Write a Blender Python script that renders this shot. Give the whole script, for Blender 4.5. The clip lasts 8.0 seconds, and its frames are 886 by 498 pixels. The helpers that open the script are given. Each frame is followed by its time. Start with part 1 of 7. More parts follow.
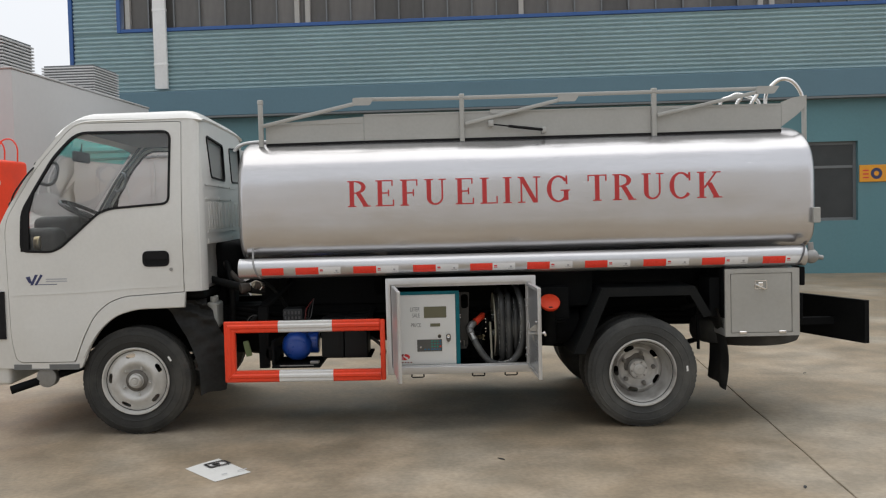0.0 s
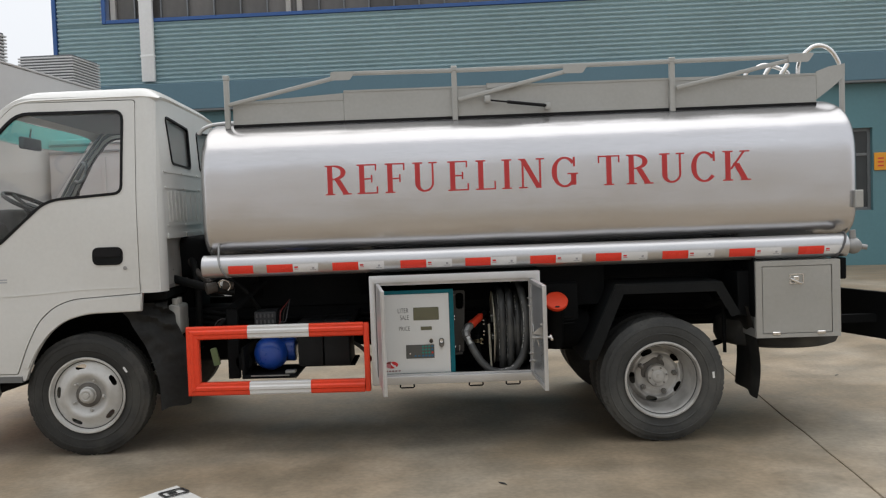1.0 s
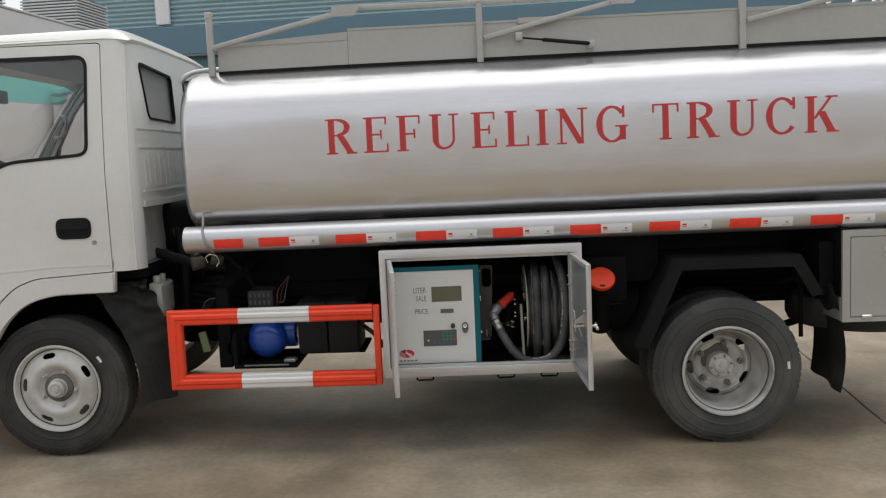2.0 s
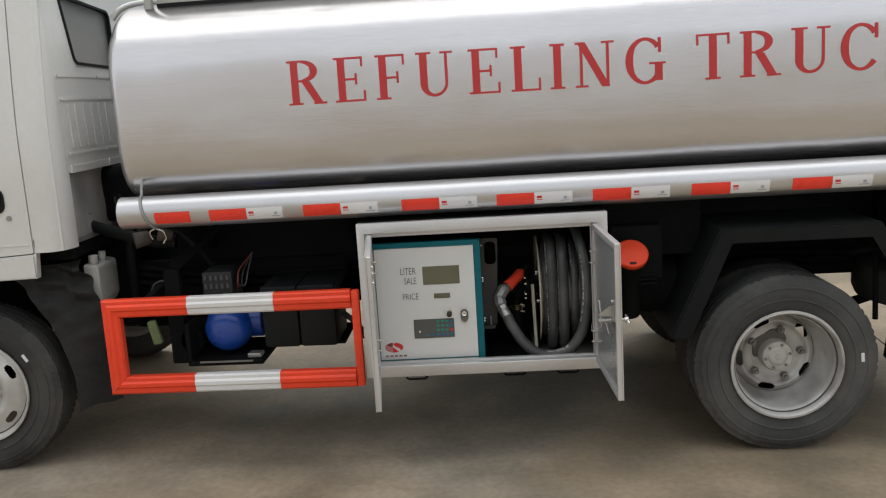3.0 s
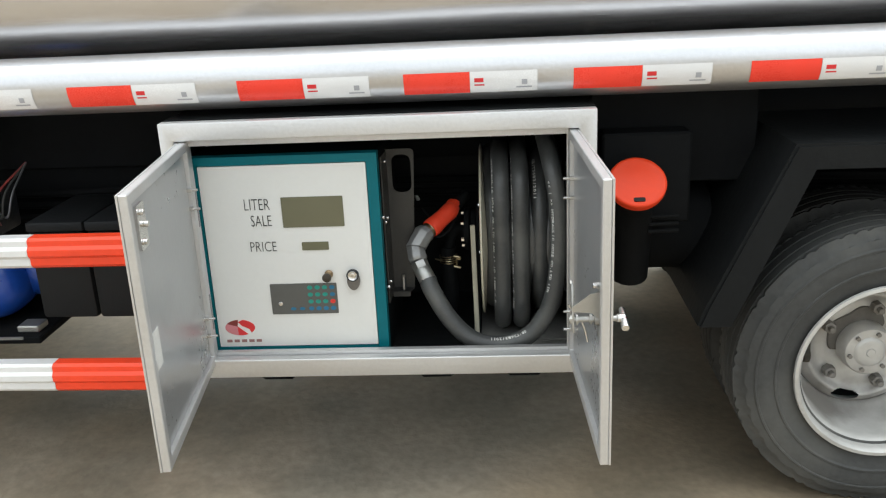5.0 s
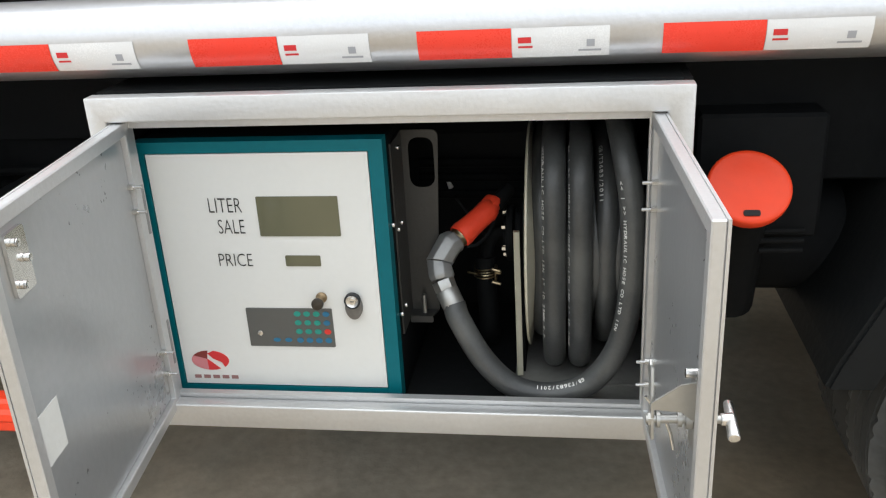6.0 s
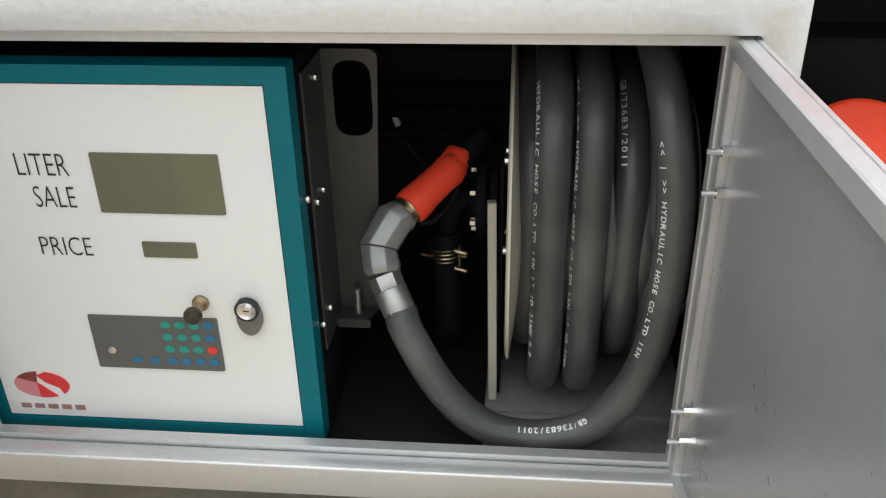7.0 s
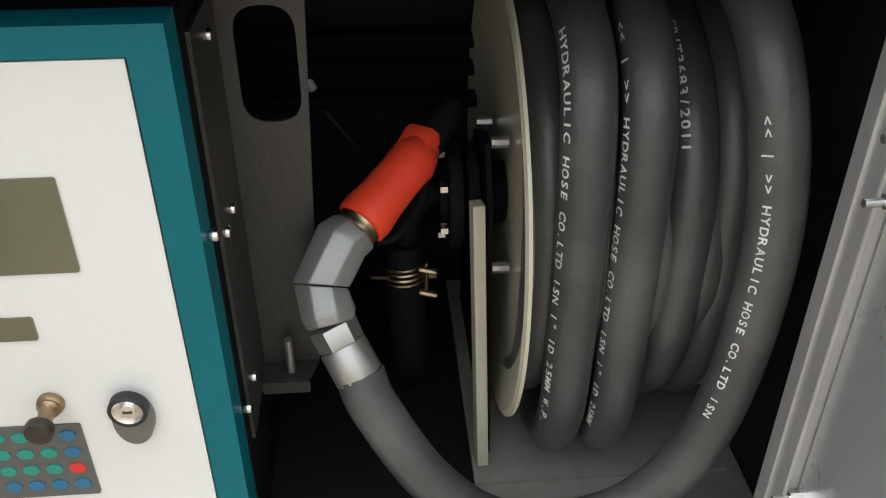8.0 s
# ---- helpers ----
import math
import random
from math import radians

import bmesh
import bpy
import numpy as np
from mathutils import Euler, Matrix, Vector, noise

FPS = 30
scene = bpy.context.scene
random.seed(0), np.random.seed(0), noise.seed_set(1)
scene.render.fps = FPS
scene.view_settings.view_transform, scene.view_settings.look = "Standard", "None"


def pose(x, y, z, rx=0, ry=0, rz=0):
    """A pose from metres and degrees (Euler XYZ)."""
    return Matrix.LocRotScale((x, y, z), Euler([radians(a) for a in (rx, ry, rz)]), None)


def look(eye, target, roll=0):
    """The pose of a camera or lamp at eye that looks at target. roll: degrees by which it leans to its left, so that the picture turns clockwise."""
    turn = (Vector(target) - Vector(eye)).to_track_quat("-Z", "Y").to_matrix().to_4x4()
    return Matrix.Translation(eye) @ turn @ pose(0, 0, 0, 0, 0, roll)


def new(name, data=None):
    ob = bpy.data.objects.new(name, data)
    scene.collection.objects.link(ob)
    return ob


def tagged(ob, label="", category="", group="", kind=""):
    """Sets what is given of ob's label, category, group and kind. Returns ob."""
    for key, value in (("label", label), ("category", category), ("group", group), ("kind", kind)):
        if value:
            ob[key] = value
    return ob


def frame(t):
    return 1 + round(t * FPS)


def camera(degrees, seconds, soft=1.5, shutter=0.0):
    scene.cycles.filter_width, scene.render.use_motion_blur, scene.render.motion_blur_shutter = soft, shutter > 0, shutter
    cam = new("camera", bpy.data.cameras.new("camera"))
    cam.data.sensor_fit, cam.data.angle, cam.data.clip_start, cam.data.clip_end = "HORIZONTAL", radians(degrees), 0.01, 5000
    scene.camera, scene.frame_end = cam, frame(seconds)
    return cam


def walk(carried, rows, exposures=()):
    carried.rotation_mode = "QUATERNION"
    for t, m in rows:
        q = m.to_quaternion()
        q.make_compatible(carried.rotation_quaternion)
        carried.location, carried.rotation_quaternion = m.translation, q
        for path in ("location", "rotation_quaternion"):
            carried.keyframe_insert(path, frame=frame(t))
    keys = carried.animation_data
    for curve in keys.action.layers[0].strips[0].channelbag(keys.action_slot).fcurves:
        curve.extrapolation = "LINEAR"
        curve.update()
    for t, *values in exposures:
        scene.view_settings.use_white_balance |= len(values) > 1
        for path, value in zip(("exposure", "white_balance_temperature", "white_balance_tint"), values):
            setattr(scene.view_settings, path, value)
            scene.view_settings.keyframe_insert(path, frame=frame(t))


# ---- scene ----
cam = camera(53.6, 8.0, soft=1.2)
PATH = [
    (0, (2.059, -6.588, 1.425), (2.073, -4.59, 1.343), -1.4),
    (0.5, (2.062, -6.264, 1.421), (2.079, -4.266, 1.323), -1.8),
    (1, (2.125, -5.902, 1.374), (2.134, -3.904, 1.284), -2.0),
    (1.5, (2.159, -5.51, 1.36), (2.139, -3.514, 1.249), -2.1),
    (1.7, (2.157, -5.35, 1.403), (2.12, -3.355, 1.255), -2.2),
    (2.8, (2.236, -4.454, 1.498), (2.114, -2.488, 1.148), -3.3),
    (3, (2.235, -4.292, 1.5), (2.129, -2.326, 1.145), -3.5),
    (3.5, (2.308, -3.89, 1.452), (2.207, -1.929, 1.073), -3.3),
    (4, (2.36, -3.521, 1.406), (2.247, -1.576, 0.955), -2.8),
    (4.5, (2.394, -3.178, 1.372), (2.268, -1.254, 0.84), -2.8),
    (4.7, (2.431, -3.043, 1.344), (2.304, -1.129, 0.776), -2.7),
    (5.8, (2.511, -2.369, 1.304), (2.286, -0.523, 0.569), -3.3),
    (6, (2.506, -2.268, 1.29), (2.219, -0.438, 0.536), -3.3),
    (6.5, (2.497, -1.99, 1.263), (2.165, -0.217, 0.399), -1.8),
    (7, (2.437, -1.743, 1.186), (2.272, -0.002, 0.217), -1.1),
    (7.2, (2.402, -1.654, 1.176), (2.322, 0.074, 0.188), -1.2),
    (7.5, (2.355, -1.536, 1.168), (2.423, 0.162, 0.113), -1.4),
    (7.7, (2.336, -1.473, 1.145), (2.467, 0.208, 0.044), -0.9),
    (8, (2.32, -1.394, 1.089), (2.451, 0.269, -0.015), 0.0),
]
walk(cam, [(t, look(eye, target, roll)) for t, eye, target, roll in PATH], [(0.0, 0.24, 6500, 10), (1.7, 0.26, 6500, 10), (3.5, 0.60, 6480, 8), (4.5, 1.09, 6380, 4.5), (6.0, 1.35, 6310, 7), (7.0, 1.30, 6400, 7.5), (8.0, 1.47, 6480, 8)])

# ---- world and light: a bright overcast day ----
world = bpy.data.worlds.new("overcast_sky")
scene.world = world
world.use_nodes = True
wt = world.node_tree
sky = wt.nodes.new("ShaderNodeTexSky")
sky.sky_type, sky.sun_disc = "NISHITA", False
sky.sun_elevation, sky.sun_rotation = radians(59), radians(-6)
sky.air_density, sky.dust_density, sky.ozone_density = 1.0, 6.0, 1.0
grey = wt.nodes.new("ShaderNodeHueSaturation")
grey.inputs["Saturation"].default_value = 0.18
wt.links.new(sky.outputs[0], grey.inputs["Color"])
veil = wt.nodes.new("ShaderNodeMix")          # an even cloud cover over the clear sky
veil.data_type = "RGBA"
veil.inputs["Factor"].default_value = 0.8
veil.inputs["B"].default_value = (8.3, 8.6, 9.05, 1)
wt.links.new(grey.outputs[0], veil.inputs["A"])
wt.links.new(veil.outputs["Result"], wt.nodes["Background"].inputs["Color"])
wt.nodes["Background"].inputs["Strength"].default_value = 0.098
lamp = bpy.data.lights.new("sun", "SUN")
lamp.energy, lamp.angle, lamp.color = 1.75, radians(110), (1.0, 0.975, 0.94)
sun = new("sun", lamp)
sun.matrix_world = look((-1.0, 10.0, 17.0), (0.0, 0.0, 0.0))


# ---- materials ----
def material(name, colour, rough=0.5, metal=0.0, vary=0.12, grain=40.0, blotch=2.5, bump=0.02, spread=0.12, stain=None, amount=0.0, coat=0.0, stretch=(1, 1, 1), shine=0.5, edge=1.0, wave=0.0):
    """A painted, moulded or metal surface: colour and gloss vary at two scales, with an optional stain colour in patches."""
    m = bpy.data.materials.new(name)
    m.use_nodes = True
    t, n, l = m.node_tree, m.node_tree.nodes, m.node_tree.links
    b = n["Principled BSDF"]
    b.inputs["Metallic"].default_value = metal
    b.inputs["Coat Weight"].default_value = coat
    b.inputs["Specular IOR Level"].default_value = shine
    b.inputs["Specular Tint"].default_value = (edge, edge, edge, 1)
    at = n.new("ShaderNodeTexCoord")
    mp = n.new("ShaderNodeMapping")
    mp.inputs["Scale"].default_value = stretch
    l.new(at.outputs["Object"], mp.inputs["Vector"])
    big, fine = n.new("ShaderNodeTexNoise"), n.new("ShaderNodeTexNoise")
    for tex, scale, detail in ((big, blotch, 5.0), (fine, grain, 4.0)):
        tex.inputs["Scale"].default_value, tex.inputs["Detail"].default_value = scale, detail
        l.new(mp.outputs[0], tex.inputs["Vector"])
    both = n.new("ShaderNodeMix")
    both.inputs["Factor"].default_value = 0.4
    l.new(big.outputs["Fac"], both.inputs["A"])
    l.new(fine.outputs["Fac"], both.inputs["B"])
    ramp = n.new("ShaderNodeValToRGB")
    ramp.color_ramp.elements[0].position, ramp.color_ramp.elements[1].position = 0.3, 0.7
    ramp.color_ramp.elements[0].color = (*[c * (1 - vary) for c in colour], 1)
    ramp.color_ramp.elements[1].color = (*[min(1, c * (1 + vary)) for c in colour], 1)
    l.new(both.outputs["Result"], ramp.inputs[0])
    out = ramp.outputs[0]
    if stain:
        patch = n.new("ShaderNodeTexNoise")
        patch.inputs["Scale"].default_value, patch.inputs["Detail"].default_value = blotch * 0.6, 8.0
        l.new(mp.outputs[0], patch.inputs["Vector"])
        edge = n.new("ShaderNodeMapRange")
        edge.inputs["From Min"].default_value, edge.inputs["From Max"].default_value, edge.inputs["To Max"].default_value = 0.48, 0.68, amount
        l.new(patch.outputs["Fac"], edge.inputs["Value"])
        mix = n.new("ShaderNodeMix")
        mix.data_type = "RGBA"
        l.new(edge.outputs[0], mix.inputs["Factor"])
        l.new(out, mix.inputs["A"])
        mix.inputs["B"].default_value = (*stain, 1)
        out = mix.outputs["Result"]
    l.new(out, b.inputs["Base Color"])
    gloss = n.new("ShaderNodeMapRange")
    gloss.inputs["To Min"].default_value, gloss.inputs["To Max"].default_value = max(0.02, rough - spread), min(1, rough + spread)
    l.new(both.outputs["Result"], gloss.inputs["Value"])
    l.new(gloss.outputs[0], b.inputs["Roughness"])
    if bump:
        relief = n.new("ShaderNodeBump")
        relief.inputs["Strength"].default_value, relief.inputs["Distance"].default_value = 1.0, bump * 0.05
        l.new(fine.outputs["Fac"], relief.inputs["Height"])
        l.new(relief.outputs[0], b.inputs["Normal"])
        if wave:        # sheet that is not quite flat
            swell = n.new("ShaderNodeTexNoise")
            swell.inputs["Scale"].default_value, swell.inputs["Detail"].default_value = 2.2, 1.5
            l.new(at.outputs["Object"], swell.inputs["Vector"])
            dent = n.new("ShaderNodeBump")
            dent.inputs["Strength"].default_value, dent.inputs["Distance"].default_value = 1.0, wave
            l.new(swell.outputs["Fac"], dent.inputs["Height"])
            l.new(dent.outputs[0], relief.inputs["Normal"])
    return m


def glass(name, tint, rough=0.0):
    m = bpy.data.materials.new(name)
    m.use_nodes = True
    b = m.node_tree.nodes["Principled BSDF"]
    b.inputs["Base Color"].default_value = (*tint, 1)
    b.inputs["Transmission Weight"].default_value, b.inputs["Roughness"].default_value, b.inputs["IOR"].default_value = 1.0, rough, 1.45
    return m


WHITE = material("cab_white_paint", (0.67, 0.67, 0.645), 0.32, vary=0.05, grain=45, blotch=1.8, bump=0.006, spread=0.08, stain=(0.47, 0.44, 0.385), amount=0.3, coat=0.3, wave=0.010)
INNERWHITE = material("dull_inner_white", (0.42, 0.425, 0.41), 0.5, vary=0.15, grain=30, blotch=6, bump=0.02, stain=(0.25, 0.24, 0.22), amount=0.5)
GUARD = material("dusty_rubber_guard", (0.052, 0.053, 0.052), 0.6, vary=0.3, grain=40, blotch=6, bump=0.03, stain=(0.065, 0.062, 0.055), amount=0.4, shine=0.3)
TAG = material("yellowed_tag", (0.20, 0.26, 0.12), 0.6, vary=0.15, grain=60, blotch=20)
STEEL = material("brushed_tank_aluminium", (0.64, 0.635, 0.65), 0.26, 0.92, vary=0.09, grain=70, blotch=1.4, bump=0.0035, spread=0.04, edge=0.45, wave=0.016, stain=(0.48, 0.455, 0.42), amount=0.4, stretch=(0.22, 1, 3.2))
SILVER = material("silver_sprayed_steel", (0.62, 0.62, 0.62), 0.42, 0.7, vary=0.08, grain=120, blotch=4, bump=0.012, stain=(0.45, 0.44, 0.42), amount=0.3, wave=0.010)
PANEL = material("dull_walkway_aluminium", (0.43, 0.43, 0.41), 0.5, 0.5, vary=0.08, grain=50, blotch=2, bump=0.006, stain=(0.33, 0.32, 0.29), amount=0.35, wave=0.02)
TUBESILVER = material("dull_silver_tube_paint", (0.58, 0.58, 0.59), 0.33, 0.85, vary=0.07, grain=120, blotch=3, bump=0.008, edge=0.6, wave=0.012)
DOORMETAL = material("grey_galvanised_sheet", (0.42, 0.43, 0.44), 0.30, 0.6, vary=0.08, grain=70, blotch=5, bump=0.008, wave=0.015)
CHROME = material("bright_zinc_hardware", (0.75, 0.74, 0.72), 0.22, 1.0, vary=0.06, grain=80, bump=0.004)
BRASS = material("yellow_zinc_clamp", (0.42, 0.34, 0.21), 0.35, 1.0, vary=0.1, grain=80)
FENDER = material("dusty_black_mudguard", (0.0085, 0.0095, 0.010), 0.6, vary=0.3, grain=60, blotch=5, bump=0.02, stain=(0.017, 0.017, 0.016), amount=0.35, shine=0.14)
ZINC = material("dull_zinc_fitting", (0.43, 0.425, 0.405), 0.42, 0.85, vary=0.1, grain=90, blotch=20, bump=0.008)
KNOB = material("tarnished_brass", (0.30, 0.215, 0.125), 0.35, 0.8, vary=0.15, grain=90, blotch=30)
KNOBEND = material("dark_bronze_knob", (0.060, 0.052, 0.042), 0.38, 0.6, vary=0.2, grain=90, blotch=40)
BLACK = material("black_chassis_paint", (0.0075, 0.0082, 0.0088), 0.75, vary=0.3, grain=50, blotch=4, bump=0.02, stain=(0.014, 0.0135, 0.013), amount=0.3, shine=0.08)
INNER = material("near_black_cabinet_wall", (0.012, 0.013, 0.0135), 0.6, vary=0.2, grain=40, shine=0.1)
RUBBER = material("tyre_rubber", (0.040, 0.040, 0.038), 0.75, vary=0.2, grain=90, blotch=6, bump=0.02, stain=(0.100, 0.096, 0.085), amount=0.6, shine=0.25)
DUSTY_RUBBER = material("dusty_tyre_rubber", (0.060, 0.061, 0.059), 0.75, vary=0.25, grain=70, blotch=4, bump=0.02, stain=(0.150, 0.146, 0.131), amount=0.65, shine=0.25)
HOSE = material("black_hose_rubber", (0.056, 0.058, 0.058), 0.36, vary=0.16, grain=180, blotch=14, bump=0.012, stain=(0.16, 0.16, 0.148), amount=0.4)
GASKET = material("window_seal_rubber", (0.009, 0.009, 0.010), 0.55, vary=0.1, grain=60, shine=0.2)
NUTGREY = material("grimy_grey_nut", (0.20, 0.19, 0.175), 0.5, 0.4, vary=0.2, grain=120, blotch=30, bump=0.01)
HUBDARK = material("grimy_hub_face", (0.12, 0.112, 0.10), 0.6, 0.2, vary=0.3, grain=60, blotch=18, bump=0.02)
RIM = material("wheel_silver_paint", (0.54, 0.535, 0.515), 0.45, 0.35, vary=0.12, grain=45, blotch=9, bump=0.02, stain=(0.15, 0.13, 0.11), amount=0.7)
FRONTRIM = material("bright_wheel_silver_paint", (0.58, 0.575, 0.55), 0.45, 0.3, vary=0.12, grain=45, blotch=9, bump=0.02, stain=(0.26, 0.24, 0.21), amount=0.6)
RUSTED = material("dusty_brown_casting", (0.085, 0.075, 0.066), 0.6, 0.2, vary=0.3, grain=60, blotch=18, bump=0.03, stain=(0.16, 0.14, 0.12), amount=0.5)
RED = material("guard_red_paint", (0.86, 0.062, 0.020), 0.42, vary=0.10, grain=50, blotch=4, bump=0.008, stain=(0.55, 0.06, 0.035), amount=0.4, shine=0.4)
STRIPE = material("guard_white_paint", (0.74, 0.74, 0.73), 0.38, vary=0.05, grain=60, blotch=5, bump=0.006, stain=(0.4, 0.38, 0.35), amount=0.2)
TAPE_RED = material("reflective_tape_red", (0.86, 0.050, 0.028), 0.28, vary=0.05, grain=400, blotch=8, bump=0.004)
TAPE_WHITE = material("reflective_tape_white", (0.76, 0.765, 0.77), 0.25, vary=0.04, grain=400, blotch=8, bump=0.004)
LETTER = material("lettering_red_vinyl", (0.50, 0.034, 0.036), 0.4, vary=0.06, grain=60, blotch=6, bump=0.002)
CAP = material("orange_red_plastic", (0.64, 0.045, 0.011), 0.38, vary=0.05, grain=70, blotch=8, bump=0.004, shine=0.24)
GRIP = material("nozzle_red_rubber", (0.85, 0.065, 0.026), 0.45, vary=0.08, grain=90, blotch=20, bump=0.01)
TEAL = material("teal_dispenser_paint", (0.002, 0.130, 0.160), 0.45, vary=0.09, grain=90, blotch=4, bump=0.006, shine=0.25)
CREAMWHITE = material("dispenser_white_panel", (0.76, 0.76, 0.735), 0.35, vary=0.02, grain=90, blotch=3, bump=0.003, spread=0.05)
LCD = material("unlit_display_glass", (0.125, 0.122, 0.072), 0.18, vary=0.06, grain=20, blotch=6, bump=0.0, coat=0.6)
KEYPAD = material("keypad_grey_membrane", (0.105, 0.105, 0.098), 0.35, vary=0.05, grain=90, blotch=10, bump=0.003)
KEY_GREEN = material("green_key", (0.02, 0.28, 0.22), 0.4, vary=0.06, grain=200)
KEY_BLUE = material("blue_key", (0.02, 0.16, 0.30), 0.4, vary=0.06, grain=200)
KEY_RED = material("red_key", (0.70, 0.04, 0.03), 0.4, vary=0.06, grain=200)
INK = material("black_print", (0.02, 0.02, 0.02), 0.5, vary=0.05, grain=200, bump=0.0)
PRINT = material("white_hose_print", (0.72, 0.72, 0.69), 0.6, vary=0.25, grain=260, blotch=40, bump=0.0)
LOGO = material("red_print", (0.66, 0.03, 0.035), 0.4, vary=0.04, grain=100, bump=0.0)
DARKRED = material("brown_red_print", (0.22, 0.035, 0.03), 0.4, vary=0.05, grain=100, bump=0.0)
PINK = material("pale_pink_print", (0.62, 0.22, 0.24), 0.4, vary=0.05, grain=100, bump=0.0)
FADEDRED = material("faded_brown_print", (0.33, 0.17, 0.16), 0.45, vary=0.1, grain=200, bump=0.0)
NAVY = material("navy_print", (0.03, 0.04, 0.12), 0.4, vary=0.05, grain=100, bump=0.0)
GREYPRINT = material("pale_grey_print", (0.38, 0.39, 0.42), 0.5, vary=0.05, grain=100, bump=0.0)
CREAM = material("cream_reel_paint", (0.52, 0.49, 0.38), 0.4, vary=0.06, grain=60, blotch=10, bump=0.008)
BRACKET = material("dark_grey_bracket_steel", (0.115, 0.115, 0.12), 0.42, 0.3, vary=0.1, grain=150, blotch=8, bump=0.01)
FLOORSHEET = material("dusty_cabinet_floor_sheet", (0.26, 0.255, 0.235), 0.5, 0.2, vary=0.2, grain=60, blotch=9, bump=0.01)
HOLDER = material("grey_nozzle_holder_steel", (0.052, 0.051, 0.048), 0.45, 0.3, vary=0.12, grain=150, blotch=8, bump=0.01)
FITTING = material("cast_grey_fitting", (0.31, 0.31, 0.305), 0.46, 0.55, vary=0.1, grain=110, blotch=25, bump=0.015)
BLUE = material("blue_filter_paint", (0.014, 0.068, 0.37), 0.3, vary=0.08, grain=70, blotch=8, bump=0.006, coat=0.3)
BOTTLE = material("milky_plastic", (0.47, 0.48, 0.45), 0.4, vary=0.06, grain=50, blotch=9, bump=0.008, stain=(0.22, 0.2, 0.17), amount=0.3)
TRIM = material("grey_interior_plastic", (0.13, 0.14, 0.145), 0.6, vary=0.1, grain=90, blotch=4)
LINING = material("grey_headliner", (0.28, 0.28, 0.275), 0.8, vary=0.06, grain=120, blotch=4)
CASE = material("black_battery_plastic", (0.010, 0.011, 0.012), 0.6, vary=0.15, grain=90, blotch=5, shine=0.25)
DASH = material("dark_dashboard_plastic", (0.018, 0.020, 0.022), 0.6, vary=0.12, grain=90, blotch=5)
REARGLASS = glass("rear_window_glass", (0.62, 0.62, 0.60), 0.35)
WINDOW = glass("clear_window_glass", (0.985, 0.995, 0.99))
SHADE = glass("teal_sunshade_glass", (0.22, 0.88, 0.82))
WALLTEAL = material("teal_wall_paint", (0.105, 0.235, 0.265), 0.5, vary=0.08, grain=18, blotch=0.6, bump=0.01, stain=(0.13, 0.21, 0.235), amount=0.5)
BAND = material("slate_blue_fascia", (0.105, 0.195, 0.245), 0.5, vary=0.06, grain=20, blotch=0.7, bump=0.008)
CORRUGATED = material("corrugated_blue_grey_sheet", (0.33, 0.45, 0.475), 0.45, 0.1, vary=0.07, grain=14, blotch=0.5, bump=0.006)
BLUETRIM = material("royal_blue_trim", (0.03, 0.10, 0.30), 0.4, vary=0.06, grain=20, blotch=1)
CURTAIN = material("curtained_window_pane", (0.115, 0.108, 0.100), 0.4, vary=0.15, grain=6, blotch=1.5, bump=0.0)
tone = CURTAIN.node_tree.nodes.new("ShaderNodeHueSaturation")      # each pane its own shade
each = CURTAIN.node_tree.nodes.new("ShaderNodeObjectInfo")
span = CURTAIN.node_tree.nodes.new("ShaderNodeMapRange")
span.inputs["To Min"].default_value, span.inputs["To Max"].default_value = 0.65, 1.25
CURTAIN.node_tree.links.new(each.outputs["Random"], span.inputs["Value"])
CURTAIN.node_tree.links.new(span.outputs[0], tone.inputs["Value"])
CURTAIN.node_tree.links.new(CURTAIN.node_tree.nodes["Principled BSDF"].inputs["Base Color"].links[0].from_socket, tone.inputs["Color"])
CURTAIN.node_tree.links.new(tone.outputs[0], CURTAIN.node_tree.nodes["Principled BSDF"].inputs["Base Color"])
POSTBEIGE = material("beige_window_post", (0.40, 0.385, 0.36), 0.5, vary=0.06, grain=20, blotch=2)
DARKGLASS = material("dark_factory_window", (0.035, 0.040, 0.042), 0.12, vary=0.3, grain=3, blotch=1.2, bump=0.0)
FRAMEGREY = material("grey_window_frame", (0.17, 0.18, 0.185), 0.45, 0.2, vary=0.08, grain=30)
PIPEWHITE = material("white_downpipe", (0.82, 0.82, 0.81), 0.5, vary=0.06, grain=20, blotch=2)
YELLOW = material("yellow_sign_face", (0.80, 0.34, 0.02), 0.4, vary=0.05, grain=40, blotch=3)
GREYBOX = material("grey_booth_sheet", (0.53, 0.525, 0.52), 0.55, vary=0.04, grain=15, blotch=0.8, bump=0.006)
PAPER = material("printed_paper", (0.60, 0.60, 0.575), 0.7, vary=0.05, grain=60, blotch=8)


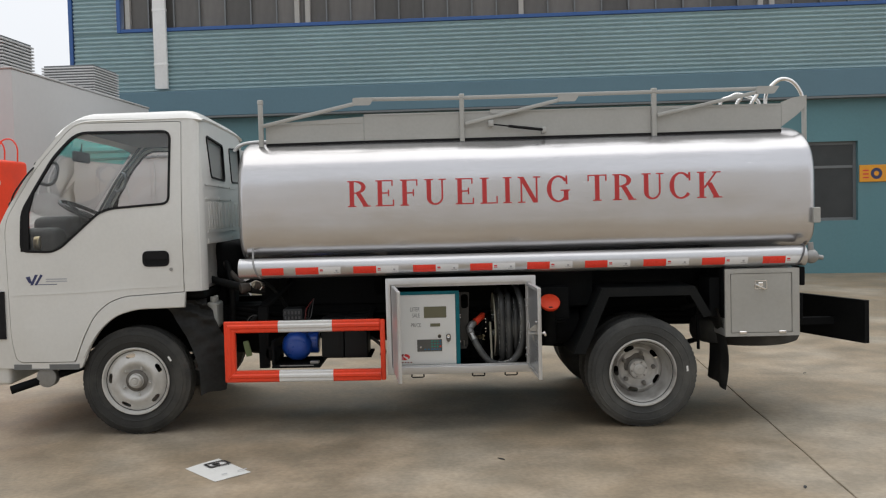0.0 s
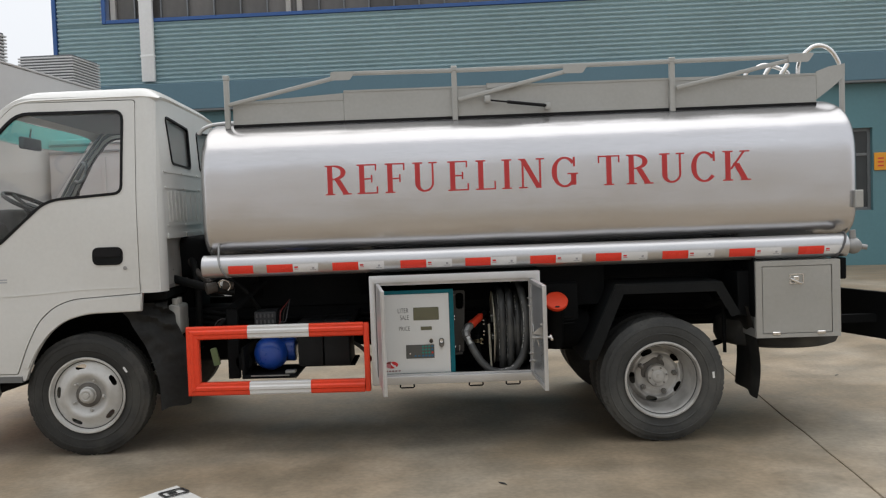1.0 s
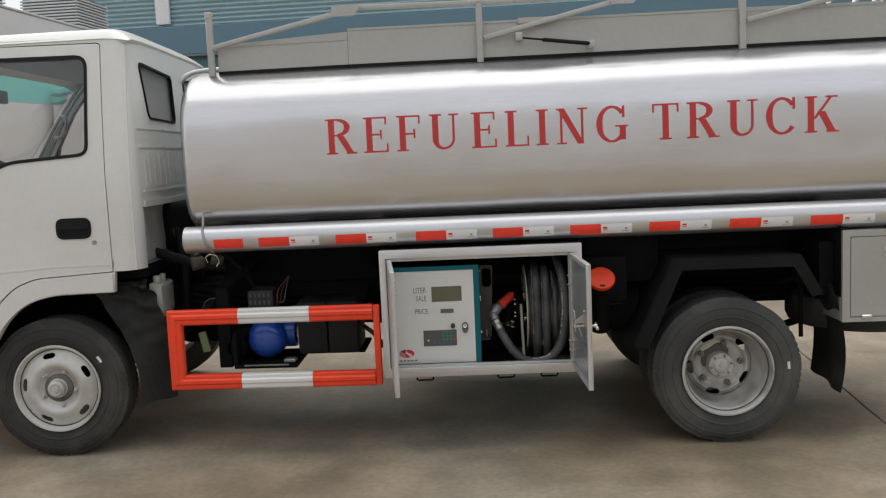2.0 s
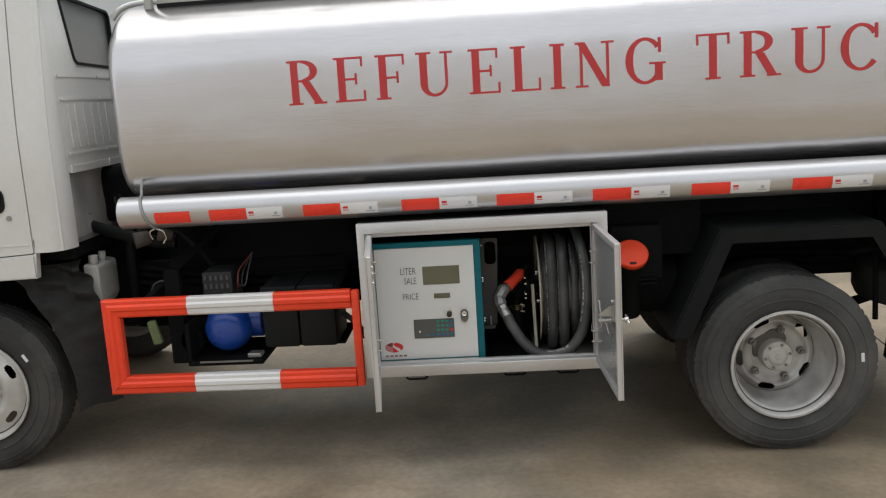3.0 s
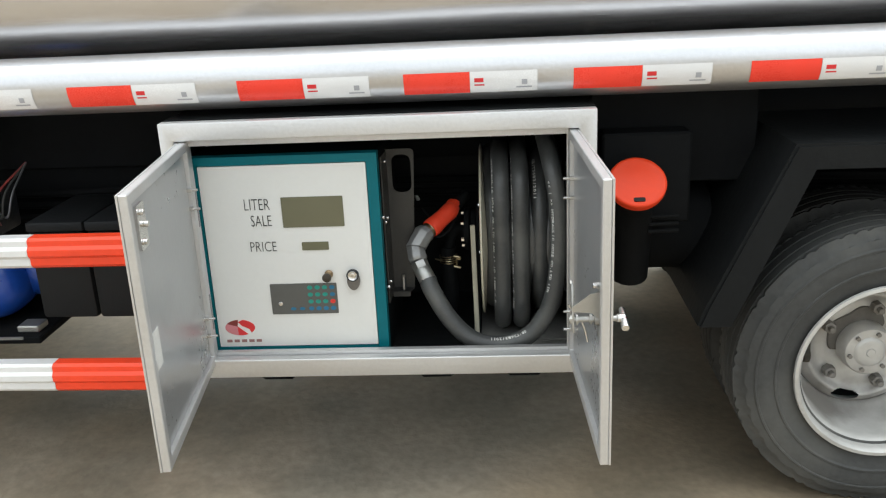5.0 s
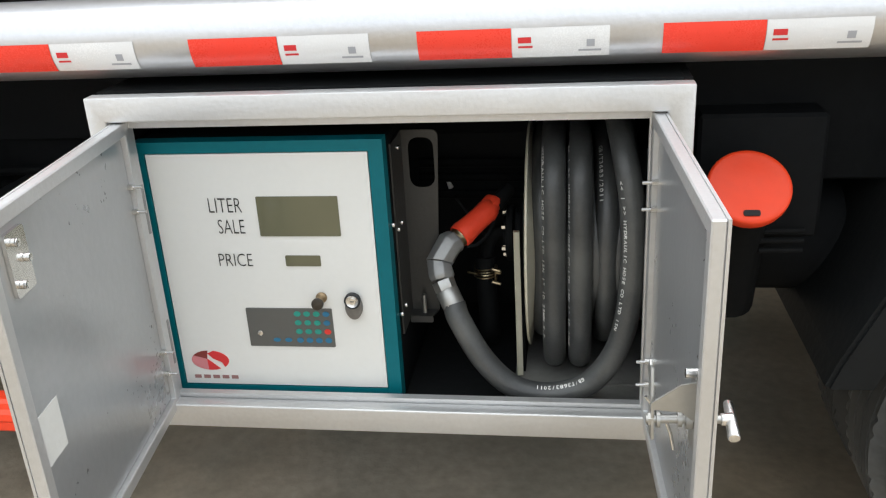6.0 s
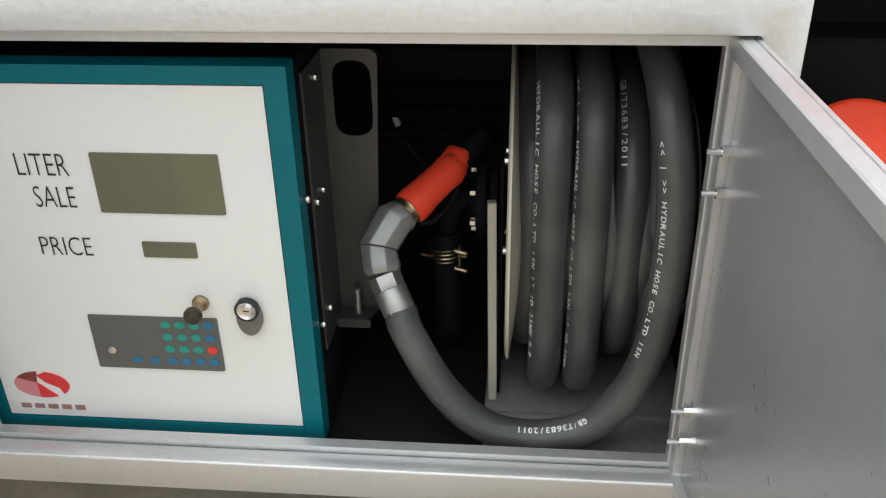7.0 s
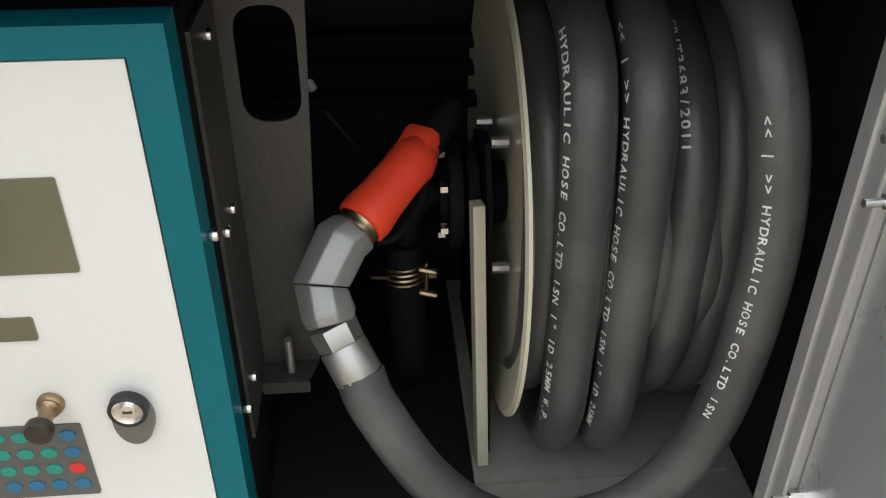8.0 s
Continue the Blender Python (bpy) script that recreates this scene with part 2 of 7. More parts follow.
def concrete():
    """Tan concrete yard: mottled at metre and centimetre scale, with darker damp patches."""
    m = bpy.data.materials.new("yard_concrete")
    m.use_nodes = True
    n, l = m.node_tree.nodes, m.node_tree.links
    b = n["Principled BSDF"]
    at = n.new("ShaderNodeTexCoord")
    layers = []
    for scale, detail in ((0.62, 9.0), (3.1, 9.0), (34.0, 7.0)):
        tex = n.new("ShaderNodeTexNoise")
        tex.inputs["Scale"].default_value, tex.inputs["Detail"].default_value = scale, detail
        l.new(at.outputs["Object"], tex.inputs["Vector"])
        layers.append(tex)
    r1 = n.new("ShaderNodeValToRGB")
    r1.color_ramp.elements[0].position, r1.color_ramp.elements[1].position = 0.35, 0.65
    r1.color_ramp.elements[0].color, r1.color_ramp.elements[1].color = (0.258, 0.216, 0.156, 1), (0.410, 0.358, 0.285, 1)
    middle = r1.color_ramp.elements.new(0.49)
    middle.color = (0.318, 0.256, 0.180, 1)
    l.new(layers[0].outputs["Fac"], r1.inputs[0])
    r2 = n.new("ShaderNodeValToRGB")
    r2.color_ramp.elements[0].position, r2.color_ramp.elements[1].position = 0.38, 0.66
    r2.color_ramp.elements[0].color, r2.color_ramp.elements[1].color = (0.76, 0.755, 0.73, 1), (1.08, 1.05, 1.01, 1)
    l.new(layers[1].outputs["Fac"], r2.inputs[0])
    r3 = n.new("ShaderNodeValToRGB")
    r3.color_ramp.elements[0].position, r3.color_ramp.elements[1].position = 0.3, 0.7
    r3.color_ramp.elements[0].color, r3.color_ramp.elements[1].color = (0.78, 0.78, 0.78, 1), (1.0, 1.0, 1.0, 1)
    l.new(layers[2].outputs["Fac"], r3.inputs[0])
    out = r1.outputs[0]
    for r in (r2, r3):
        mix = n.new("ShaderNodeMix")
        mix.data_type, mix.blend_type = "RGBA", "MULTIPLY"
        mix.inputs["Factor"].default_value = 1.0
        l.new(out, mix.inputs["A"])
        l.new(r.outputs[0], mix.inputs["B"])
        out = mix.outputs["Result"]
    l.new(out, b.inputs["Base Color"])
    gloss = n.new("ShaderNodeMapRange")
    gloss.inputs["To Min"].default_value, gloss.inputs["To Max"].default_value = 0.38, 0.85
    l.new(layers[1].outputs["Fac"], gloss.inputs["Value"])
    l.new(gloss.outputs[0], b.inputs["Roughness"])
    relief = n.new("ShaderNodeBump")
    relief.inputs["Strength"].default_value, relief.inputs["Distance"].default_value = 0.6, 0.004
    l.new(layers[2].outputs["Fac"], relief.inputs["Height"])
    l.new(relief.outputs[0], b.inputs["Normal"])
    return m


CONCRETE = concrete()


# ---- building tools ----
YARDSITE, TRUCKSITE = Matrix.Identity(4), Matrix.Identity(4)


def askew(size):
    """The pose of what stands beyond the truck, slightly askew to it; size stretches it from the yard's near end."""
    far = Matrix.Translation((2.1, -6.6, 1.42))
    turned = Matrix.Translation((0.025, 0.133, -0.006)) @ Matrix.Rotation(radians(-2.52), 4, "Z")
    return Matrix.Translation((-0.185, 0.397, 0.089)) @ Matrix.Rotation(radians(-1.547), 4, "Z") @ far @ Matrix.Scale(size, 4) @ far.inverted() @ turned


BACKSITE, BOOTHSITE = askew(1.084), askew(1.05)
SITE = YARDSITE          # the site that is being built on


def warp_to_view(p):
    """Warps the truck towards cab and tail so that it lines up from the camera."""
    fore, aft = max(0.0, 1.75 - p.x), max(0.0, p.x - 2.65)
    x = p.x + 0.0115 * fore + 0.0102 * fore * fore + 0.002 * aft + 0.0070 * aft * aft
    # shears the cab's far side forward to line up from the camera
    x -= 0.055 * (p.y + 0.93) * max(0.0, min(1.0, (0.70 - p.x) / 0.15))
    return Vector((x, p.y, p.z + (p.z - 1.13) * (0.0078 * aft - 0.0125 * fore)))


def ground_at(x):
    """Height of the yard: it falls a little from the cab towards the tail."""
    return 0.025 - 0.0093 * max(-13.0, min(13.0, x))


def origin_of(ob):
    """Where the object stands in the world."""
    m = ob.matrix_basis.copy()
    return origin_of(ob.parent) @ ob.matrix_parent_inverse @ m if ob.parent else m


def mesh_of(name, bm, mat, smooth=35.0):
    bm.normal_update()
    for f in bm.faces:
        f.smooth = smooth > 0
    if smooth:
        for e in bm.edges:
            e.smooth = len(e.link_faces) == 2 and e.calc_face_angle(0.0) < radians(smooth)
    me = bpy.data.meshes.new(name)
    bm.to_mesh(me)
    bm.free()
    me.materials.append(mat)
    return me


def part(name, bm, mat, parent=None, label="", smooth=35.0):
    """Links a bmesh, in world metres, as one mesh object under a thing or a part."""
    if not isinstance(bm, bpy.types.Mesh):
        for v in bm.verts:
            v.co = warp_to_view(v.co) if SITE is TRUCKSITE else SITE @ v.co
        bm = mesh_of(name, bm, mat, smooth)
    ob = new(name, bm)
    if parent:
        ob.parent = parent
        ob.matrix_parent_inverse = origin_of(parent).inverted()
    if label:
        tagged(ob, label=label)
    return ob


def again(name, mesh, parent, m, label=""):
    """One more part on a mesh that exists, at the pose m."""
    ob = part(name, mesh, None, parent, label)
    ob.matrix_basis = SITE @ m
    return ob


def thing(name, x, y, z, label, category, group="", kind=""):
    ob = new(name)
    ob.empty_display_size = 0.1
    ob.matrix_basis = Matrix.Translation(warp_to_view(Vector((x, y, z))) if SITE is TRUCKSITE else SITE @ Vector((x, y, z)))
    return tagged(ob, label, category, group, kind)


def box(bm, x0, x1, y0, y1, z0, z1, bevel=0.0, segments=2):
    m = Matrix.Translation(((x0 + x1) / 2, (y0 + y1) / 2, (z0 + z1) / 2)) @ Matrix.Diagonal((abs(x1 - x0), abs(y1 - y0), abs(z1 - z0), 1))
    made = bmesh.ops.create_cube(bm, size=1.0, matrix=m)
    if bevel:
        edges = list({e for v in made["verts"] for e in v.link_edges})
        bmesh.ops.bevel(bm, geom=edges, offset=bevel, segments=segments, profile=0.5, affect="EDGES")
    return bm


def rod(bm, a, b, r, r2=None, segments=20, bevel=0.0):
    a, b = Vector(a), Vector(b)
    m = Matrix.Translation((a + b) / 2) @ (b - a).to_track_quat("Z", "Y").to_matrix().to_4x4()
    made = bmesh.ops.create_cone(bm, cap_ends=True, segments=segments, radius1=r, radius2=r if r2 is None else r2, depth=(b - a).length, matrix=m)
    if bevel:
        edges = [e for e in {e for v in made["verts"] for e in v.link_edges} if any(len(f.verts) > 4 for f in e.link_faces)]
        bmesh.ops.bevel(bm, geom=edges, offset=bevel, segments=2, profile=0.5, affect="EDGES")
    return bm


def beam(bm, a, b, width, height, bevel=0.0):
    """A square bar from a to b; width lies level."""
    a, b = Vector(a), Vector(b)
    m = Matrix.Translation((a + b) / 2) @ (b - a).to_track_quat("Y", "Z").to_matrix().to_4x4() @ Matrix.Diagonal((width, (b - a).length, height, 1))
    made = bmesh.ops.create_cube(bm, size=1.0, matrix=m)
    if bevel:
        bmesh.ops.bevel(bm, geom=list({e for v in made["verts"] for e in v.link_edges}), offset=bevel, segments=2, profile=0.5, affect="EDGES")
    return bm


def curve_points(pts, steps=8):
    """A Catmull-Rom line through the points."""
    p = [Vector(q) for q in pts]
    p = [2 * p[0] - p[1]] + p + [2 * p[-1] - p[-2]]
    out = []
    for i in range(1, len(p) - 2):
        for k in range(steps):
            t = k / steps
            out.append(0.5 * (2 * p[i] + (p[i + 1] - p[i - 1]) * t + (2 * p[i - 1] - 5 * p[i] + 4 * p[i + 1] - p[i + 2]) * t * t + (3 * p[i] - p[i - 1] - 3 * p[i + 1] + p[i + 2]) * t ** 3))
    return out + [p[-2]]


def frames_along(line):
    """Right and up at each point of a line, carried along with no twist."""
    out, up = [], None
    for i, p in enumerate(line):
        d = (line[min(i + 1, len(line) - 1)] - line[max(i - 1, 0)]).normalized()
        if up is None:
            up = d.orthogonal().normalized()
        up = (up - d * up.dot(d)).normalized()
        out.append((d.cross(up), up))
    return out


def tube(bm, line, r, segments=16, caps=True):
    rings = []
    for p, (a, b) in zip(line, frames_along(line)):
        rings.append([bm.verts.new(p + r * (math.cos(k * math.tau / segments) * a + math.sin(k * math.tau / segments) * b)) for k in range(segments)])
    for u, v in zip(rings, rings[1:]):
        for k in range(segments):
            bm.faces.new((u[k], u[(k + 1) % segments], v[(k + 1) % segments], v[k]))
    if caps:
        bm.faces.new(rings[0][::-1])
        bm.faces.new(rings[-1])
    return bm


def lathe(bm, profile, place, segments=48, closed=False):
    """Turns a profile of (radius, height) round an axis; place(a, r, h) gives the point."""
    rings = [[bm.verts.new(place(k * math.tau / segments, r, h)) for k in range(segments)] for r, h in profile]
    pairs = list(zip(rings, rings[1:])) + ([(rings[-1], rings[0])] if closed else [])
    for u, v in pairs:
        for k in range(segments):
            bm.faces.new((u[k], u[(k + 1) % segments], v[(k + 1) % segments], v[k]))
    if not closed:
        for ring in (rings[0], rings[-1]):
            bm.faces.new(ring)
    bmesh.ops.recalc_face_normals(bm, faces=bm.faces)
    return bm


def rounded(poly, r, n=5):
    """A polygon with its corners rounded by r (one number, or one for each corner)."""
    out, count = [], len(poly)
    for i, p in enumerate(poly):
        rr = r[i] if isinstance(r, (list, tuple)) else r
        p, a, b = Vector(p), Vector(poly[i - 1]), Vector(poly[(i + 1) % count])
        da, db = (a - p), (b - p)
        k = min(rr, da.length * 0.45, db.length * 0.45)
        if k <= 0.0005:
            out.append(tuple(p))
            continue
        s, e = p + da.normalized() * k, p + db.normalized() * k
        for j in range(n + 1):
            t = j / n
            out.append(tuple((1 - t) ** 2 * s + 2 * t * (1 - t) * p + t * t * e))
    return out


def offset(poly, d):
    """The polygon moved outward by d."""
    area = sum(poly[i - 1][0] * poly[i][1] - poly[i][0] * poly[i - 1][1] for i in range(len(poly)))
    sign = 1 if area > 0 else -1
    out = []
    for i, p in enumerate(poly):
        a, b = Vector(p) - Vector(poly[i - 1]), Vector(poly[(i + 1) % len(poly)]) - Vector(p)
        na, nb = Vector((a.y, -a.x)).normalized(), Vector((b.y, -b.x)).normalized()
        m = na + nb
        m = m / max(0.35, m.length_squared / 2) / 1.0 if m.length > 1e-6 else na
        out.append(tuple(Vector(p) + sign * d * m))
    return out


def plate(bm, outer, holes, place, d0, d1, step=0.0):
    """A sheet with holes, from 2D loops; place(u, v, w) gives the point, w runs from d0 to d1. step: grid on which it is cut, to bend."""
    flat = bmesh.new()
    edges = []
    for loop in (outer, *holes):
        vs = [flat.verts.new((u, v, 0)) for u, v in loop]
        edges += [flat.edges.new((vs[i - 1], vs[i])) for i in range(len(vs))]
    bmesh.ops.triangle_fill(flat, use_beauty=True, use_dissolve=False, edges=edges, normal=(0, 0, 1))
    if step:
        for axis in (0, 1):
            lo, hi = min(p[axis] for p in outer), max(p[axis] for p in outer)
            k = lo + step
            while k < hi - 1e-4:
                co, no = [0, 0, 0], [0, 0, 0]
                co[axis], no[axis] = k, 1
                bmesh.ops.bisect_plane(flat, geom=flat.verts[:] + flat.edges[:] + flat.faces[:], dist=1e-5, plane_co=co, plane_no=no)
                k += step
    flat.verts.index_update()
    low = [bm.verts.new(place(v.co.x, v.co.y, d0)) for v in flat.verts]
    high = [bm.verts.new(place(v.co.x, v.co.y, d1)) for v in flat.verts]
    made = []
    for f in flat.faces:
        ids = [v.index for v in f.verts]
        made += [bm.faces.new([low[i] for i in reversed(ids)]), bm.faces.new([high[i] for i in ids])]
    for e in flat.edges:
        if len(e.link_faces) == 1:
            i, j = e.verts[0].index, e.verts[1].index
            made.append(bm.faces.new((low[i], low[j], high[j], high[i])))
    flat.free()
    bmesh.ops.recalc_face_normals(bm, faces=made)
    return bm


def oval(cx, cy, rx, ry, n=20):
    return [(cx + rx * math.cos(k * math.tau / n), cy + ry * math.sin(k * math.tau / n)) for k in range(n)]


def rect(u0, u1, v0, v1):
    return [(u0, v0), (u1, v0), (u1, v1), (u0, v1)]


def front(y):
    """Places a sheet upright, facing the camera's side, w runs outward from y."""
    return lambda u, v, w: (u, y - w, v)


def words(text, size, bold=0.0):
    """A flat mesh of the text, in its own plane, as vertices and faces."""
    data = bpy.data.curves.new("lettering", "FONT")
    data.body, data.size, data.resolution_u, data.offset = text, size, 3, bold
    ob = bpy.data.objects.new("lettering", data)
    scene.collection.objects.link(ob)
    me = bpy.data.meshes.new_from_object(ob.evaluated_get(bpy.context.evaluated_depsgraph_get()))
    verts, faces = [tuple(v.co) for v in me.vertices], [tuple(f.vertices) for f in me.polygons]
    bpy.data.objects.remove(ob)
    bpy.data.curves.remove(data)
    bpy.data.meshes.remove(me)
    return verts, faces


def lettering(text, height, place, width=None, bold=0.0):
    """Text fitted to its cap height (and width); place(u, v) puts each point on a surface."""
    verts, faces = words(text, 1.0, bold)
    x0, x1 = min(v[0] for v in verts), max(v[0] for v in verts)
    y0, y1 = min(v[1] for v in verts), max(v[1] for v in verts)
    k = height / (y1 - y0)
    kx = width / (x1 - x0) if width else k
    bm = bmesh.new()
    vs = [bm.verts.new(place((v[0] - x0) * kx, (v[1] - y0) * k)) for v in verts]
    for f in faces:
        try:
            bm.faces.new([vs[i] for i in f])
        except ValueError:
            pass
    return bm


def even_print(text, height, pitch, place):
    """Stencilled print: every character takes the same step along the surface."""
    cap = max(v[1] for v in words("H", 1.0)[0])
    k, bm = height / cap, bmesh.new()
    for i, ch in enumerate(text):
        if ch == " ":
            continue
        verts, faces = words(ch, 1.0, 0.022)
        x0, x1 = min(v[0] for v in verts), max(v[0] for v in verts)
        kx = min(k * 1.25, 0.86 * pitch / max(1e-6, x1 - x0))
        at = (i + 0.5) * pitch - kx * (x0 + x1) / 2
        vs = [bm.verts.new(place(at + v[0] * kx, v[1] * k)) for v in verts]
        for f in faces:
            bm.faces.new([vs[n] for n in f])
    return bm


# ---- yard ----
def yard():
    """One sheet of concrete to the horizon, with a narrow expansion joint cut into it."""
    bm = bmesh.new()
    ys = [-220.0, -40.0] + [-12 + 0.4 * k for k in range(61)] + [40.0, 220.0]
    rows = []
    for y in ys:
        c = 4.321 + 0.1025 * max(-12, min(12, y)) + 0.014 * noise.noise((0.0, y * 1.7, 3.0))
        w = 0.006 + 0.003 * noise.noise((5.0, y * 2.3, 1.0))
        rows.append([bm.verts.new((x, y, ground_at(x) - sunk)) for x, sunk in ((-220, 0), (-13, 0), (c - w, 0), (c - w * 0.6, 0.012), (c + w * 0.6, 0.012), (c + w, 0), (13, 0), (220, 0))])
    for a, b in zip(rows, rows[1:]):
        for k in range(7):
            bm.faces.new((a[k], a[k + 1], b[k + 1], b[k]))
    return tagged(part("ground", bm, CONCRETE, smooth=0), "tan mottled concrete yard with a narrow expansion joint", "ground", kind="structure")


yard()


def sky_block_wall():
    """An added wall behind the camera, never in view, that blocks the low sky."""
    bm = bmesh.new()
    box(bm, -40.0, 44.0, -20.4, -20.0, -0.2, 7.5, 0.02, 1)
    return tagged(part("unseen_wall", bm, GREYBOX, smooth=0), "plain pale grey wall added out of view to block low sky", "wall", kind="structure")


sky_block_wall()


# ---- factory hall behind ----
SITE = BACKSITE
WALL = 10.9


def ribbed(x0, x1, z0, z1, y, pitch=0.085, depth=0.045):
    bm = bmesh.new()
    lines, z = [], z0
    while z < z1 - 1e-6:
        for dz, dy in ((0.0, 0.0), (0.08, -0.15), (0.34, -0.85), (0.45, -1.0), (0.60, -1.0), (0.86, -0.2)):
            if z + dz * pitch <= z1:
                lines.append((z + dz * pitch, y + dy * depth))
        z += pitch
    lines.append((z1, y))
    rows = [[bm.verts.new((x, yy, zz)) for x in (x0, x1)] for zz, yy in lines]
    for a, b in zip(rows, rows[1:]):
        bm.faces.new((a[0], a[1], b[1], b[0]))
    back = [[bm.verts.new((x, y + 0.04, zz)) for x in (x0, x1)] for zz in (z0, z1)]
    bm.faces.new((back[0][1], back[0][0], back[1][0], back[1][1]))
    return bm


def hall():
    h = thing("factory_hall", 12.0, WALL + 0.3, 0.0, "teal factory hall with ribbed blue-grey cladding and high windows", "building", kind="structure")
    win = rect(8.08, 9.78, 1.01, 2.57)
    door = rect(14.0, 18.0, 0.02, 3.1)
    part("lower_wall", plate(bmesh.new(), rect(-6.0, 40.0, -0.2, 3.45), [win, door], front(WALL), -0.30, 0.0), WALLTEAL, h, smooth=0)
    part("roller_door", ribbed(14.0, 18.0, 0.02, 3.1, WALL + 0.12, 0.11, 0.02), BAND, h, "closed slate blue roller door")
    f = part("window", plate(bmesh.new(), win, [rect(8.14, 9.72, 1.07, 2.05), rect(8.14, 9.72, 2.10, 2.51)], front(WALL + 0.1), -0.06, 0.0), FRAMEGREY, h, "dark factory window in a thin grey frame", smooth=0)
    part("pane", box(bmesh.new(), 8.14, 9.72, WALL + 0.12, WALL + 0.13, 1.07, 2.05), DARKGLASS, f, smooth=0)
    part("pane", box(bmesh.new(), 8.14, 9.72, WALL + 0.12, WALL + 0.13, 2.10, 2.51), DARKGLASS, f, smooth=0)
    bm = bmesh.new()
    box(bm, -6.0, 40.0, WALL - 0.22, WALL + 0.2, 3.44, 3.96, 0.01, 1)
    part("fascia", bm, BAND, h, "plain slate blue fascia")
    part("drip_edge", box(bmesh.new(), -6.0, 40.0, WALL - 0.24, WALL + 0.1, 3.40, 3.437), FRAMEGREY, h, smooth=0)
    part("cladding", ribbed(-5.98, 40.0, 3.963, 5.20, WALL - 0.02), CORRUGATED, h, "horizontally ribbed blue-grey cladding", smooth=0)
    part("cladding", ribbed(-5.98, -5.06, 5.203, 9.0, WALL - 0.02), CORRUGATED, h, smooth=0)
    part("blue_trim", box(bmesh.new(), -4.975, 40.0, WALL - 0.08, WALL + 0.1, 5.203, 5.275, 0.008, 1), BLUETRIM, h, "royal blue window sill strip")
    for x0 in (-6.08, -5.06):
        part("blue_trim", box(bmesh.new(), x0, x0 + 0.08, WALL - 0.075, WALL + 0.2, 3.97 if x0 < -5.5 else 5.205, 9.0, 0.008, 1), BLUETRIM, h)
    # high windows: a run of dark panes between grey posts
    posts = [-4.95, -1.2, 3.23, 8.03, 12.8, 17.6]
    pane = mesh_of("pane", box(bmesh.new(), -0.5, 0.5, -0.006, 0.006, -0.5, 0.5), CURTAIN, 0)
    bar = mesh_of("glazing_bar", box(bmesh.new(), -0.014, 0.014, -0.02, 0.02, -0.8, 0.8), FRAMEGREY, 0)
    for a, b in zip(posts, posts[1:]):
        n = round((b - a) / 0.515)
        for k in range(n):
            c, w = a + (b - a) * (k + 0.5) / n, (b - a) / n
            again("high_window_pane", pane, h, Matrix.Translation((c, WALL + 0.06 + 0.02 * (k % 2), 6.1)) @ Matrix.Diagonal((w, 1, 1.6, 1)))
            if k:
                again("glazing_bar", bar, h, Matrix.Translation((c - w / 2, WALL + 0.03, 6.1)))
    for x in posts:
        for dx in ((-0.11, 0.11) if x not in (3.23, 12.8) else (0.0,)):
            part("mullion", box(bmesh.new(), x + dx - 0.05, x + dx + 0.05, WALL - 0.03, WALL + 0.1, 5.28, 6.95, 0.005, 1), POSTBEIGE, h, "beige window post")
    part("upper_wall", box(bmesh.new(), -5.06, 40.0, WALL, WALL + 0.3, 6.95, 9.0), CORRUGATED, h, smooth=0)
    part("roof_slab", box(bmesh.new(), -6.1, 40.0, WALL - 0.1, WALL + 14.0, 9.003, 9.15), FRAMEGREY, h, smooth=0)
    part("end_wall", box(bmesh.new(), -6.0, -5.8, WALL + 0.21, WALL + 14.0, -0.2, 9.0), WALLTEAL, h, smooth=0)
    pipe = bmesh.new()
    box(pipe, -4.27, -4.0, WALL - 0.16, WALL - 0.07, 4.02, 9.0, 0.02, 2)
    p = part("downpipe", pipe, PIPEWHITE, h, "white square downpipe with jointed sleeves")
    for z in (4.5, 5.6, 6.7, 7.8):
        part("sleeve", box(bmesh.new(), -4.275, -3.995, WALL - 0.165, WALL - 0.069, z, z + 0.05, 0.006, 1), PIPEWHITE, p)
    s = tagged(thing("wall_sign", 10.3, WALL - 0.02, 1.75, "yellow notice board with blue round mark on the wall", "sign"), kind="")
    part("board", box(bmesh.new(), 9.80, 11.34, WALL - 0.03, WALL - 0.002, 1.757, 2.09, 0.006, 1), YELLOW, s)
    for k, x in enumerate((10.12, 10.64)):
        part("round_mark", plate(bmesh.new(), oval(x, 1.92, 0.11, 0.11), [oval(x, 1.92, 0.05, 0.05)], front(WALL - 0.031), 0.0, 0.003), NAVY, s)
    for z in (1.83, 1.9, 1.97):
        part("print_bar", box(bmesh.new(), 9.86, 9.97, WALL - 0.034, WALL - 0.031, z, z + 0.025), LOGO, s, smooth=0)


hall()


def annex():
    a = tagged(part("annex", plate(bmesh.new(), rect(-40.0, -6.1, -0.2, 4.5), [], front(WALL + 1.0), -6.0, 0.0), GREYBOX, smooth=0), "low pale grey annex beside the factory hall", "building", kind="structure")
    return a


annex()


SITE = BOOTHSITE


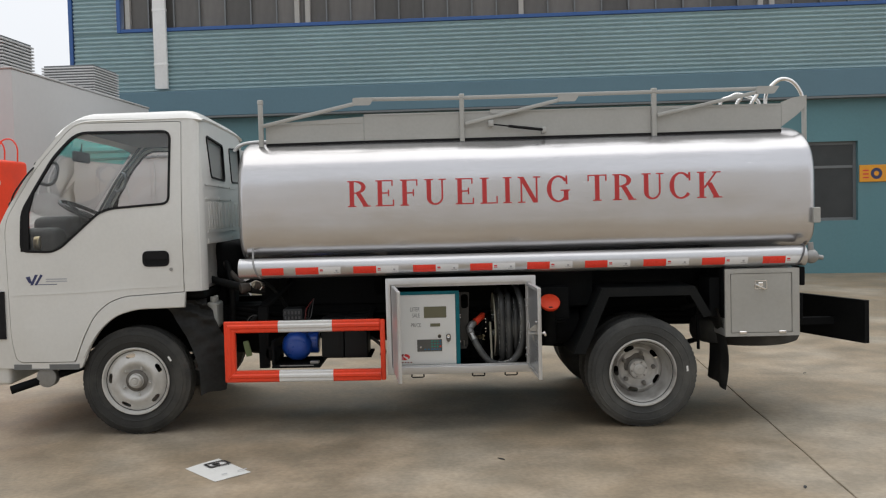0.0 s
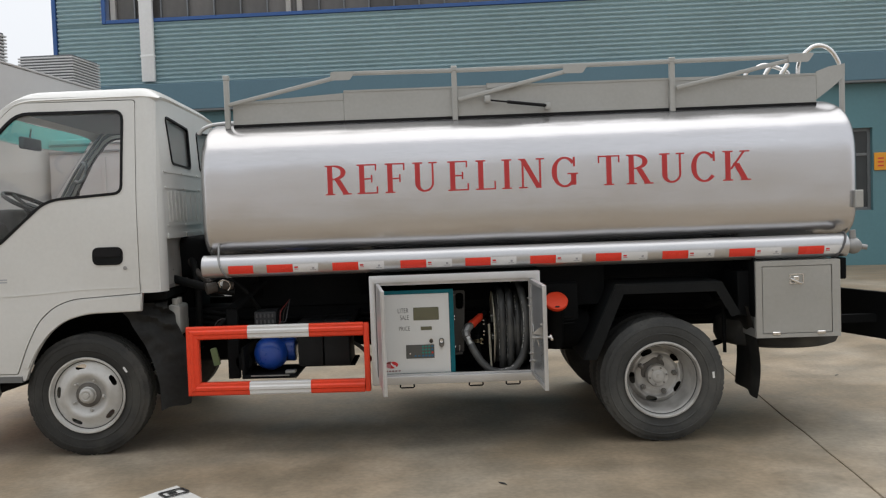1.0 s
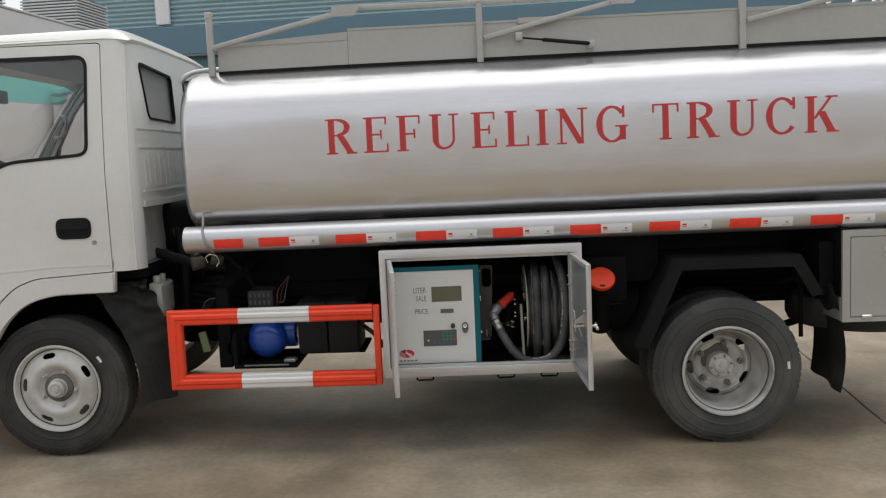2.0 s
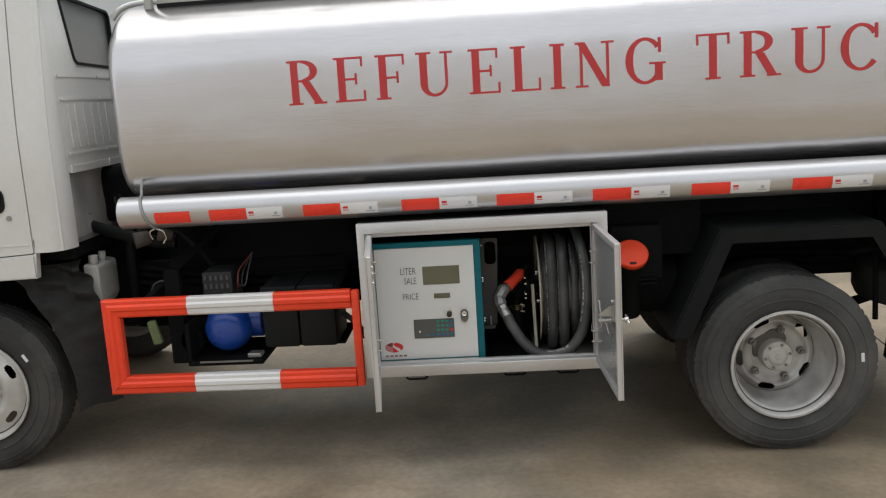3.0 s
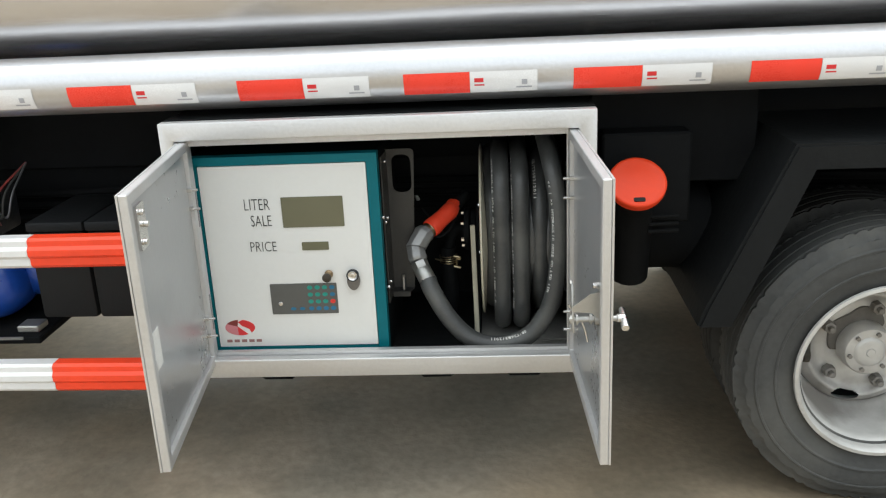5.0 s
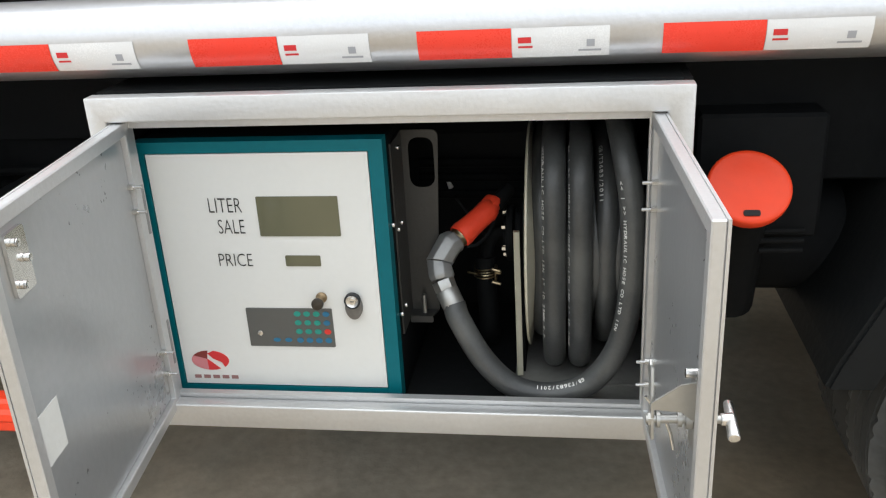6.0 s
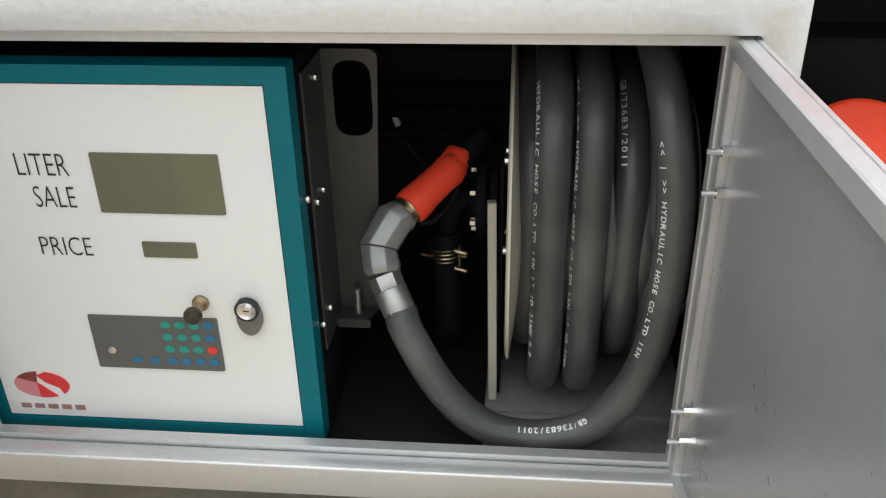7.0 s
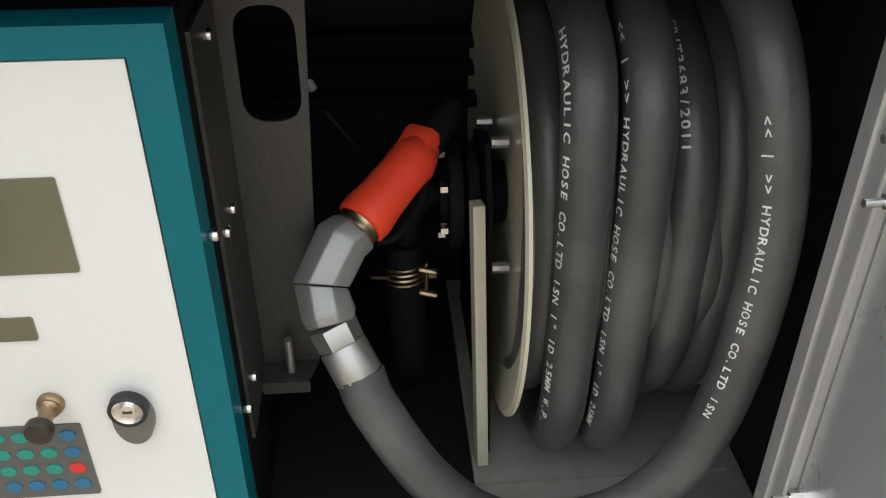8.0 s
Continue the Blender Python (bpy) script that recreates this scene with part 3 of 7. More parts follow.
def booth():
    """The grey sheet-metal booth that stands beyond the cab, with two louvred units on its roof."""
    b = thing("metal_booth", -7.0, 6.0, 0.0, "plain grey sheet-metal booth standing in the yard", "booth")
    part("shell", box(bmesh.new(), -12.0, -3.3, 3.7, 8.0, 0.0, 3.27, 0.02, 2), GREYBOX, b)
    for x in (-9.0, -6.0):
        part("seam", box(bmesh.new(), x, x + 0.03, 3.685, 3.699, 0.05, 3.23), GREYBOX, b, smooth=0)
    part("roof_edge", box(bmesh.new(), -12.01, -3.29, 3.69, 8.01, 3.271, 3.30, 0.012, 2), GREYBOX, b)
    for x0, x1, y0, y1, z1 in ((-4.7, -3.75, 4.3, 5.1, 3.83), (-4.4, -3.55, 6.5, 7.4, 3.80)):
        u = thing("roof_unit", (x0 + x1) / 2, (y0 + y1) / 2, 3.301, "grey louvred ventilation unit on the booth roof", "ventilation unit", "roof units")
        part("core", box(bmesh.new(), x0 + 0.03, x1 - 0.03, y0 + 0.03, y1 - 0.03, 3.301, z1), FRAMEGREY, u, smooth=0)
        for k in range(11):
            z = 3.33 + k * (z1 - 3.34) / 11
            bm = bmesh.new()
            box(bm, x0, x1, y0, y1, z, z + 0.022, 0.004, 1)
            part("louvre", bm, GREYBOX, u)


booth()


def storage_container():
    """The low pale container that shows through the cab's windows."""
    c = thing("storage_container", -2.2, 5.9, 0.0, "pale grey steel container standing beyond the cab", "container")
    part("shell", box(bmesh.new(), -3.22, -1.25, 5.0, 6.8, -0.06, 2.40, 0.03, 3), GREYBOX, c)
    for z in (2.20, 2.30):
        part("roof_rail", box(bmesh.new(), -3.21, -1.26, 4.975, 4.999, z, z + 0.035, 0.006, 1), FRAMEGREY, c, "dark roof rail", smooth=0)
    for x in (-2.9, -2.5, -2.1, -1.7):
        part("stiffener", box(bmesh.new(), x, x + 0.06, 4.982, 4.999, 0.1, 2.15, 0.006, 1), GREYBOX, c)


storage_container()


def red_vehicle():
    """The red body that shows beyond the windscreen, with tubular hoops on it."""
    r = thing("red_truck_body", -3.2, 2.2, 0.0, "bright red truck body with white stripe and tubular hoops", "truck")
    part("body", box(bmesh.new(), -5.4, -2.32, 1.6, 2.2, 0.45, 2.0, 0.04, 3), RED, r)
    part("stripe", box(bmesh.new(), -5.3, -2.28, 1.588, 1.597, 1.74, 1.78), STRIPE, r, smooth=0)
    part("underbody", box(bmesh.new(), -5.2, -2.8, 1.65, 2.15, 0.25, 0.449, 0.02, 1), BLACK, r)
    for x in (-4.7, -3.3):
        for y0 in (1.52, 2.02):
            bm = bmesh.new()
            rod(bm, (x, y0, 0.3), (x, y0 + 0.24, 0.3), 0.3, bevel=0.03, segments=28)
            part("wheel", bm, RUBBER, r)
    for x in (-2.95, -2.55, -2.41):
        bm = bmesh.new()
        tube(bm, curve_points([(x - 0.11, 2.0, 1.99), (x - 0.11, 2.0, 2.14), (x - 0.06, 2.0, 2.22), (x + 0.03, 2.0, 2.225), (x + 0.09, 2.0, 2.14), (x + 0.09, 2.0, 1.99)], 6), 0.008, 10)
        part("hoop", bm, RED, r)


red_vehicle()


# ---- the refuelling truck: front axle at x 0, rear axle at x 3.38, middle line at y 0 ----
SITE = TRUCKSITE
TRUCK = thing("refueling_truck", 1.8, 0.0, 0.0, "white-cab refueling truck with a brushed aluminium tank, parked on concrete", "truck")

# wheels
TYRE_R, TYRE_W = 0.362, 0.190


def tyre_mesh(rubber):
    w, r = TYRE_W / 2, TYRE_R
    prof = [(0.200, -w * 0.70), (0.225, -w * 0.84), (0.270, -w * 0.98), (0.305, -w), (0.331, -w * 0.93), (0.338, -w * 0.90), (0.340, -w * 0.86), (r - 0.004, -w * 0.74)]
    for c in (-0.45, -0.15, 0.15, 0.45):
        prof += [(r, (c - 0.11) * w * 1.3), (r - 0.0005, (c - 0.03) * w * 1.3), (r - 0.011, (c - 0.02) * w * 1.3), (r - 0.011, (c + 0.02) * w * 1.3), (r - 0.0005, (c + 0.03) * w * 1.3)]
    prof += [(r, 0.56 * w * 1.3)] + [(a, -b) for a, b in reversed(prof[:8])]
    bm = lathe(bmesh.new(), prof, lambda a, rr, h: (rr * math.sin(a), h, rr * math.cos(a)), 216, closed=True)
    for v in bm.verts:      # notches between the shoulder blocks
        rr = math.hypot(v.co.x, v.co.z)
        a = math.atan2(v.co.x, v.co.z) / math.tau * 72 + (0.5 if v.co.y > 0 else 0.0)
        if rr > r - 0.03 and abs(v.co.y) > 0.62 * w and a % 1.0 < 0.32:
            v.co.x, v.co.z = v.co.x * (1 - 0.005 / rr), v.co.z * (1 - 0.005 / rr)
    # raised ring and shoulder blocks on the outer wall
    for ring in (0.262, 0.308):
        lathe(bm, [(ring, -w * 0.95), (ring + 0.004, -w - 0.0009), (ring + 0.008, -w - 0.0009), (ring + 0.012, -w * 0.95)], lambda a, rr, h: (rr * math.sin(a), h, rr * math.cos(a)), 72, closed=True)
    return mesh_of("tyre", bm, rubber, 40)


def disc_face(bm, depth, r0, r1, holes, n):
    """A pressed wheel disc: depth(r) is its profile along the axle, with lipped hand holes through it."""
    rings, count = np.linspace(r0, r1, 56), 300
    rows = [[bm.verts.new((r * math.sin(a), depth(r), r * math.cos(a))) for a in [k * math.tau / count for k in range(count)]] for r in rings]
    for i in range(len(rings) - 1):
        for k in range(count):
            r, a = (rings[i] + rings[i + 1]) / 2, (k + 0.5) * math.tau / count
            off = (a * n / math.tau - 0.5 + 0.5) % 1.0 - 0.5
            if abs(off * math.tau / n * holes[0] / holes[1]) ** 2.6 + abs((r - holes[0]) / holes[2]) ** 2.6 > 1.0:
                bm.faces.new((rows[i][k], rows[i + 1][k], rows[i + 1][(k + 1) % count], rows[i][(k + 1) % count]))
    for v in bm.verts:      # pull the rim of each hole onto its curve
        if v.is_boundary and v.link_faces:
            r, a = math.hypot(v.co.x, v.co.z), math.atan2(v.co.x, v.co.z)
            h = round(a * n / math.tau) * math.tau / n
            p, q = (a - h) * holes[0] / holes[1], (r - holes[0]) / holes[2]
            d = (abs(p) ** 2.6 + abs(q) ** 2.6) ** (1 / 2.6)
            if 0.6 < d < 1.6 and abs(v.co.y - depth(r)) < 1e-4:
                a, r = h + p / d * holes[1] / holes[0], holes[0] + q / d * holes[2]
                v.co = (r * math.sin(a), depth(r), r * math.cos(a))
    return bm


def rim_mesh(rear):
    """The wheel: barrel, lips and pressed disc. y runs along the axle, the outside is at negative y."""
    w = TYRE_W / 2
    spin = lambda a, r, h: (r * math.sin(a), h, r * math.cos(a))
    if rear:
        prof = [(0.219, -w * 0.86), (0.224, -w * 0.93), (0.2225, -w * 1.0), (0.214, -w * 1.01), (0.209, -w * 0.94), (0.206, -w * 0.84), (0.205, -w * 0.72), (0.197, -w * 0.64), (0.192, -w * 0.40), (0.186, 0.050), (0.172, 0.066), (0.167, 0.085), (0.167, 0.11), (0.205, w * 0.98), (0.214, w * 0.98), (0.195, 0.06), (0.199, -w * 0.4), (0.212, -w * 0.7)]
        bm = lathe(bmesh.new(), prof, spin, 72, closed=True)
        depth = lambda r: 0.080 - 0.016 * math.exp(-((r - 0.140) / 0.014) ** 2) + 0.010 * max(0.0, (r - 0.155) / 0.013) ** 2 + 0.012 * max(0.0, (0.095 - r) / 0.06)
        disc_face(bm, depth, 0.03, 0.168, (0.145, 0.034, 0.0155), 5)
    else:
        bm = lathe(bmesh.new(), [(0.236, -w * 0.88), (0.242, -w * 0.94), (0.240, -w * 1.0), (0.231, -w * 1.0), (0.224, -w * 0.86), (0.212, -w * 0.6), (0.205, 0.0), (0.212, w * 0.7), (0.236, w * 0.9), (0.238, w * 0.92), (0.216, w * 0.74), (0.212, 0.0), (0.219, -w * 0.6)], spin, 72, closed=True)
        depth = lambda r: -0.082 + 0.018 * max(0.0, (r - 0.15) / 0.065) ** 2 - 0.012 * math.exp(-((r - 0.135) / 0.03) ** 2) + 0.02 * math.exp(-((r - 0.08) / 0.03) ** 2)
        disc_face(bm, depth, 0.03, 0.2225, (0.184, 0.034, 0.0145), 5)
        bmesh.ops.scale(bm, vec=(0.94, 1.0, 0.94), verts=bm.verts)
    return mesh_of("wheel", bm, RIM if rear else FRONTRIM, 40)


def nut_mesh():
    bm = bmesh.new()
    rod(bm, (0, 0.010, 0), (0, -0.016, 0), 0.0165, 0.0155, 6, 0.002)
    rod(bm, (0, -0.016, 0), (0, -0.032, 0), 0.0085, 0.0075, 12, 0.001)
    return mesh_of("lug_nut", bm, NUTGREY)


def hub_mesh(rear):
    spin = lambda a, r, h: (r * math.sin(a), h, r * math.cos(a))
    if rear:
        prof = [(0.066, 0.090), (0.066, 0.050), (0.063, 0.030), (0.060, 0.026), (0.040, 0.026), (0.036, 0.022), (0.030, 0.020), (0.012, 0.020), (0.010, 0.017), (0.003, 0.017)]
    else:
        prof = [(0.062, -0.05), (0.060, -0.075), (0.046, -0.082), (0.043, -0.105), (0.030, -0.113), (0.020, -0.110), (0.016, -0.116), (0.004, -0.117)]
    return mesh_of("hub", lathe(bmesh.new(), prof, spin, 32), RIM if rear else FRONTRIM, 40)


def grease_mesh():
    """A dark patch of grease that has crept out from one side of the rear hub, with an uneven edge."""
    bm, rows = bmesh.new(), []
    for k in range(37):
        a = radians(-104 + 150 * k / 36)
        ends = math.sin(math.pi * k / 36) ** 0.35
        out = 0.066 + (0.034 + 0.014 * noise.noise((k * 0.16, 2.0, 0.5))) * ends
        rows.append([bm.verts.new((r * math.sin(a), y, r * math.cos(a))) for r, y in ((0.060, 0.0745), (out - 0.003, 0.0755), (out, 0.0795))])
    for p, q in zip(rows, rows[1:]):
        for c in (0, 1):
            bm.faces.new((p[c], p[c + 1], q[c + 1], q[c]))
    bmesh.ops.recalc_face_normals(bm, faces=bm.faces)
    return mesh_of("grease_patch", bm, HUBDARK, 40)


GREASE = grease_mesh()
GRIME = mesh_of("hub_grime_ring", lathe(bmesh.new(), [(0.040, -0.080), (0.058, -0.0795), (0.073, -0.072), (0.073, -0.060), (0.040, -0.060)], lambda a, r, h: (r * math.sin(a), h, r * math.cos(a)), 48, closed=True), HUBDARK)
HUBBOLT = mesh_of("hub_bolt", rod(bmesh.new(), (0, 0, 0), (0, -0.008, 0), 0.006, segments=6), NUTGREY)
MARK = mesh_of("paint_mark", box(bmesh.new(), -0.018, 0.018, -0.001, 0.003, -0.006, 0.006), STRIPE, 0)
TYRE, NUT = tyre_mesh(RUBBER), nut_mesh()
DUSTY_TYRE = tyre_mesh(DUSTY_RUBBER)
PLAIN_NUT = NUT.copy()
PLAIN_NUT.materials[0] = FRONTRIM
WHEELS = {True: (rim_mesh(True), hub_mesh(True)), False: (rim_mesh(False), hub_mesh(False))}


def wheel(x, y, z, size, rear, near=True, spin=0.0, label=""):
    rim, hub = WHEELS[rear]
    stand = Matrix.Translation((x, y, z)) @ Matrix.Diagonal((size, 1, size, 1))
    m = stand @ Matrix.Rotation(0.0 if near else math.pi, 4, "Z") @ Matrix.Rotation(spin, 4, "Y")
    w = again("wheel", rim, TRUCK, m, label)
    again("tyre", DUSTY_TYRE if rear else TYRE, w, m, "worn black tyre, dusty" if rear else "worn black tyre")
    again("hub", hub, w, m)
    if not rear:
        again("hub_grime_ring", GRIME, w, m, "grimy ring round the hub")
    else:
        again("grease_patch", GREASE, w, m @ Matrix.Rotation(-spin, 4, "Y"), "dark grease patch beside the hub")
        for k in range(6):
            again("hub_bolt", HUBBOLT, w, m @ Matrix.Rotation(k * math.tau / 6 + 0.1, 4, "Y") @ Matrix.Translation((0, 0.027, 0.050)))
    for k in range(5):
        q = m @ Matrix.Rotation(k * math.tau / 5, 4, "Y") @ Matrix.Translation((0, 0.068 if rear else -0.056, 0.106 if rear else 0.093))
        again("lug_nut", NUT if rear else PLAIN_NUT, w, q)
    if near:
        a = radians(86 if rear else 58)
        q = stand @ Matrix.Rotation(a, 4, "Y") @ Matrix.Translation((0, -TYRE_W / 2 - 0.0005, 0.292 if rear else 0.275))
        again("paint_mark", MARK, w, q, "small white paint mark on the tyre")
    if rear:
        inner = m @ Matrix.Translation((0, 0.225, 0))
        again("inner_tyre", TYRE, w, inner, "inner tyre of the twin wheel")


for y, near in ((-0.7975, True), (0.7975, False)):
    wheel(0.073, y, 0.377, 0.973, False, near, 0.436, "silver steel front wheel with convex disc")
for y, near in ((-0.8225, True), (0.8225, False)):
    wheel(3.385, y, 0.353, 0.992, True, near, 0.227, "silver steel rear wheel, deep dished twin")


# chassis
def chassis():
    c = bmesh.new()
    for y in (-0.40, 0.34):
        box(c, -0.9, 4.62, y, y + 0.06, 0.60, 0.80, 0.006, 1)
        box(c, 0.80, 4.45, y - 0.03, y + 0.09, 0.802, 1.06, 0.004, 1)
    f = part("chassis_frame", c, BLACK, TRUCK, "black ladder frame under the tank")
    for x in (0.75, 1.55, 2.4, 3.05, 3.75, 4.5):
        part("crossmember", box(bmesh.new(), x, x + 0.08, -0.34, 0.34, 0.62, 0.78, 0.006, 1), BLACK, f)
    for x in (0.95, 1.62, 2.95, 3.9):
        bm = bmesh.new()
        plate(bm, [(-0.60, 1.05), (-0.43, 0.86), (0.43, 0.86), (0.60, 1.05), (0.5, 1.14), (-0.5, 1.14)], [], lambda u, v, w: (x + w, u, v), 0.0, 0.05)
        part("tank_bearer", bm, BLACK, f, smooth=0)
    part("tank_floor", box(bmesh.new(), 0.80, 4.46, -0.5, 0.5, 1.04, 1.06), BLACK, f, "black sheet floor beneath the tank", smooth=0)
    # axles, gearbox, drive shaft, springs
    bm = bmesh.new()
    rod(bm, (3.38, -0.6, TYRE_R), (3.38, 0.6, TYRE_R), 0.06)
    bmesh.ops.create_uvsphere(bm, u_segments=20, v_segments=12, radius=0.17, matrix=Matrix.Translation((3.38, 0.05, TYRE_R)))
    part("rear_axle", bm, BLACK, TRUCK)
    bm = bmesh.new()
    rod(bm, (0.018, -0.68, TYRE_R), (0.018, 0.68, TYRE_R), 0.045)
    part("front_axle", bm, BLACK, TRUCK)
    bm = bmesh.new()
    rod(bm, (0.9, 0.03, 0.55), (3.25, 0.03, 0.42), 0.04)
    part("drive_shaft", bm, BLACK, TRUCK)
    bm = bmesh.new()
    box(bm, -0.4, 0.55, -0.26, 0.26, 0.45, 1.0, 0.05, 2)
    box(bm, 0.45, 0.95, -0.18, 0.18, 0.42, 0.78, 0.06, 2)
    part("engine_block", bm, BLACK, TRUCK)
    for x in (0.0, 3.38):
        for y in (-0.46, 0.46):
            bm = bmesh.new()
            for k in range(5):
                n = 0.62 - 0.1 * k
                line = [Vector((x + n * t, y, 0.43 + 0.012 * k * -1 + 0.13 * (n * t / 0.62) ** 2)) for t in np.linspace(-1, 1, 11)]
                for a, b in zip(line, line[1:]):
                    beam(bm, a, b, 0.06, 0.010)
            part("leaf_spring", bm, BLACK, TRUCK)
    # pipes and cables along the frame
    for k, (y, z) in enumerate(((-0.44, 0.70), (-0.445, 0.735), (-0.45, 0.665))):
        bm = bmesh.new()
        tube(bm, curve_points([(0.6, y, z + 0.06), (1.0, y, z), (1.8, y, z + 0.01), (2.9, y, z), (3.8, y - 0.01, z - 0.02)], 6), 0.011, 8)
        part("air_line", bm, BLACK, TRUCK)
    # spare wheel lying under the tail
    bm = bmesh.new()
    rod(bm, (4.18, -0.47, 0.495), (4.18, -0.47, 0.665), 0.36, bevel=0.05, segments=48)
    part("spare_tyre", bm, RUBBER, TRUCK, "spare tyre slung under the tail")
    # added block: keeps far-side light from reaching under the truck
    bm = bmesh.new()
    box(bm, 1.75, 2.95, 0.46, 0.88, 0.40, 0.86, 0.05, 3)
    part("far_light_block", bm, BLACK, TRUCK, "black block added on the frame's far side to darken the underside")
    # tail: lamp bar, bracket and the black plate that stands out behind
    part("tail_beam", box(bmesh.new(), 4.44, 4.54, -0.42, 0.80, 0.80, 0.98, 0.006, 1), BLACK, TRUCK)
    bm = bmesh.new()
    box(bm, 4.395, 4.43, -0.90, -0.80, 0.90, 1.02, 0.006, 1)
    part("tail_bracket", bm, BLACK, TRUCK)
    bm = bmesh.new()
    a, b = Vector((4.70, 0.20, 0)), Vector((4.965, -0.63, 0))
    side = (b - a).normalized()
    out = Vector((side.y, -side.x, 0))
    plate(bm, rect(0.0, (b - a).length, 0.475, 0.765), [], lambda u, v, w: tuple(a + side * u + out * w + Vector((0, 0, v))), 0.0, 0.035)
    p = part("tail_plate", bm, BLACK, TRUCK, "black sheet-steel plate standing out at the tail", smooth=0)
    part("plate_arm", beam(bmesh.new(), (4.55, 0.15, 0.70), (4.73, 0.15, 0.70), 0.05, 0.05), BLACK, p)
    part("plate_arm", beam(bmesh.new(), (4.55, -0.35, 0.60), (4.86, -0.35, 0.60), 0.05, 0.05), BLACK, p)
    bm = bmesh.new()
    rod(bm, (4.40, -0.86, 1.09), (4.50, -0.89, 1.10), 0.030)
    bmesh.ops.create_uvsphere(bm, u_segments=16, v_segments=10, radius=0.046, matrix=Matrix.Translation((4.475, -0.885, 1.085)))
    rod(bm, (4.475, -0.885, 1.10), (4.470, -0.885, 1.175), 0.018)
    rod(bm, (4.475, -0.885, 1.085), (4.545, -0.90, 1.075), 0.020, 0.014)
    hc = part("hose_coupling", bm, FITTING, TRUCK, "dull pipe coupling at the tube's end")
    bm = bmesh.new()
    tube(bm, [Vector((4.405 + 0.03 * math.sin(a), -0.850 + 0.071 * math.cos(a), 1.090 + 0.071 * math.sin(a))) for a in np.linspace(0, math.tau, 33)], 0.006, 8, caps=False)
    part("end_strap", bm, BRACKET, hc, "dark strap round the tube's end")


chassis()


def fenders():
    pts = [(2.935, 0.488), (2.950, 0.530), (3.125, 0.905), (3.715, 0.905), (3.815, 0.725)]
    for side in (-1, 1):
        bm = bmesh.new()
        for (xa, za), (xb, zb) in zip(pts, pts[1:]):
            y0, y1 = side * 0.50, side * 0.925
            q = [bm.verts.new(p) for p in ((xa, y0, za), (xb, y0, zb), (xb, y1, zb), (xa, y1, za))]
            bm.faces.new(q)
        bmesh.ops.remove_doubles(bm, verts=bm.verts, dist=1e-4)
        bmesh.ops.solidify(bm, geom=bm.faces[:], thickness=0.008)
        f = part("fender", bm, FENDER, TRUCK, "black angular rear mudguard", smooth=0)
        lip = [(2.935, 0.488), (2.950, 0.530), (3.125, 0.907), (3.715, 0.907), (3.82, 0.725), (3.77, 0.71), (3.685, 0.857), (3.165, 0.857), (3.003, 0.488)]
        part("fender_lip", plate(bmesh.new(), lip, [], lambda u, v, w: (u, side * (0.925 + w), v), 0.0, 0.006), FENDER, f, smooth=0)
        part("flap_carrier", box(bmesh.new(), 3.905, 3.915, min(side * 0.915, side * 0.45), max(side * 0.915, side * 0.45), 0.70, 1.035), BLACK, f, smooth=0)
        part("flap_bracket", box(bmesh.new(), 3.835, 3.904, min(side * 0.84, side * 0.60), max(side * 0.84, side * 0.60), 0.70, 0.96, 0.004, 1), BLACK, f, smooth=0)
        bm = bmesh.new()
        rod(bm, (3.795, side * 0.70, 0.80), (3.800, side * 0.70, 0.47), 0.011, segments=10)
        rod(bm, (3.70, side * 0.66, 0.745), (3.80, side * 0.70, 0.775), 0.016, segments=10)
        part("fender_stay", bm, BLACK, f)
        # hanging rubber flap behind the wheel, curling at its foot
        bm = bmesh.new()
        rows = []
        for k in range(13):
            t = k / 12
            z = 0.76 - 0.53 * t
            bow = 0.045 * math.sin(t * 2.7)
            rows.append([(3.872 + 0.022 * t + bow + 0.012 * math.sin(9 * s + 3 * t) * t, side * (0.90 - 0.36 * s), z + 0.03 * t * s) for s in np.linspace(0, 1, 9)])
        vs = [[bm.verts.new(p) for p in r] for r in rows]
        for a, b in zip(vs, vs[1:]):
            for k in range(8):
                bm.faces.new((a[k], a[k + 1], b[k + 1], b[k]))
        bmesh.ops.solidify(bm, geom=bm.faces[:], thickness=0.008)
        part("mud_flap", bm, RUBBER, TRUCK, "black rubber mud flap curled at its foot")
        # crumpled rubber guard behind the front wheel
        bm = bmesh.new()
        rows = []
        for k in range(49):
            t = k / 48
            z = 0.87 - 0.62 * t
            edge = 0.24 + 0.22 * math.sin(min(1.0, t * 1.25) * 1.45)
            wide = 0.25 - 0.10 * t
            rows.append([(edge + wide * s, side * (0.862 - 0.11 * s ** 1.4 + (0.030 * math.sin(26 * t - 7 * s + 2 * math.sin(7 * t)) + 0.014 * math.sin(47 * t + 5 * s)) * (0.35 + 0.65 * s) * max(0.0, 1.05 - 1.3 * t)), z + 0.03 * s + 0.01 * math.sin(5 * s)) for s in np.linspace(0, 1, 9)])
        vs = [[bm.verts.new(p) for p in r] for r in rows]
        for a, b in zip(vs, vs[1:]):
            for k in range(8):
                bm.faces.new((a[k], a[k + 1], b[k + 1], b[k]))
        bmesh.ops.solidify(bm, geom=bm.faces[:], thickness=0.010)
        part("splash_guard", bm, GUARD, TRUCK, "creased black splash guard behind the front wheel")


fenders()


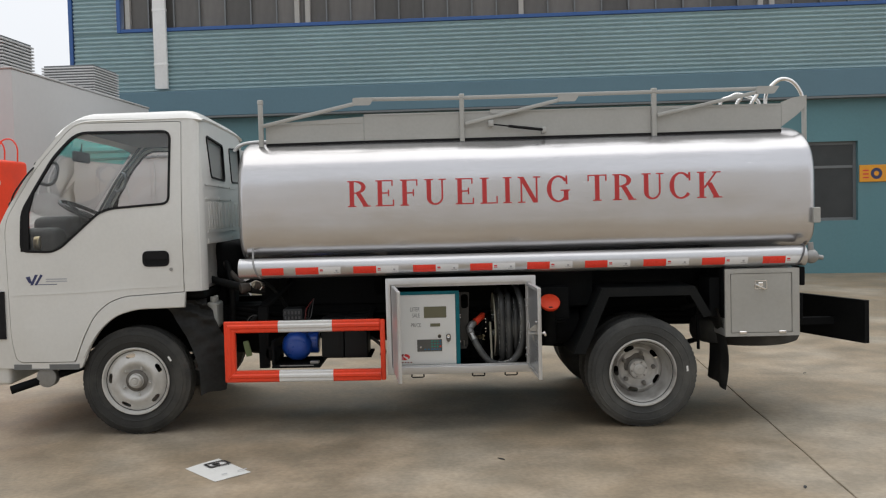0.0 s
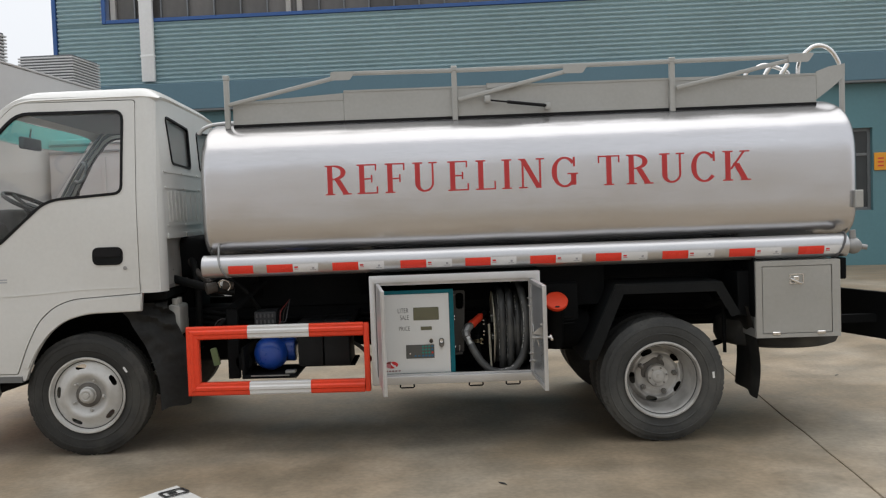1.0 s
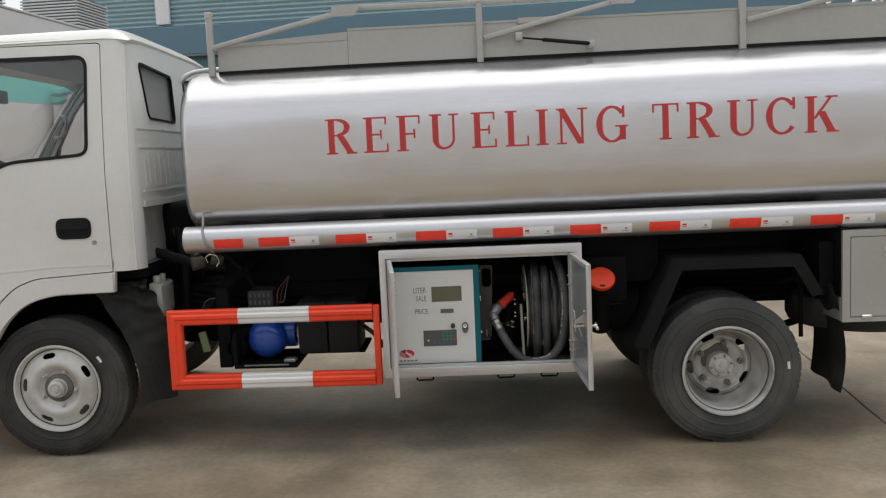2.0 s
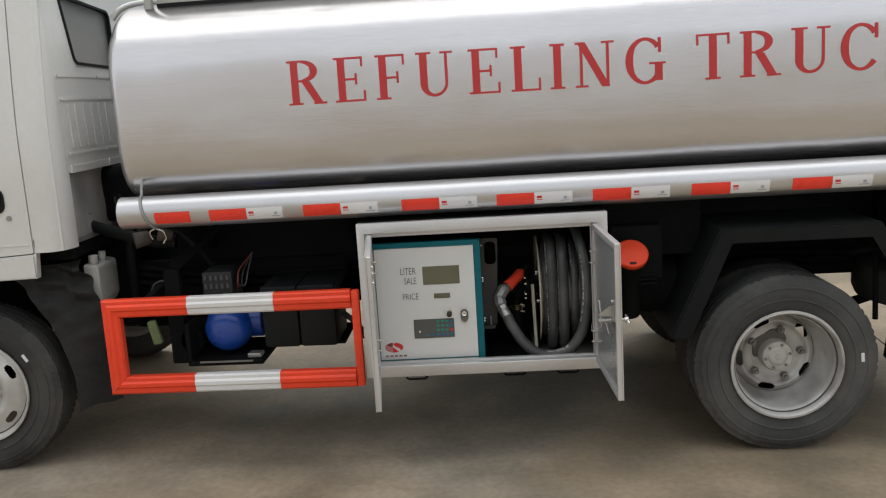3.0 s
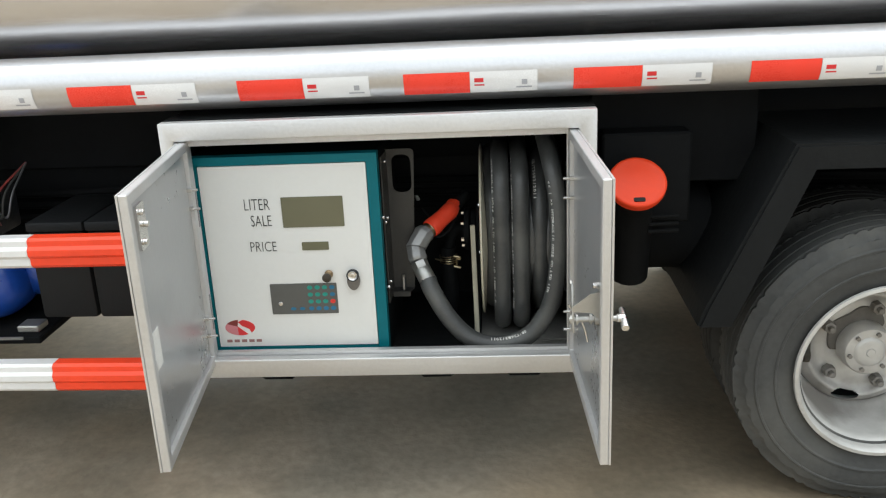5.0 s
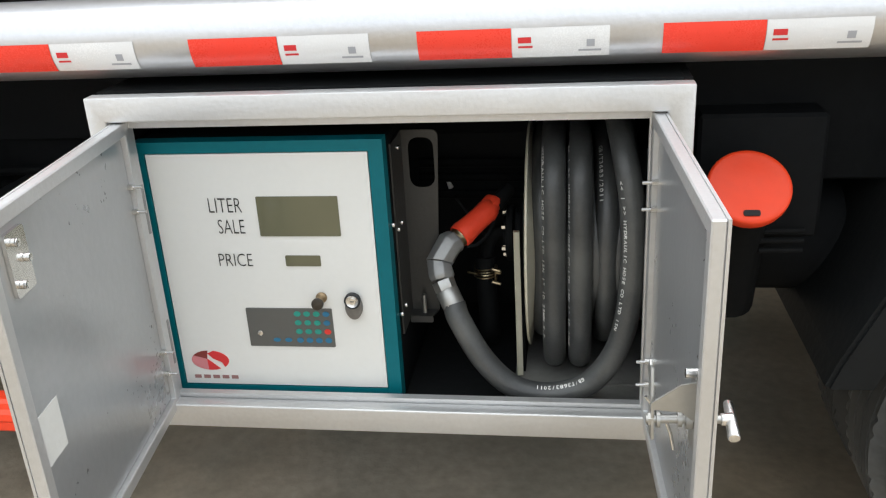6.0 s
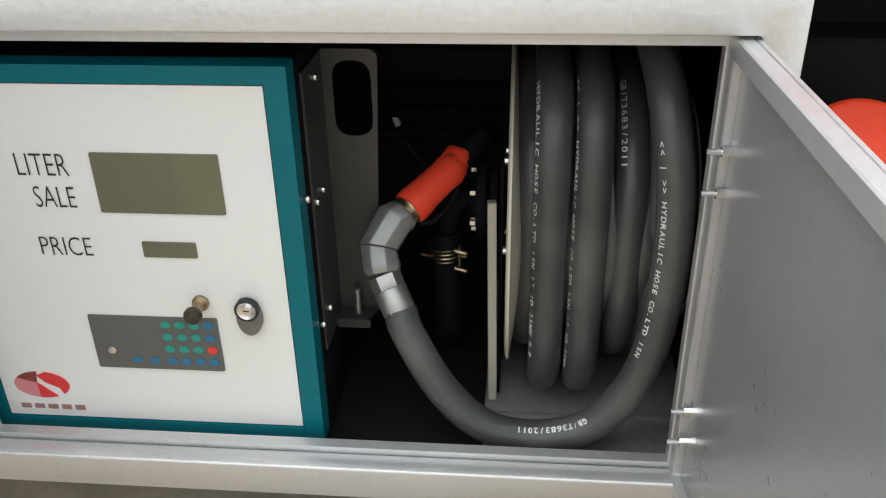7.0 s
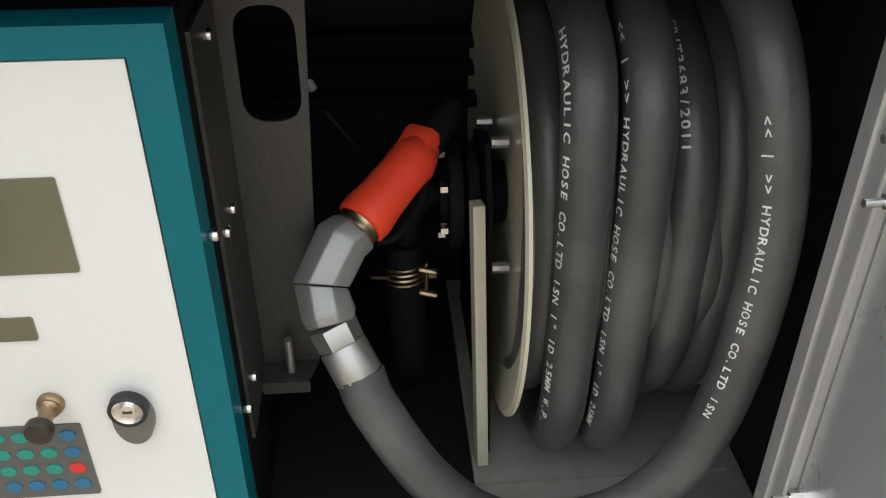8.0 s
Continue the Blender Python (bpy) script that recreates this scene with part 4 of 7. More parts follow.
# ---- cab ----
def flank(x, z):
    """Half width of the cab's side at that place: it leans in above the waist and towards the nose."""
    y = 0.925 - 0.075 * max(0.0, (z - 1.40) / 0.65) ** 1.3 - 0.012 * max(0.0, (0.75 - z) / 0.3) ** 2
    y -= 0.060 * max(0.0, (-0.55 - x) / 0.45) ** 2
    return y - 0.05 * max(0.0, (x - 0.40) / 0.12) ** 2


DOOR = rounded([(0.385, 0.957), (0.385, 2.075), (-0.30, 2.085), (-0.375, 2.045), (-0.60, 1.795), (-0.80, 1.475), (-0.822, 1.38), (-0.805, 0.66), (-0.775, 0.505), (-0.372, 0.505), (-0.300, 0.68), (-0.225, 0.815), (-0.13, 0.895), (-0.02, 0.935)], [0.004, 0.02, 0.06, 0.05, 0.15, 0.15, 0.05, 0.06, 0.05, 0.01, 0.08, 0.08, 0.08, 0.08], 4)
PANE = rounded([(0.303, 1.535), (0.316, 2.018), (-0.325, 2.028), (-0.48, 1.87), (-0.70, 1.51), (-0.712, 1.245), (-0.50, 1.235), (-0.43, 1.265), (-0.17, 1.485), (-0.09, 1.512)], [0.05, 0.06, 0.08, 0.06, 0.06, 0.05, 0.05, 0.06, 0.06, 0.05], 4)


def cab():
    c = bmesh.new()
    shell = [(0.50, 0.957), (0.50, 2.075), (0.40, 2.105), (-0.31, 2.115), (-0.40, 2.07), (-0.63, 1.80), (-0.86, 1.44), (-0.93, 1.20), (-0.935, 0.46), (-0.79, 0.46), (-0.330, 0.46), (-0.258, 0.62), (-0.178, 0.73), (-0.08, 0.805), (0.06, 0.845), (0.385, 0.852), (0.395, 0.957)]
    shell = rounded(shell, [0.0, 0.02, 0.03, 0.06, 0.05, 0.1, 0.1, 0.08, 0.0, 0.0, 0.01, 0.08, 0.08, 0.08, 0.08, 0.0, 0.0], 4)
    hole = offset(DOOR, 0.005)
    body = None
    for side in (-1, 1):
        place = lambda u, v, w: (u, side * (flank(u, v) + w), v)
        bm = bmesh.new()
        plate(bm, shell, [hole], place, -0.035, 0.0, step=0.11)
        p = part("cab_side", bm, WHITE, TRUCK, "white cab side panel" if side < 0 else "")
        if side < 0:
            body = p
        bm = bmesh.new()
        plate(bm, DOOR, [PANE], place, -0.040, 0.004, step=0.11)
        d = part("cab_door", bm, WHITE, TRUCK, "white cab door with a stepped window")
        part("window_seal", plate(bmesh.new(), offset(PANE, 0.005), [offset(PANE, -0.011)], place, -0.020, 0.008, step=0.11), GASKET, d, "black rubber window seal")
        part("window", plate(bmesh.new(), offset(PANE, -0.010), [], place, -0.012, -0.008, step=0.11), WINDOW, d, "clear door window").visible_shadow = False
        # quarter pane frame of black rubber at the nose end
        part("quarter_frame", plate(bmesh.new(), [(-0.70, 1.51), (-0.712, 1.245), (-0.655, 1.24), (-0.650, 1.50), (-0.615, 1.62)], [], place, -0.019, 0.006, step=0.11), GASKET, d)
        part("pillar_lining", plate(bmesh.new(), offset(shell, -0.012), [hole], place, -0.052, -0.037, step=0.14), TRIM, p)
        part("door_card", plate(bmesh.new(), offset(DOOR, -0.012), [offset(PANE, 0.02)], place, -0.060, -0.041, step=0.14), TRIM, d)
        # sunken handle
        hx, hz = 0.205, 1.177
        part("handle_recess", plate(bmesh.new(), rounded(rect(hx - 0.09, hx + 0.09, hz - 0.052, hz + 0.052), 0.04), [rounded(rect(hx - 0.078, hx + 0.078, hz - 0.042, hz + 0.040), 0.034)], place, 0.0, 0.009), GASKET, d, "black rim of the sunken door handle")
        part("handle", plate(bmesh.new(), rounded(rect(hx - 0.080, hx + 0.080, hz - 0.004, hz + 0.041), 0.02), [], place, 0.0, 0.013), GASKET, d, "black pull handle")
        part("handle_cup", plate(bmesh.new(), rounded(rect(hx - 0.079, hx + 0.079, hz - 0.043, hz + 0.041), 0.034), [], place, 0.0, 0.0055), INNER, d)
        part("key_lock", plate(bmesh.new(), oval(0.305, 1.105, 0.011, 0.011, 14), [], place, 0.0, 0.010), FITTING, d)
        # crease above the sill
        part("waist_crease", plate(bmesh.new(), [(-0.80, 0.955), (-0.795, 0.951), (-0.30, 0.962), (0.05, 0.985), (0.378, 0.990), (0.378, 0.994), (0.05, 0.990), (-0.30, 0.967)], [], place, 0.003, 0.0065, step=0.11), WHITE, d)
        # wheel arch lip and sill step
        lip = [(0.385, 0.945), (0.0, 0.925), (-0.12, 0.880), (-0.21, 0.80), (-0.275, 0.69), (-0.335, 0.545), (-0.305, 0.535), (-0.246, 0.645), (-0.163, 0.745), (-0.06, 0.818), (0.07, 0.852), (0.385, 0.858)]
        part("arch_lip", plate(bmesh.new(), rounded(lip, [0.0, 0.09, 0.09, 0.09, 0.09, 0.0, 0.0, 0.09, 0.09, 0.09, 0.09, 0.0], 4), [], place, -0.01, 0.012, step=0.11), WHITE, TRUCK, "white wheel arch lip")
        part("sill", plate(bmesh.new(), rect(-0.80, -0.345, 0.452, 0.488), [], place, -0.12, 0.008), FRAMEGREY, TRUCK, "grey sill step below the door")
        part("front_corner", plate(bmesh.new(), [(-0.845, 0.66), (-0.845, 0.98), (-0.97, 0.98), (-0.97, 0.66)], [], place, 0.001, 0.01, step=0.06), GASKET, TRUCK)
        # mark on the near door
        if side < 0:
            mark = [[(-0.685, 1.075), (-0.655, 1.08), (-0.640, 1.03), (-0.662, 1.035)], [(-0.655, 1.02), (-0.635, 1.02), (-0.598, 1.09), (-0.618, 1.09)], [(-0.625, 1.02), (-0.607, 1.02), (-0.565, 1.085), (-0.580, 1.092)]]
            for q in mark:
                part("door_mark", plate(bmesh.new(), q, [], place, 0.004, 0.0055), NAVY, d, "navy slanted door mark", smooth=0)
            for z in (1.055, 1.04):
                part("print_bar", plate(bmesh.new(), rect(-0.545, -0.40, z, z + 0.007), [], place, 0.004, 0.0053), GREYPRINT, d, smooth=0)
            part("print_bar", plate(bmesh.new(), rect(-0.60, -0.47, 1.022, 1.026), [], place, 0.004, 0.0053), NAVY, d, smooth=0)
        # black hinges in front of the door
        for z in (0.92, 0.72):
            bm = bmesh.new()
            box(bm, -0.885, -0.845, side * 0.86, side * 0.885, z - 0.05, z + 0.05, 0.008, 2)
            part("door_hinge", bm, GASKET, d)
    # roof: crowned, rolled over at the edges and down at both ends
    bm = bmesh.new()
    xs, rows = np.concatenate((np.linspace(-0.475, 0.40, 26), np.linspace(0.42, 0.5175, 9))), []
    for x in xs:
        e = max(0.0, (x - 0.37) / 0.155)
        g = max(0.0, (-0.22 - x) / 0.255)
        top = 2.180 - 0.082 * e ** 2.4 - 0.135 * g ** 2.0
        edge = 2.098 - 0.012 * e ** 2.0 - 0.098 * g ** 2.0
        half = flank(min(x, 0.40), 2.08) + 0.004
        half = 0.80 + (half - 0.80) * math.sqrt(max(0.0, 1 - (max(0.0, x - 0.40) / 0.118) ** 2))
        row = []
        for s in np.linspace(-1, 1, 33):
            k = abs(s)
            row.append(bm.verts.new((x, half * math.copysign(1 - (1 - k) ** 1.15, s), edge + (top - edge) * (1 - k ** 5.0) ** 0.55)))
        rows.append(row)
    for a, b in zip(rows, rows[1:]):
        for k in range(32):
            bm.faces.new((a[k], a[k + 1], b[k + 1], b[k]))
    bmesh.ops.recalc_face_normals(bm, faces=bm.faces)
    bmesh.ops.solidify(bm, geom=bm.faces[:], thickness=0.02)
    part("cab_roof", bm, WHITE, TRUCK, "white crowned cab roof", smooth=50)
    # rear wall with two windows, rounded corner posts, pressed ribs
    wins = [rounded([(s * 0.60, 1.715), (s * 0.14, 1.705), (s * 0.125, 1.965), (s * 0.655, 1.995)], 0.035) for s in (-1, 1)]
    back = lambda u, v, w: (0.545 - 0.035 * max(0.0, (v - 1.3) / 0.8) ** 1.5 - 0.02 * (u / 0.8) ** 4 + w, u, v)
    part("cab_back", plate(bmesh.new(), rounded([(-0.80, 1.262), (0.80, 1.262), (0.80, 2.094), (-0.80, 2.094)], 0.02), wins, back, -0.03, 0.0, step=0.12), WHITE, TRUCK, "white cab back wall")
    for wn in wins:
        part("rear_window_seal", plate(bmesh.new(), offset(wn, 0.006), [offset(wn, -0.006)], back, -0.02, 0.007), GASKET, TRUCK)
        part("rear_window", plate(bmesh.new(), offset(wn, -0.006), [], back, -0.014, -0.010), REARGLASS, TRUCK).visible_shadow = False
    for z, h in ((1.655, 0.012), (1.560, 0.012), (1.335, 0.010), (1.262, 0.030)):
        for y0, y1 in ((-0.78, -0.42), (-0.40, -0.02), (0.02, 0.78)):
            part("pressed_rib", plate(bmesh.new(), rounded(rect(y0, y1, z, z + h), 0.004), [], back, 0.0, 0.006), WHITE, TRUCK)
    for y in (-0.72, -0.66, -0.58, -0.50, -0.42, -0.34, -0.20, -0.06, 0.06, 0.20, 0.34, 0.42, 0.50, 0.58, 0.66, 0.72):
        part("pressed_rib", plate(bmesh.new(), rounded(rect(y - 0.014, y + 0.014, 1.36, 1.545), 0.013), [], back, 0.0, 0.004), WHITE, TRUCK)
    bm = plate(bmesh.new(), rounded([(-0.76, 0.985), (-0.36, 0.985), (-0.30, 1.10), (-0.30, 1.258), (-0.76, 1.258)], 0.02), [], lambda u, v, w: (0.505 + w + 0.010 * noise.noise((u * 9, v * 7, 2.0)), u, v), -0.008, 0.0, step=0.04)
    part("lower_back_panel", bm, INNERWHITE, TRUCK, "dull grey sheet below the cab's back")
    for side in (-1, 1):
        bm = bmesh.new()
        rows = []
        for z in np.linspace(0.957, 2.096, 22):
            f, xb = flank(0.40, z), back(0.80, max(z, 1.262), 0.0)[0]
            row = []
            for k in range(9):
                a = k / 8 * math.pi / 2
                row.append(bm.verts.new((0.43 + (xb - 0.43) * math.sin(a), side * (0.80 + (f - 0.80) * math.cos(a)), z)))
            row.insert(0, bm.verts.new((0.388, side * f, z)))
            if z < 1.27:
                row.append(bm.verts.new((xb - 0.06, side * 0.775, z)))
            else:
                row.append(bm.verts.new((xb - 0.002, side * 0.79, z)))
            rows.append(row)
        for a, b in zip(rows, rows[1:]):
            for k in range(len(a) - 1):
                bm.faces.new((a[k], a[k + 1], b[k + 1], b[k]))
        bmesh.ops.recalc_face_normals(bm, faces=bm.faces)
        bmesh.ops.solidify(bm, geom=bm.faces[:], thickness=0.012)
        part("corner_post", bm, WHITE, TRUCK, "white rounded rear corner post")
    # windscreen, with a teal band along its top
    slope = lambda u, v, w: (-0.425 - 0.455 * (2.055 - v) / 0.635 - 0.12 * (1 - (u / 0.8) ** 2) - w, u, v)
    part("windscreen", plate(bmesh.new(), rect(-0.79, 0.79, 1.42, 1.915), [], slope, 0.0, 0.005, step=0.2), WINDOW, TRUCK, "wide clear windscreen").visible_shadow = False
    part("sunshade_band", plate(bmesh.new(), rect(-0.79, 0.79, 1.917, 2.05), [], slope, 0.0, 0.005, step=0.2), SHADE, TRUCK, "teal tinted band of the windscreen").visible_shadow = False
    bm = bmesh.new()
    box(bm, -1.00, -0.90, -0.80, 0.80, 0.55, 1.40, 0.03, 3)
    part("nose_panel", bm, WHITE, TRUCK, "white nose panel")
    bm = bmesh.new()
    box(bm, -1.06, -0.84, -0.86, 0.86, 0.34, 0.545, 0.03, 3)
    part("front_bumper", bm, WHITE, TRUCK, "white front bumper")
    # mirror brackets at the edge of the screen
    for z in (1.82, 1.56):
        bm = bmesh.new()
        bmesh.ops.create_uvsphere(bm, u_segments=14, v_segments=8, radius=0.022, matrix=Matrix.Translation((-0.60 - (1.82 - z) * 0.72, -0.86, z)))
        part("mirror_mount", bm, GASKET, TRUCK, "black mirror mount")
    bm = bmesh.new()
    tube(bm, curve_points([(-0.60, -0.86, 1.82), (-0.64, -0.90, 1.77), (-0.74, -0.91, 1.64), (-0.79, -0.87, 1.56)], 8), 0.006, 10)
    part("mirror_arm", bm, GASKET, TRUCK)
    # jacking pipe and pivot below the sill
    bm = bmesh.new()
    rod(bm, (-0.83, -0.90, 0.315), (-0.36, -0.72, 0.45), 0.028, segments=24)
    part("step_pipe", bm, BLACK, TRUCK, "dark slanted pipe under the sill")
    bm = bmesh.new()
    rod(bm, (-0.60, -0.86, 0.39), (-0.60, -0.78, 0.39), 0.07, segments=28, bevel=0.01)
    part("step_pivot", bm, FITTING, TRUCK, "dull grey round horn")
    # floor and wheel housings
    bm = bmesh.new()
    box(bm, -0.90, 0.50, -0.80, 0.80, 0.90, 0.955, 0.01, 1)
    box(bm, -0.90, -0.40, -0.84, 0.84, 0.52, 0.90, 0.02, 1)
    part("cab_floor", bm, BLACK, TRUCK)
    # inside
    part("headliner", box(bmesh.new(), -0.40, 0.47, -0.80, 0.80, 2.055, 2.075, 0.01, 1), LINING, TRUCK, "grey headliner")
    bm = bmesh.new()
    box(bm, -0.86, -0.50, -0.80, 0.80, 0.96, 1.40, 0.06, 3)
    box(bm, -0.74, -0.46, -0.66, -0.20, 1.28, 1.475, 0.05, 3)
    d = part("dashboard", bm, DASH, TRUCK, "dark moulded dashboard")
    bm = bmesh.new()
    rod(bm, (-0.66, -0.80, 1.30), (-0.62, -0.80, 1.30), 0.045, segments=20, bevel=0.006)
    part("air_vent", bm, BRASS, d)
    ring = bmesh.new()
    m = Matrix.Translation((-0.43, -0.42, 1.495)) @ Matrix.Rotation(radians(26), 4, "Y")
    tube(ring, [m @ Vector((0.20 * math.cos(a), 0.20 * math.sin(a), 0)) for a in np.linspace(0, math.tau, 41)], 0.014, 10, caps=False)
    for a in (0.3, 2.84, 4.71):
        rod(ring, m @ Vector((0, 0, -0.03)), m @ Vector((0.195 * math.cos(a), 0.195 * math.sin(a), 0)), 0.012, segments=10)
    rod(ring, m @ Vector((0, 0, 0.0)), m @ Vector((0, 0, -0.30)), 0.05, 0.03, 16)
    part("steering_wheel", ring, DASH, TRUCK, "dark three-spoke steering wheel")
    bm = bmesh.new()
    box(bm, -0.61, -0.57, -0.20, 0.10, 1.885, 1.965, 0.012, 2)
    rod(bm, (-0.59, -0.05, 1.955), (-0.585, -0.05, 2.03), 0.007, segments=8)
    part("rear_view_mirror", bm, DASH, TRUCK, "grey rear-view mirror")
    for y in (-0.45, 0.40):
        bm = bmesh.new()
        box(bm, -0.12, 0.34, y - 0.25, y + 0.25, 1.00, 1.18, 0.05, 3)
        part("seat_cushion", bm, TRIM, TRUCK)
        bm = bmesh.new()
        box(bm, 0.30, 0.42, y - 0.24, y + 0.24, 1.15, 1.52, 0.05, 3)
        part("seat_back", bm, TRIM, TRUCK, "grey seat back")
    part("back_lining", plate(bmesh.new(), rect(-0.78, 0.78, 0.96, 2.05), wins, back, -0.06, -0.04, step=0.2), LINING, TRUCK)
    for side in (-1, 1):
        bm = bmesh.new()
        tube(bm, curve_points([(-0.545, side * 0.80, 1.845), (-0.510, side * 0.765, 1.83), (-0.500, side * 0.76, 1.79), (-0.525, side * 0.76, 1.715), (-0.57, side * 0.77, 1.69), (-0.605, side * 0.80, 1.70)], 6), 0.013, 8)
        part("grab_handle", bm, TRIM, TRUCK, "grey pillar grab handle")


cab()


# ---- tank ----
TA, TB, TZ, TN = 0.850, 0.435, 1.535, 3.2


TLOW = 5.6          # the lower half is fuller than the upper


def tank_y(z):
    k = min(1.0, abs(z - TZ) / TB)
    n = TN if z > TZ else TLOW
    return -TA * (1 - k ** n) ** (1 / n)


def tank():
    ring = []
    for k in range(96):
        a = k * math.tau / 96
        c, s = math.cos(a), math.sin(a)
        n = TN if s >= 0 else TLOW
        ring.append((TA * math.copysign(abs(c) ** (2 / n), c), TB * math.copysign(abs(s) ** (2 / n), s)))
    bm = bmesh.new()
    stations = [(0.690, 0.25), (0.703, 0.6), (0.724, 0.86), (0.740, 0.945), (0.757, 0.980), (0.778, 0.996), (0.80, 1.0), (1.6, 1.0), (2.6, 1.0), (3.6, 1.0), (4.46, 1.0), (4.49, 0.996), (4.515, 0.980), (4.535, 0.945), (4.555, 0.86), (4.58, 0.6), (4.595, 0.25)]
    rows = [[bm.verts.new((x, y * k, TZ + z * k)) for y, z in ring] for x, k in stations]
    for a, b in zip(rows, rows[1:]):
        for k in range(96):
            bm.faces.new((a[k], b[k], b[(k + 1) % 96], a[(k + 1) % 96]))
    bm.faces.new(rows[0])
    bm.faces.new(rows[-1])
    bmesh.ops.recalc_face_normals(bm, faces=bm.faces)
    t = part("tank", bm, STEEL, TRUCK, "brushed aluminium tank with red lettering", smooth=60)
    # red serif lettering
    T, H = 0.17, 0.065

    def bar(x0, x1, y0, y1):
        return [[(x0, y0), (x1, y0), (x1, y1), (x0, y1)]]

    def stem(x, w=T):
        return bar(x, x + w, 0, 1) + bar(x - 0.08, x + w + 0.08, 0, 0.045) + bar(x - 0.08, x + w + 0.08, 0.955, 1)

    def slant(x0, x1, y0, y1, w):
        return [[(x0, y0), (x0 + w, y0), (x1 + w, y1), (x1, y1)]]

    def bow(cx, cy, rx, ry, a0, a1, thick, thin, n=18):
        out = []
        for k in range(n):
            q = []
            for a in (a0 + (a1 - a0) * k / n, a0 + (a1 - a0) * (k + 1) / n):
                a = radians(a)
                w = thin + (thick - thin) * abs(math.cos(a)) ** 1.5
                q.append(((cx + rx * math.cos(a), cy + ry * math.sin(a)), (cx + (rx - w) * math.cos(a), cy + (ry - min(w, thin * 1.3 + (w - thin) * 0.3)) * math.sin(a))))
            out.append([q[0][0], q[1][0], q[1][1], q[0][1]])
        return out

    glyph = {
        "I": (0.34, stem(0.08)),
        "E": (0.74, stem(0.08) + bar(0.2, 0.66, 0.955, 1) + bar(0.61, 0.66, 0.78, 1) + bar(0.2, 0.52, 0.48, 0.53) + bar(0.47, 0.52, 0.38, 0.63) + bar(0.2, 0.70, 0, 0.045) + bar(0.65, 0.70, 0, 0.24)),
        "F": (0.70, stem(0.08) + bar(0.2, 0.66, 0.955, 1) + bar(0.61, 0.66, 0.76, 1) + bar(0.2, 0.52, 0.46, 0.51) + bar(0.47, 0.52, 0.36, 0.62)),
        "L": (0.70, stem(0.08) + bar(0.2, 0.66, 0, 0.045) + bar(0.61, 0.66, 0, 0.28)),
        "T": (0.76, stem(0.295) + bar(0.02, 0.74, 0.955, 1) + bar(0.02, 0.07, 0.76, 1) + bar(0.69, 0.74, 0.76, 1)),
        "U": (0.84, bar(0.10, 0.10 + T, 0.30, 1) + bar(0.02, 0.36, 0.955, 1) + bar(0.66, 0.66 + H, 0.30, 1) + bar(0.56, 0.84, 0.955, 1) + bow(0.413, 0.31, 0.313, 0.31, 180, 270, T, H) + bow(0.413, 0.31, 0.313, 0.31, 270, 360, H, H)),
        "N": (0.90, bar(0.12, 0.12 + H, 0, 1) + bar(0.02, 0.30, 0, 0.045) + bar(0.70, 0.70 + H, 0, 1) + bar(0.60, 0.88, 0.955, 1) + slant(0.60, 0.06, 0, 1, 0.18) + bar(0.02, 0.20, 0.955, 1)),
        "R": (0.88, stem(0.08) + bow(0.34, 0.755, 0.36, 0.245, -90, 90, T, H) + bar(0.2, 0.35, 0.955, 1) + bar(0.2, 0.35, 0.51, 0.556) + slant(0.62, 0.32, 0.0, 0.52, 0.19) + bar(0.58, 0.88, 0, 0.045)),
        "K": (0.92, stem(0.08) + slant(0.22, 0.68, 0.38, 1, 0.08) + bar(0.56, 0.88, 0.955, 1) + slant(0.64, 0.34, 0, 0.58, 0.20) + bar(0.58, 0.92, 0, 0.045)),
        "C": (0.86, bow(0.45, 0.5, 0.43, 0.515, 40, 320, T, H, 26) + bar(0.735, 0.80, 0.68, 1.0)),
        "G": (0.92, bow(0.45, 0.5, 0.43, 0.515, 40, 322, T, H, 26) + bar(0.735, 0.80, 0.68, 1.0) + bar(0.66, 0.66 + T, 0.06, 0.46) + bar(0.54, 0.90, 0.42, 0.465)),
        " ": (0.34, []),
    }
    text, gap = "REFUELING TRUCK", 0.20
    total = sum(glyph[c][0] + gap for c in text) - gap
    kx, kz, at, z0 = 2.440 / total, 0.170, 1.481, 1.479
    loose = {3: 0.15, 5: -0.03, 9: -0.12}          # uneven gaps between the letters
    for place, c in enumerate(text):
        adv, quads = glyph[c]
        if quads:
            bm = bmesh.new()
            for i, q in enumerate(quads):
                flat = bmesh.new()
                flat.faces.new([flat.verts.new((u, v, 0)) for u, v in q])
                for cut in (0.2, 0.4, 0.6, 0.8):
                    bmesh.ops.bisect_plane(flat, geom=flat.verts[:] + flat.edges[:] + flat.faces[:], plane_co=(0, cut, 0), plane_no=(0, 1, 0))
                flat.verts.index_update()
                vs = [bm.verts.new((at + v.co.x * kx, tank_y(z0 + v.co.y * kz) - 0.0016 - 0.00012 * (i % 9), z0 + v.co.y * kz)) for v in flat.verts]
                for f in flat.faces:
                    bm.faces.new([vs[v.index] for v in f.verts])
                flat.free()
            for f in bm.faces:
                f.normal_update()
                if f.normal.y > 0:
                    f.normal_flip()
            part("letter", bm, LETTER, t, "red serif letter " + c)
        at += (adv + gap + loose.get(place, 0.0)) * kx
    # hose tube along the tank's foot, with reflective tape on it
    TUBE_Y, TUBE_Z, TUBE_R = -0.850, 1.090, 0.066
    bm = bmesh.new()
    spin = lambda a, r, h: (h, TUBE_Y + r * math.cos(a), TUBE_Z + r * math.sin(a))
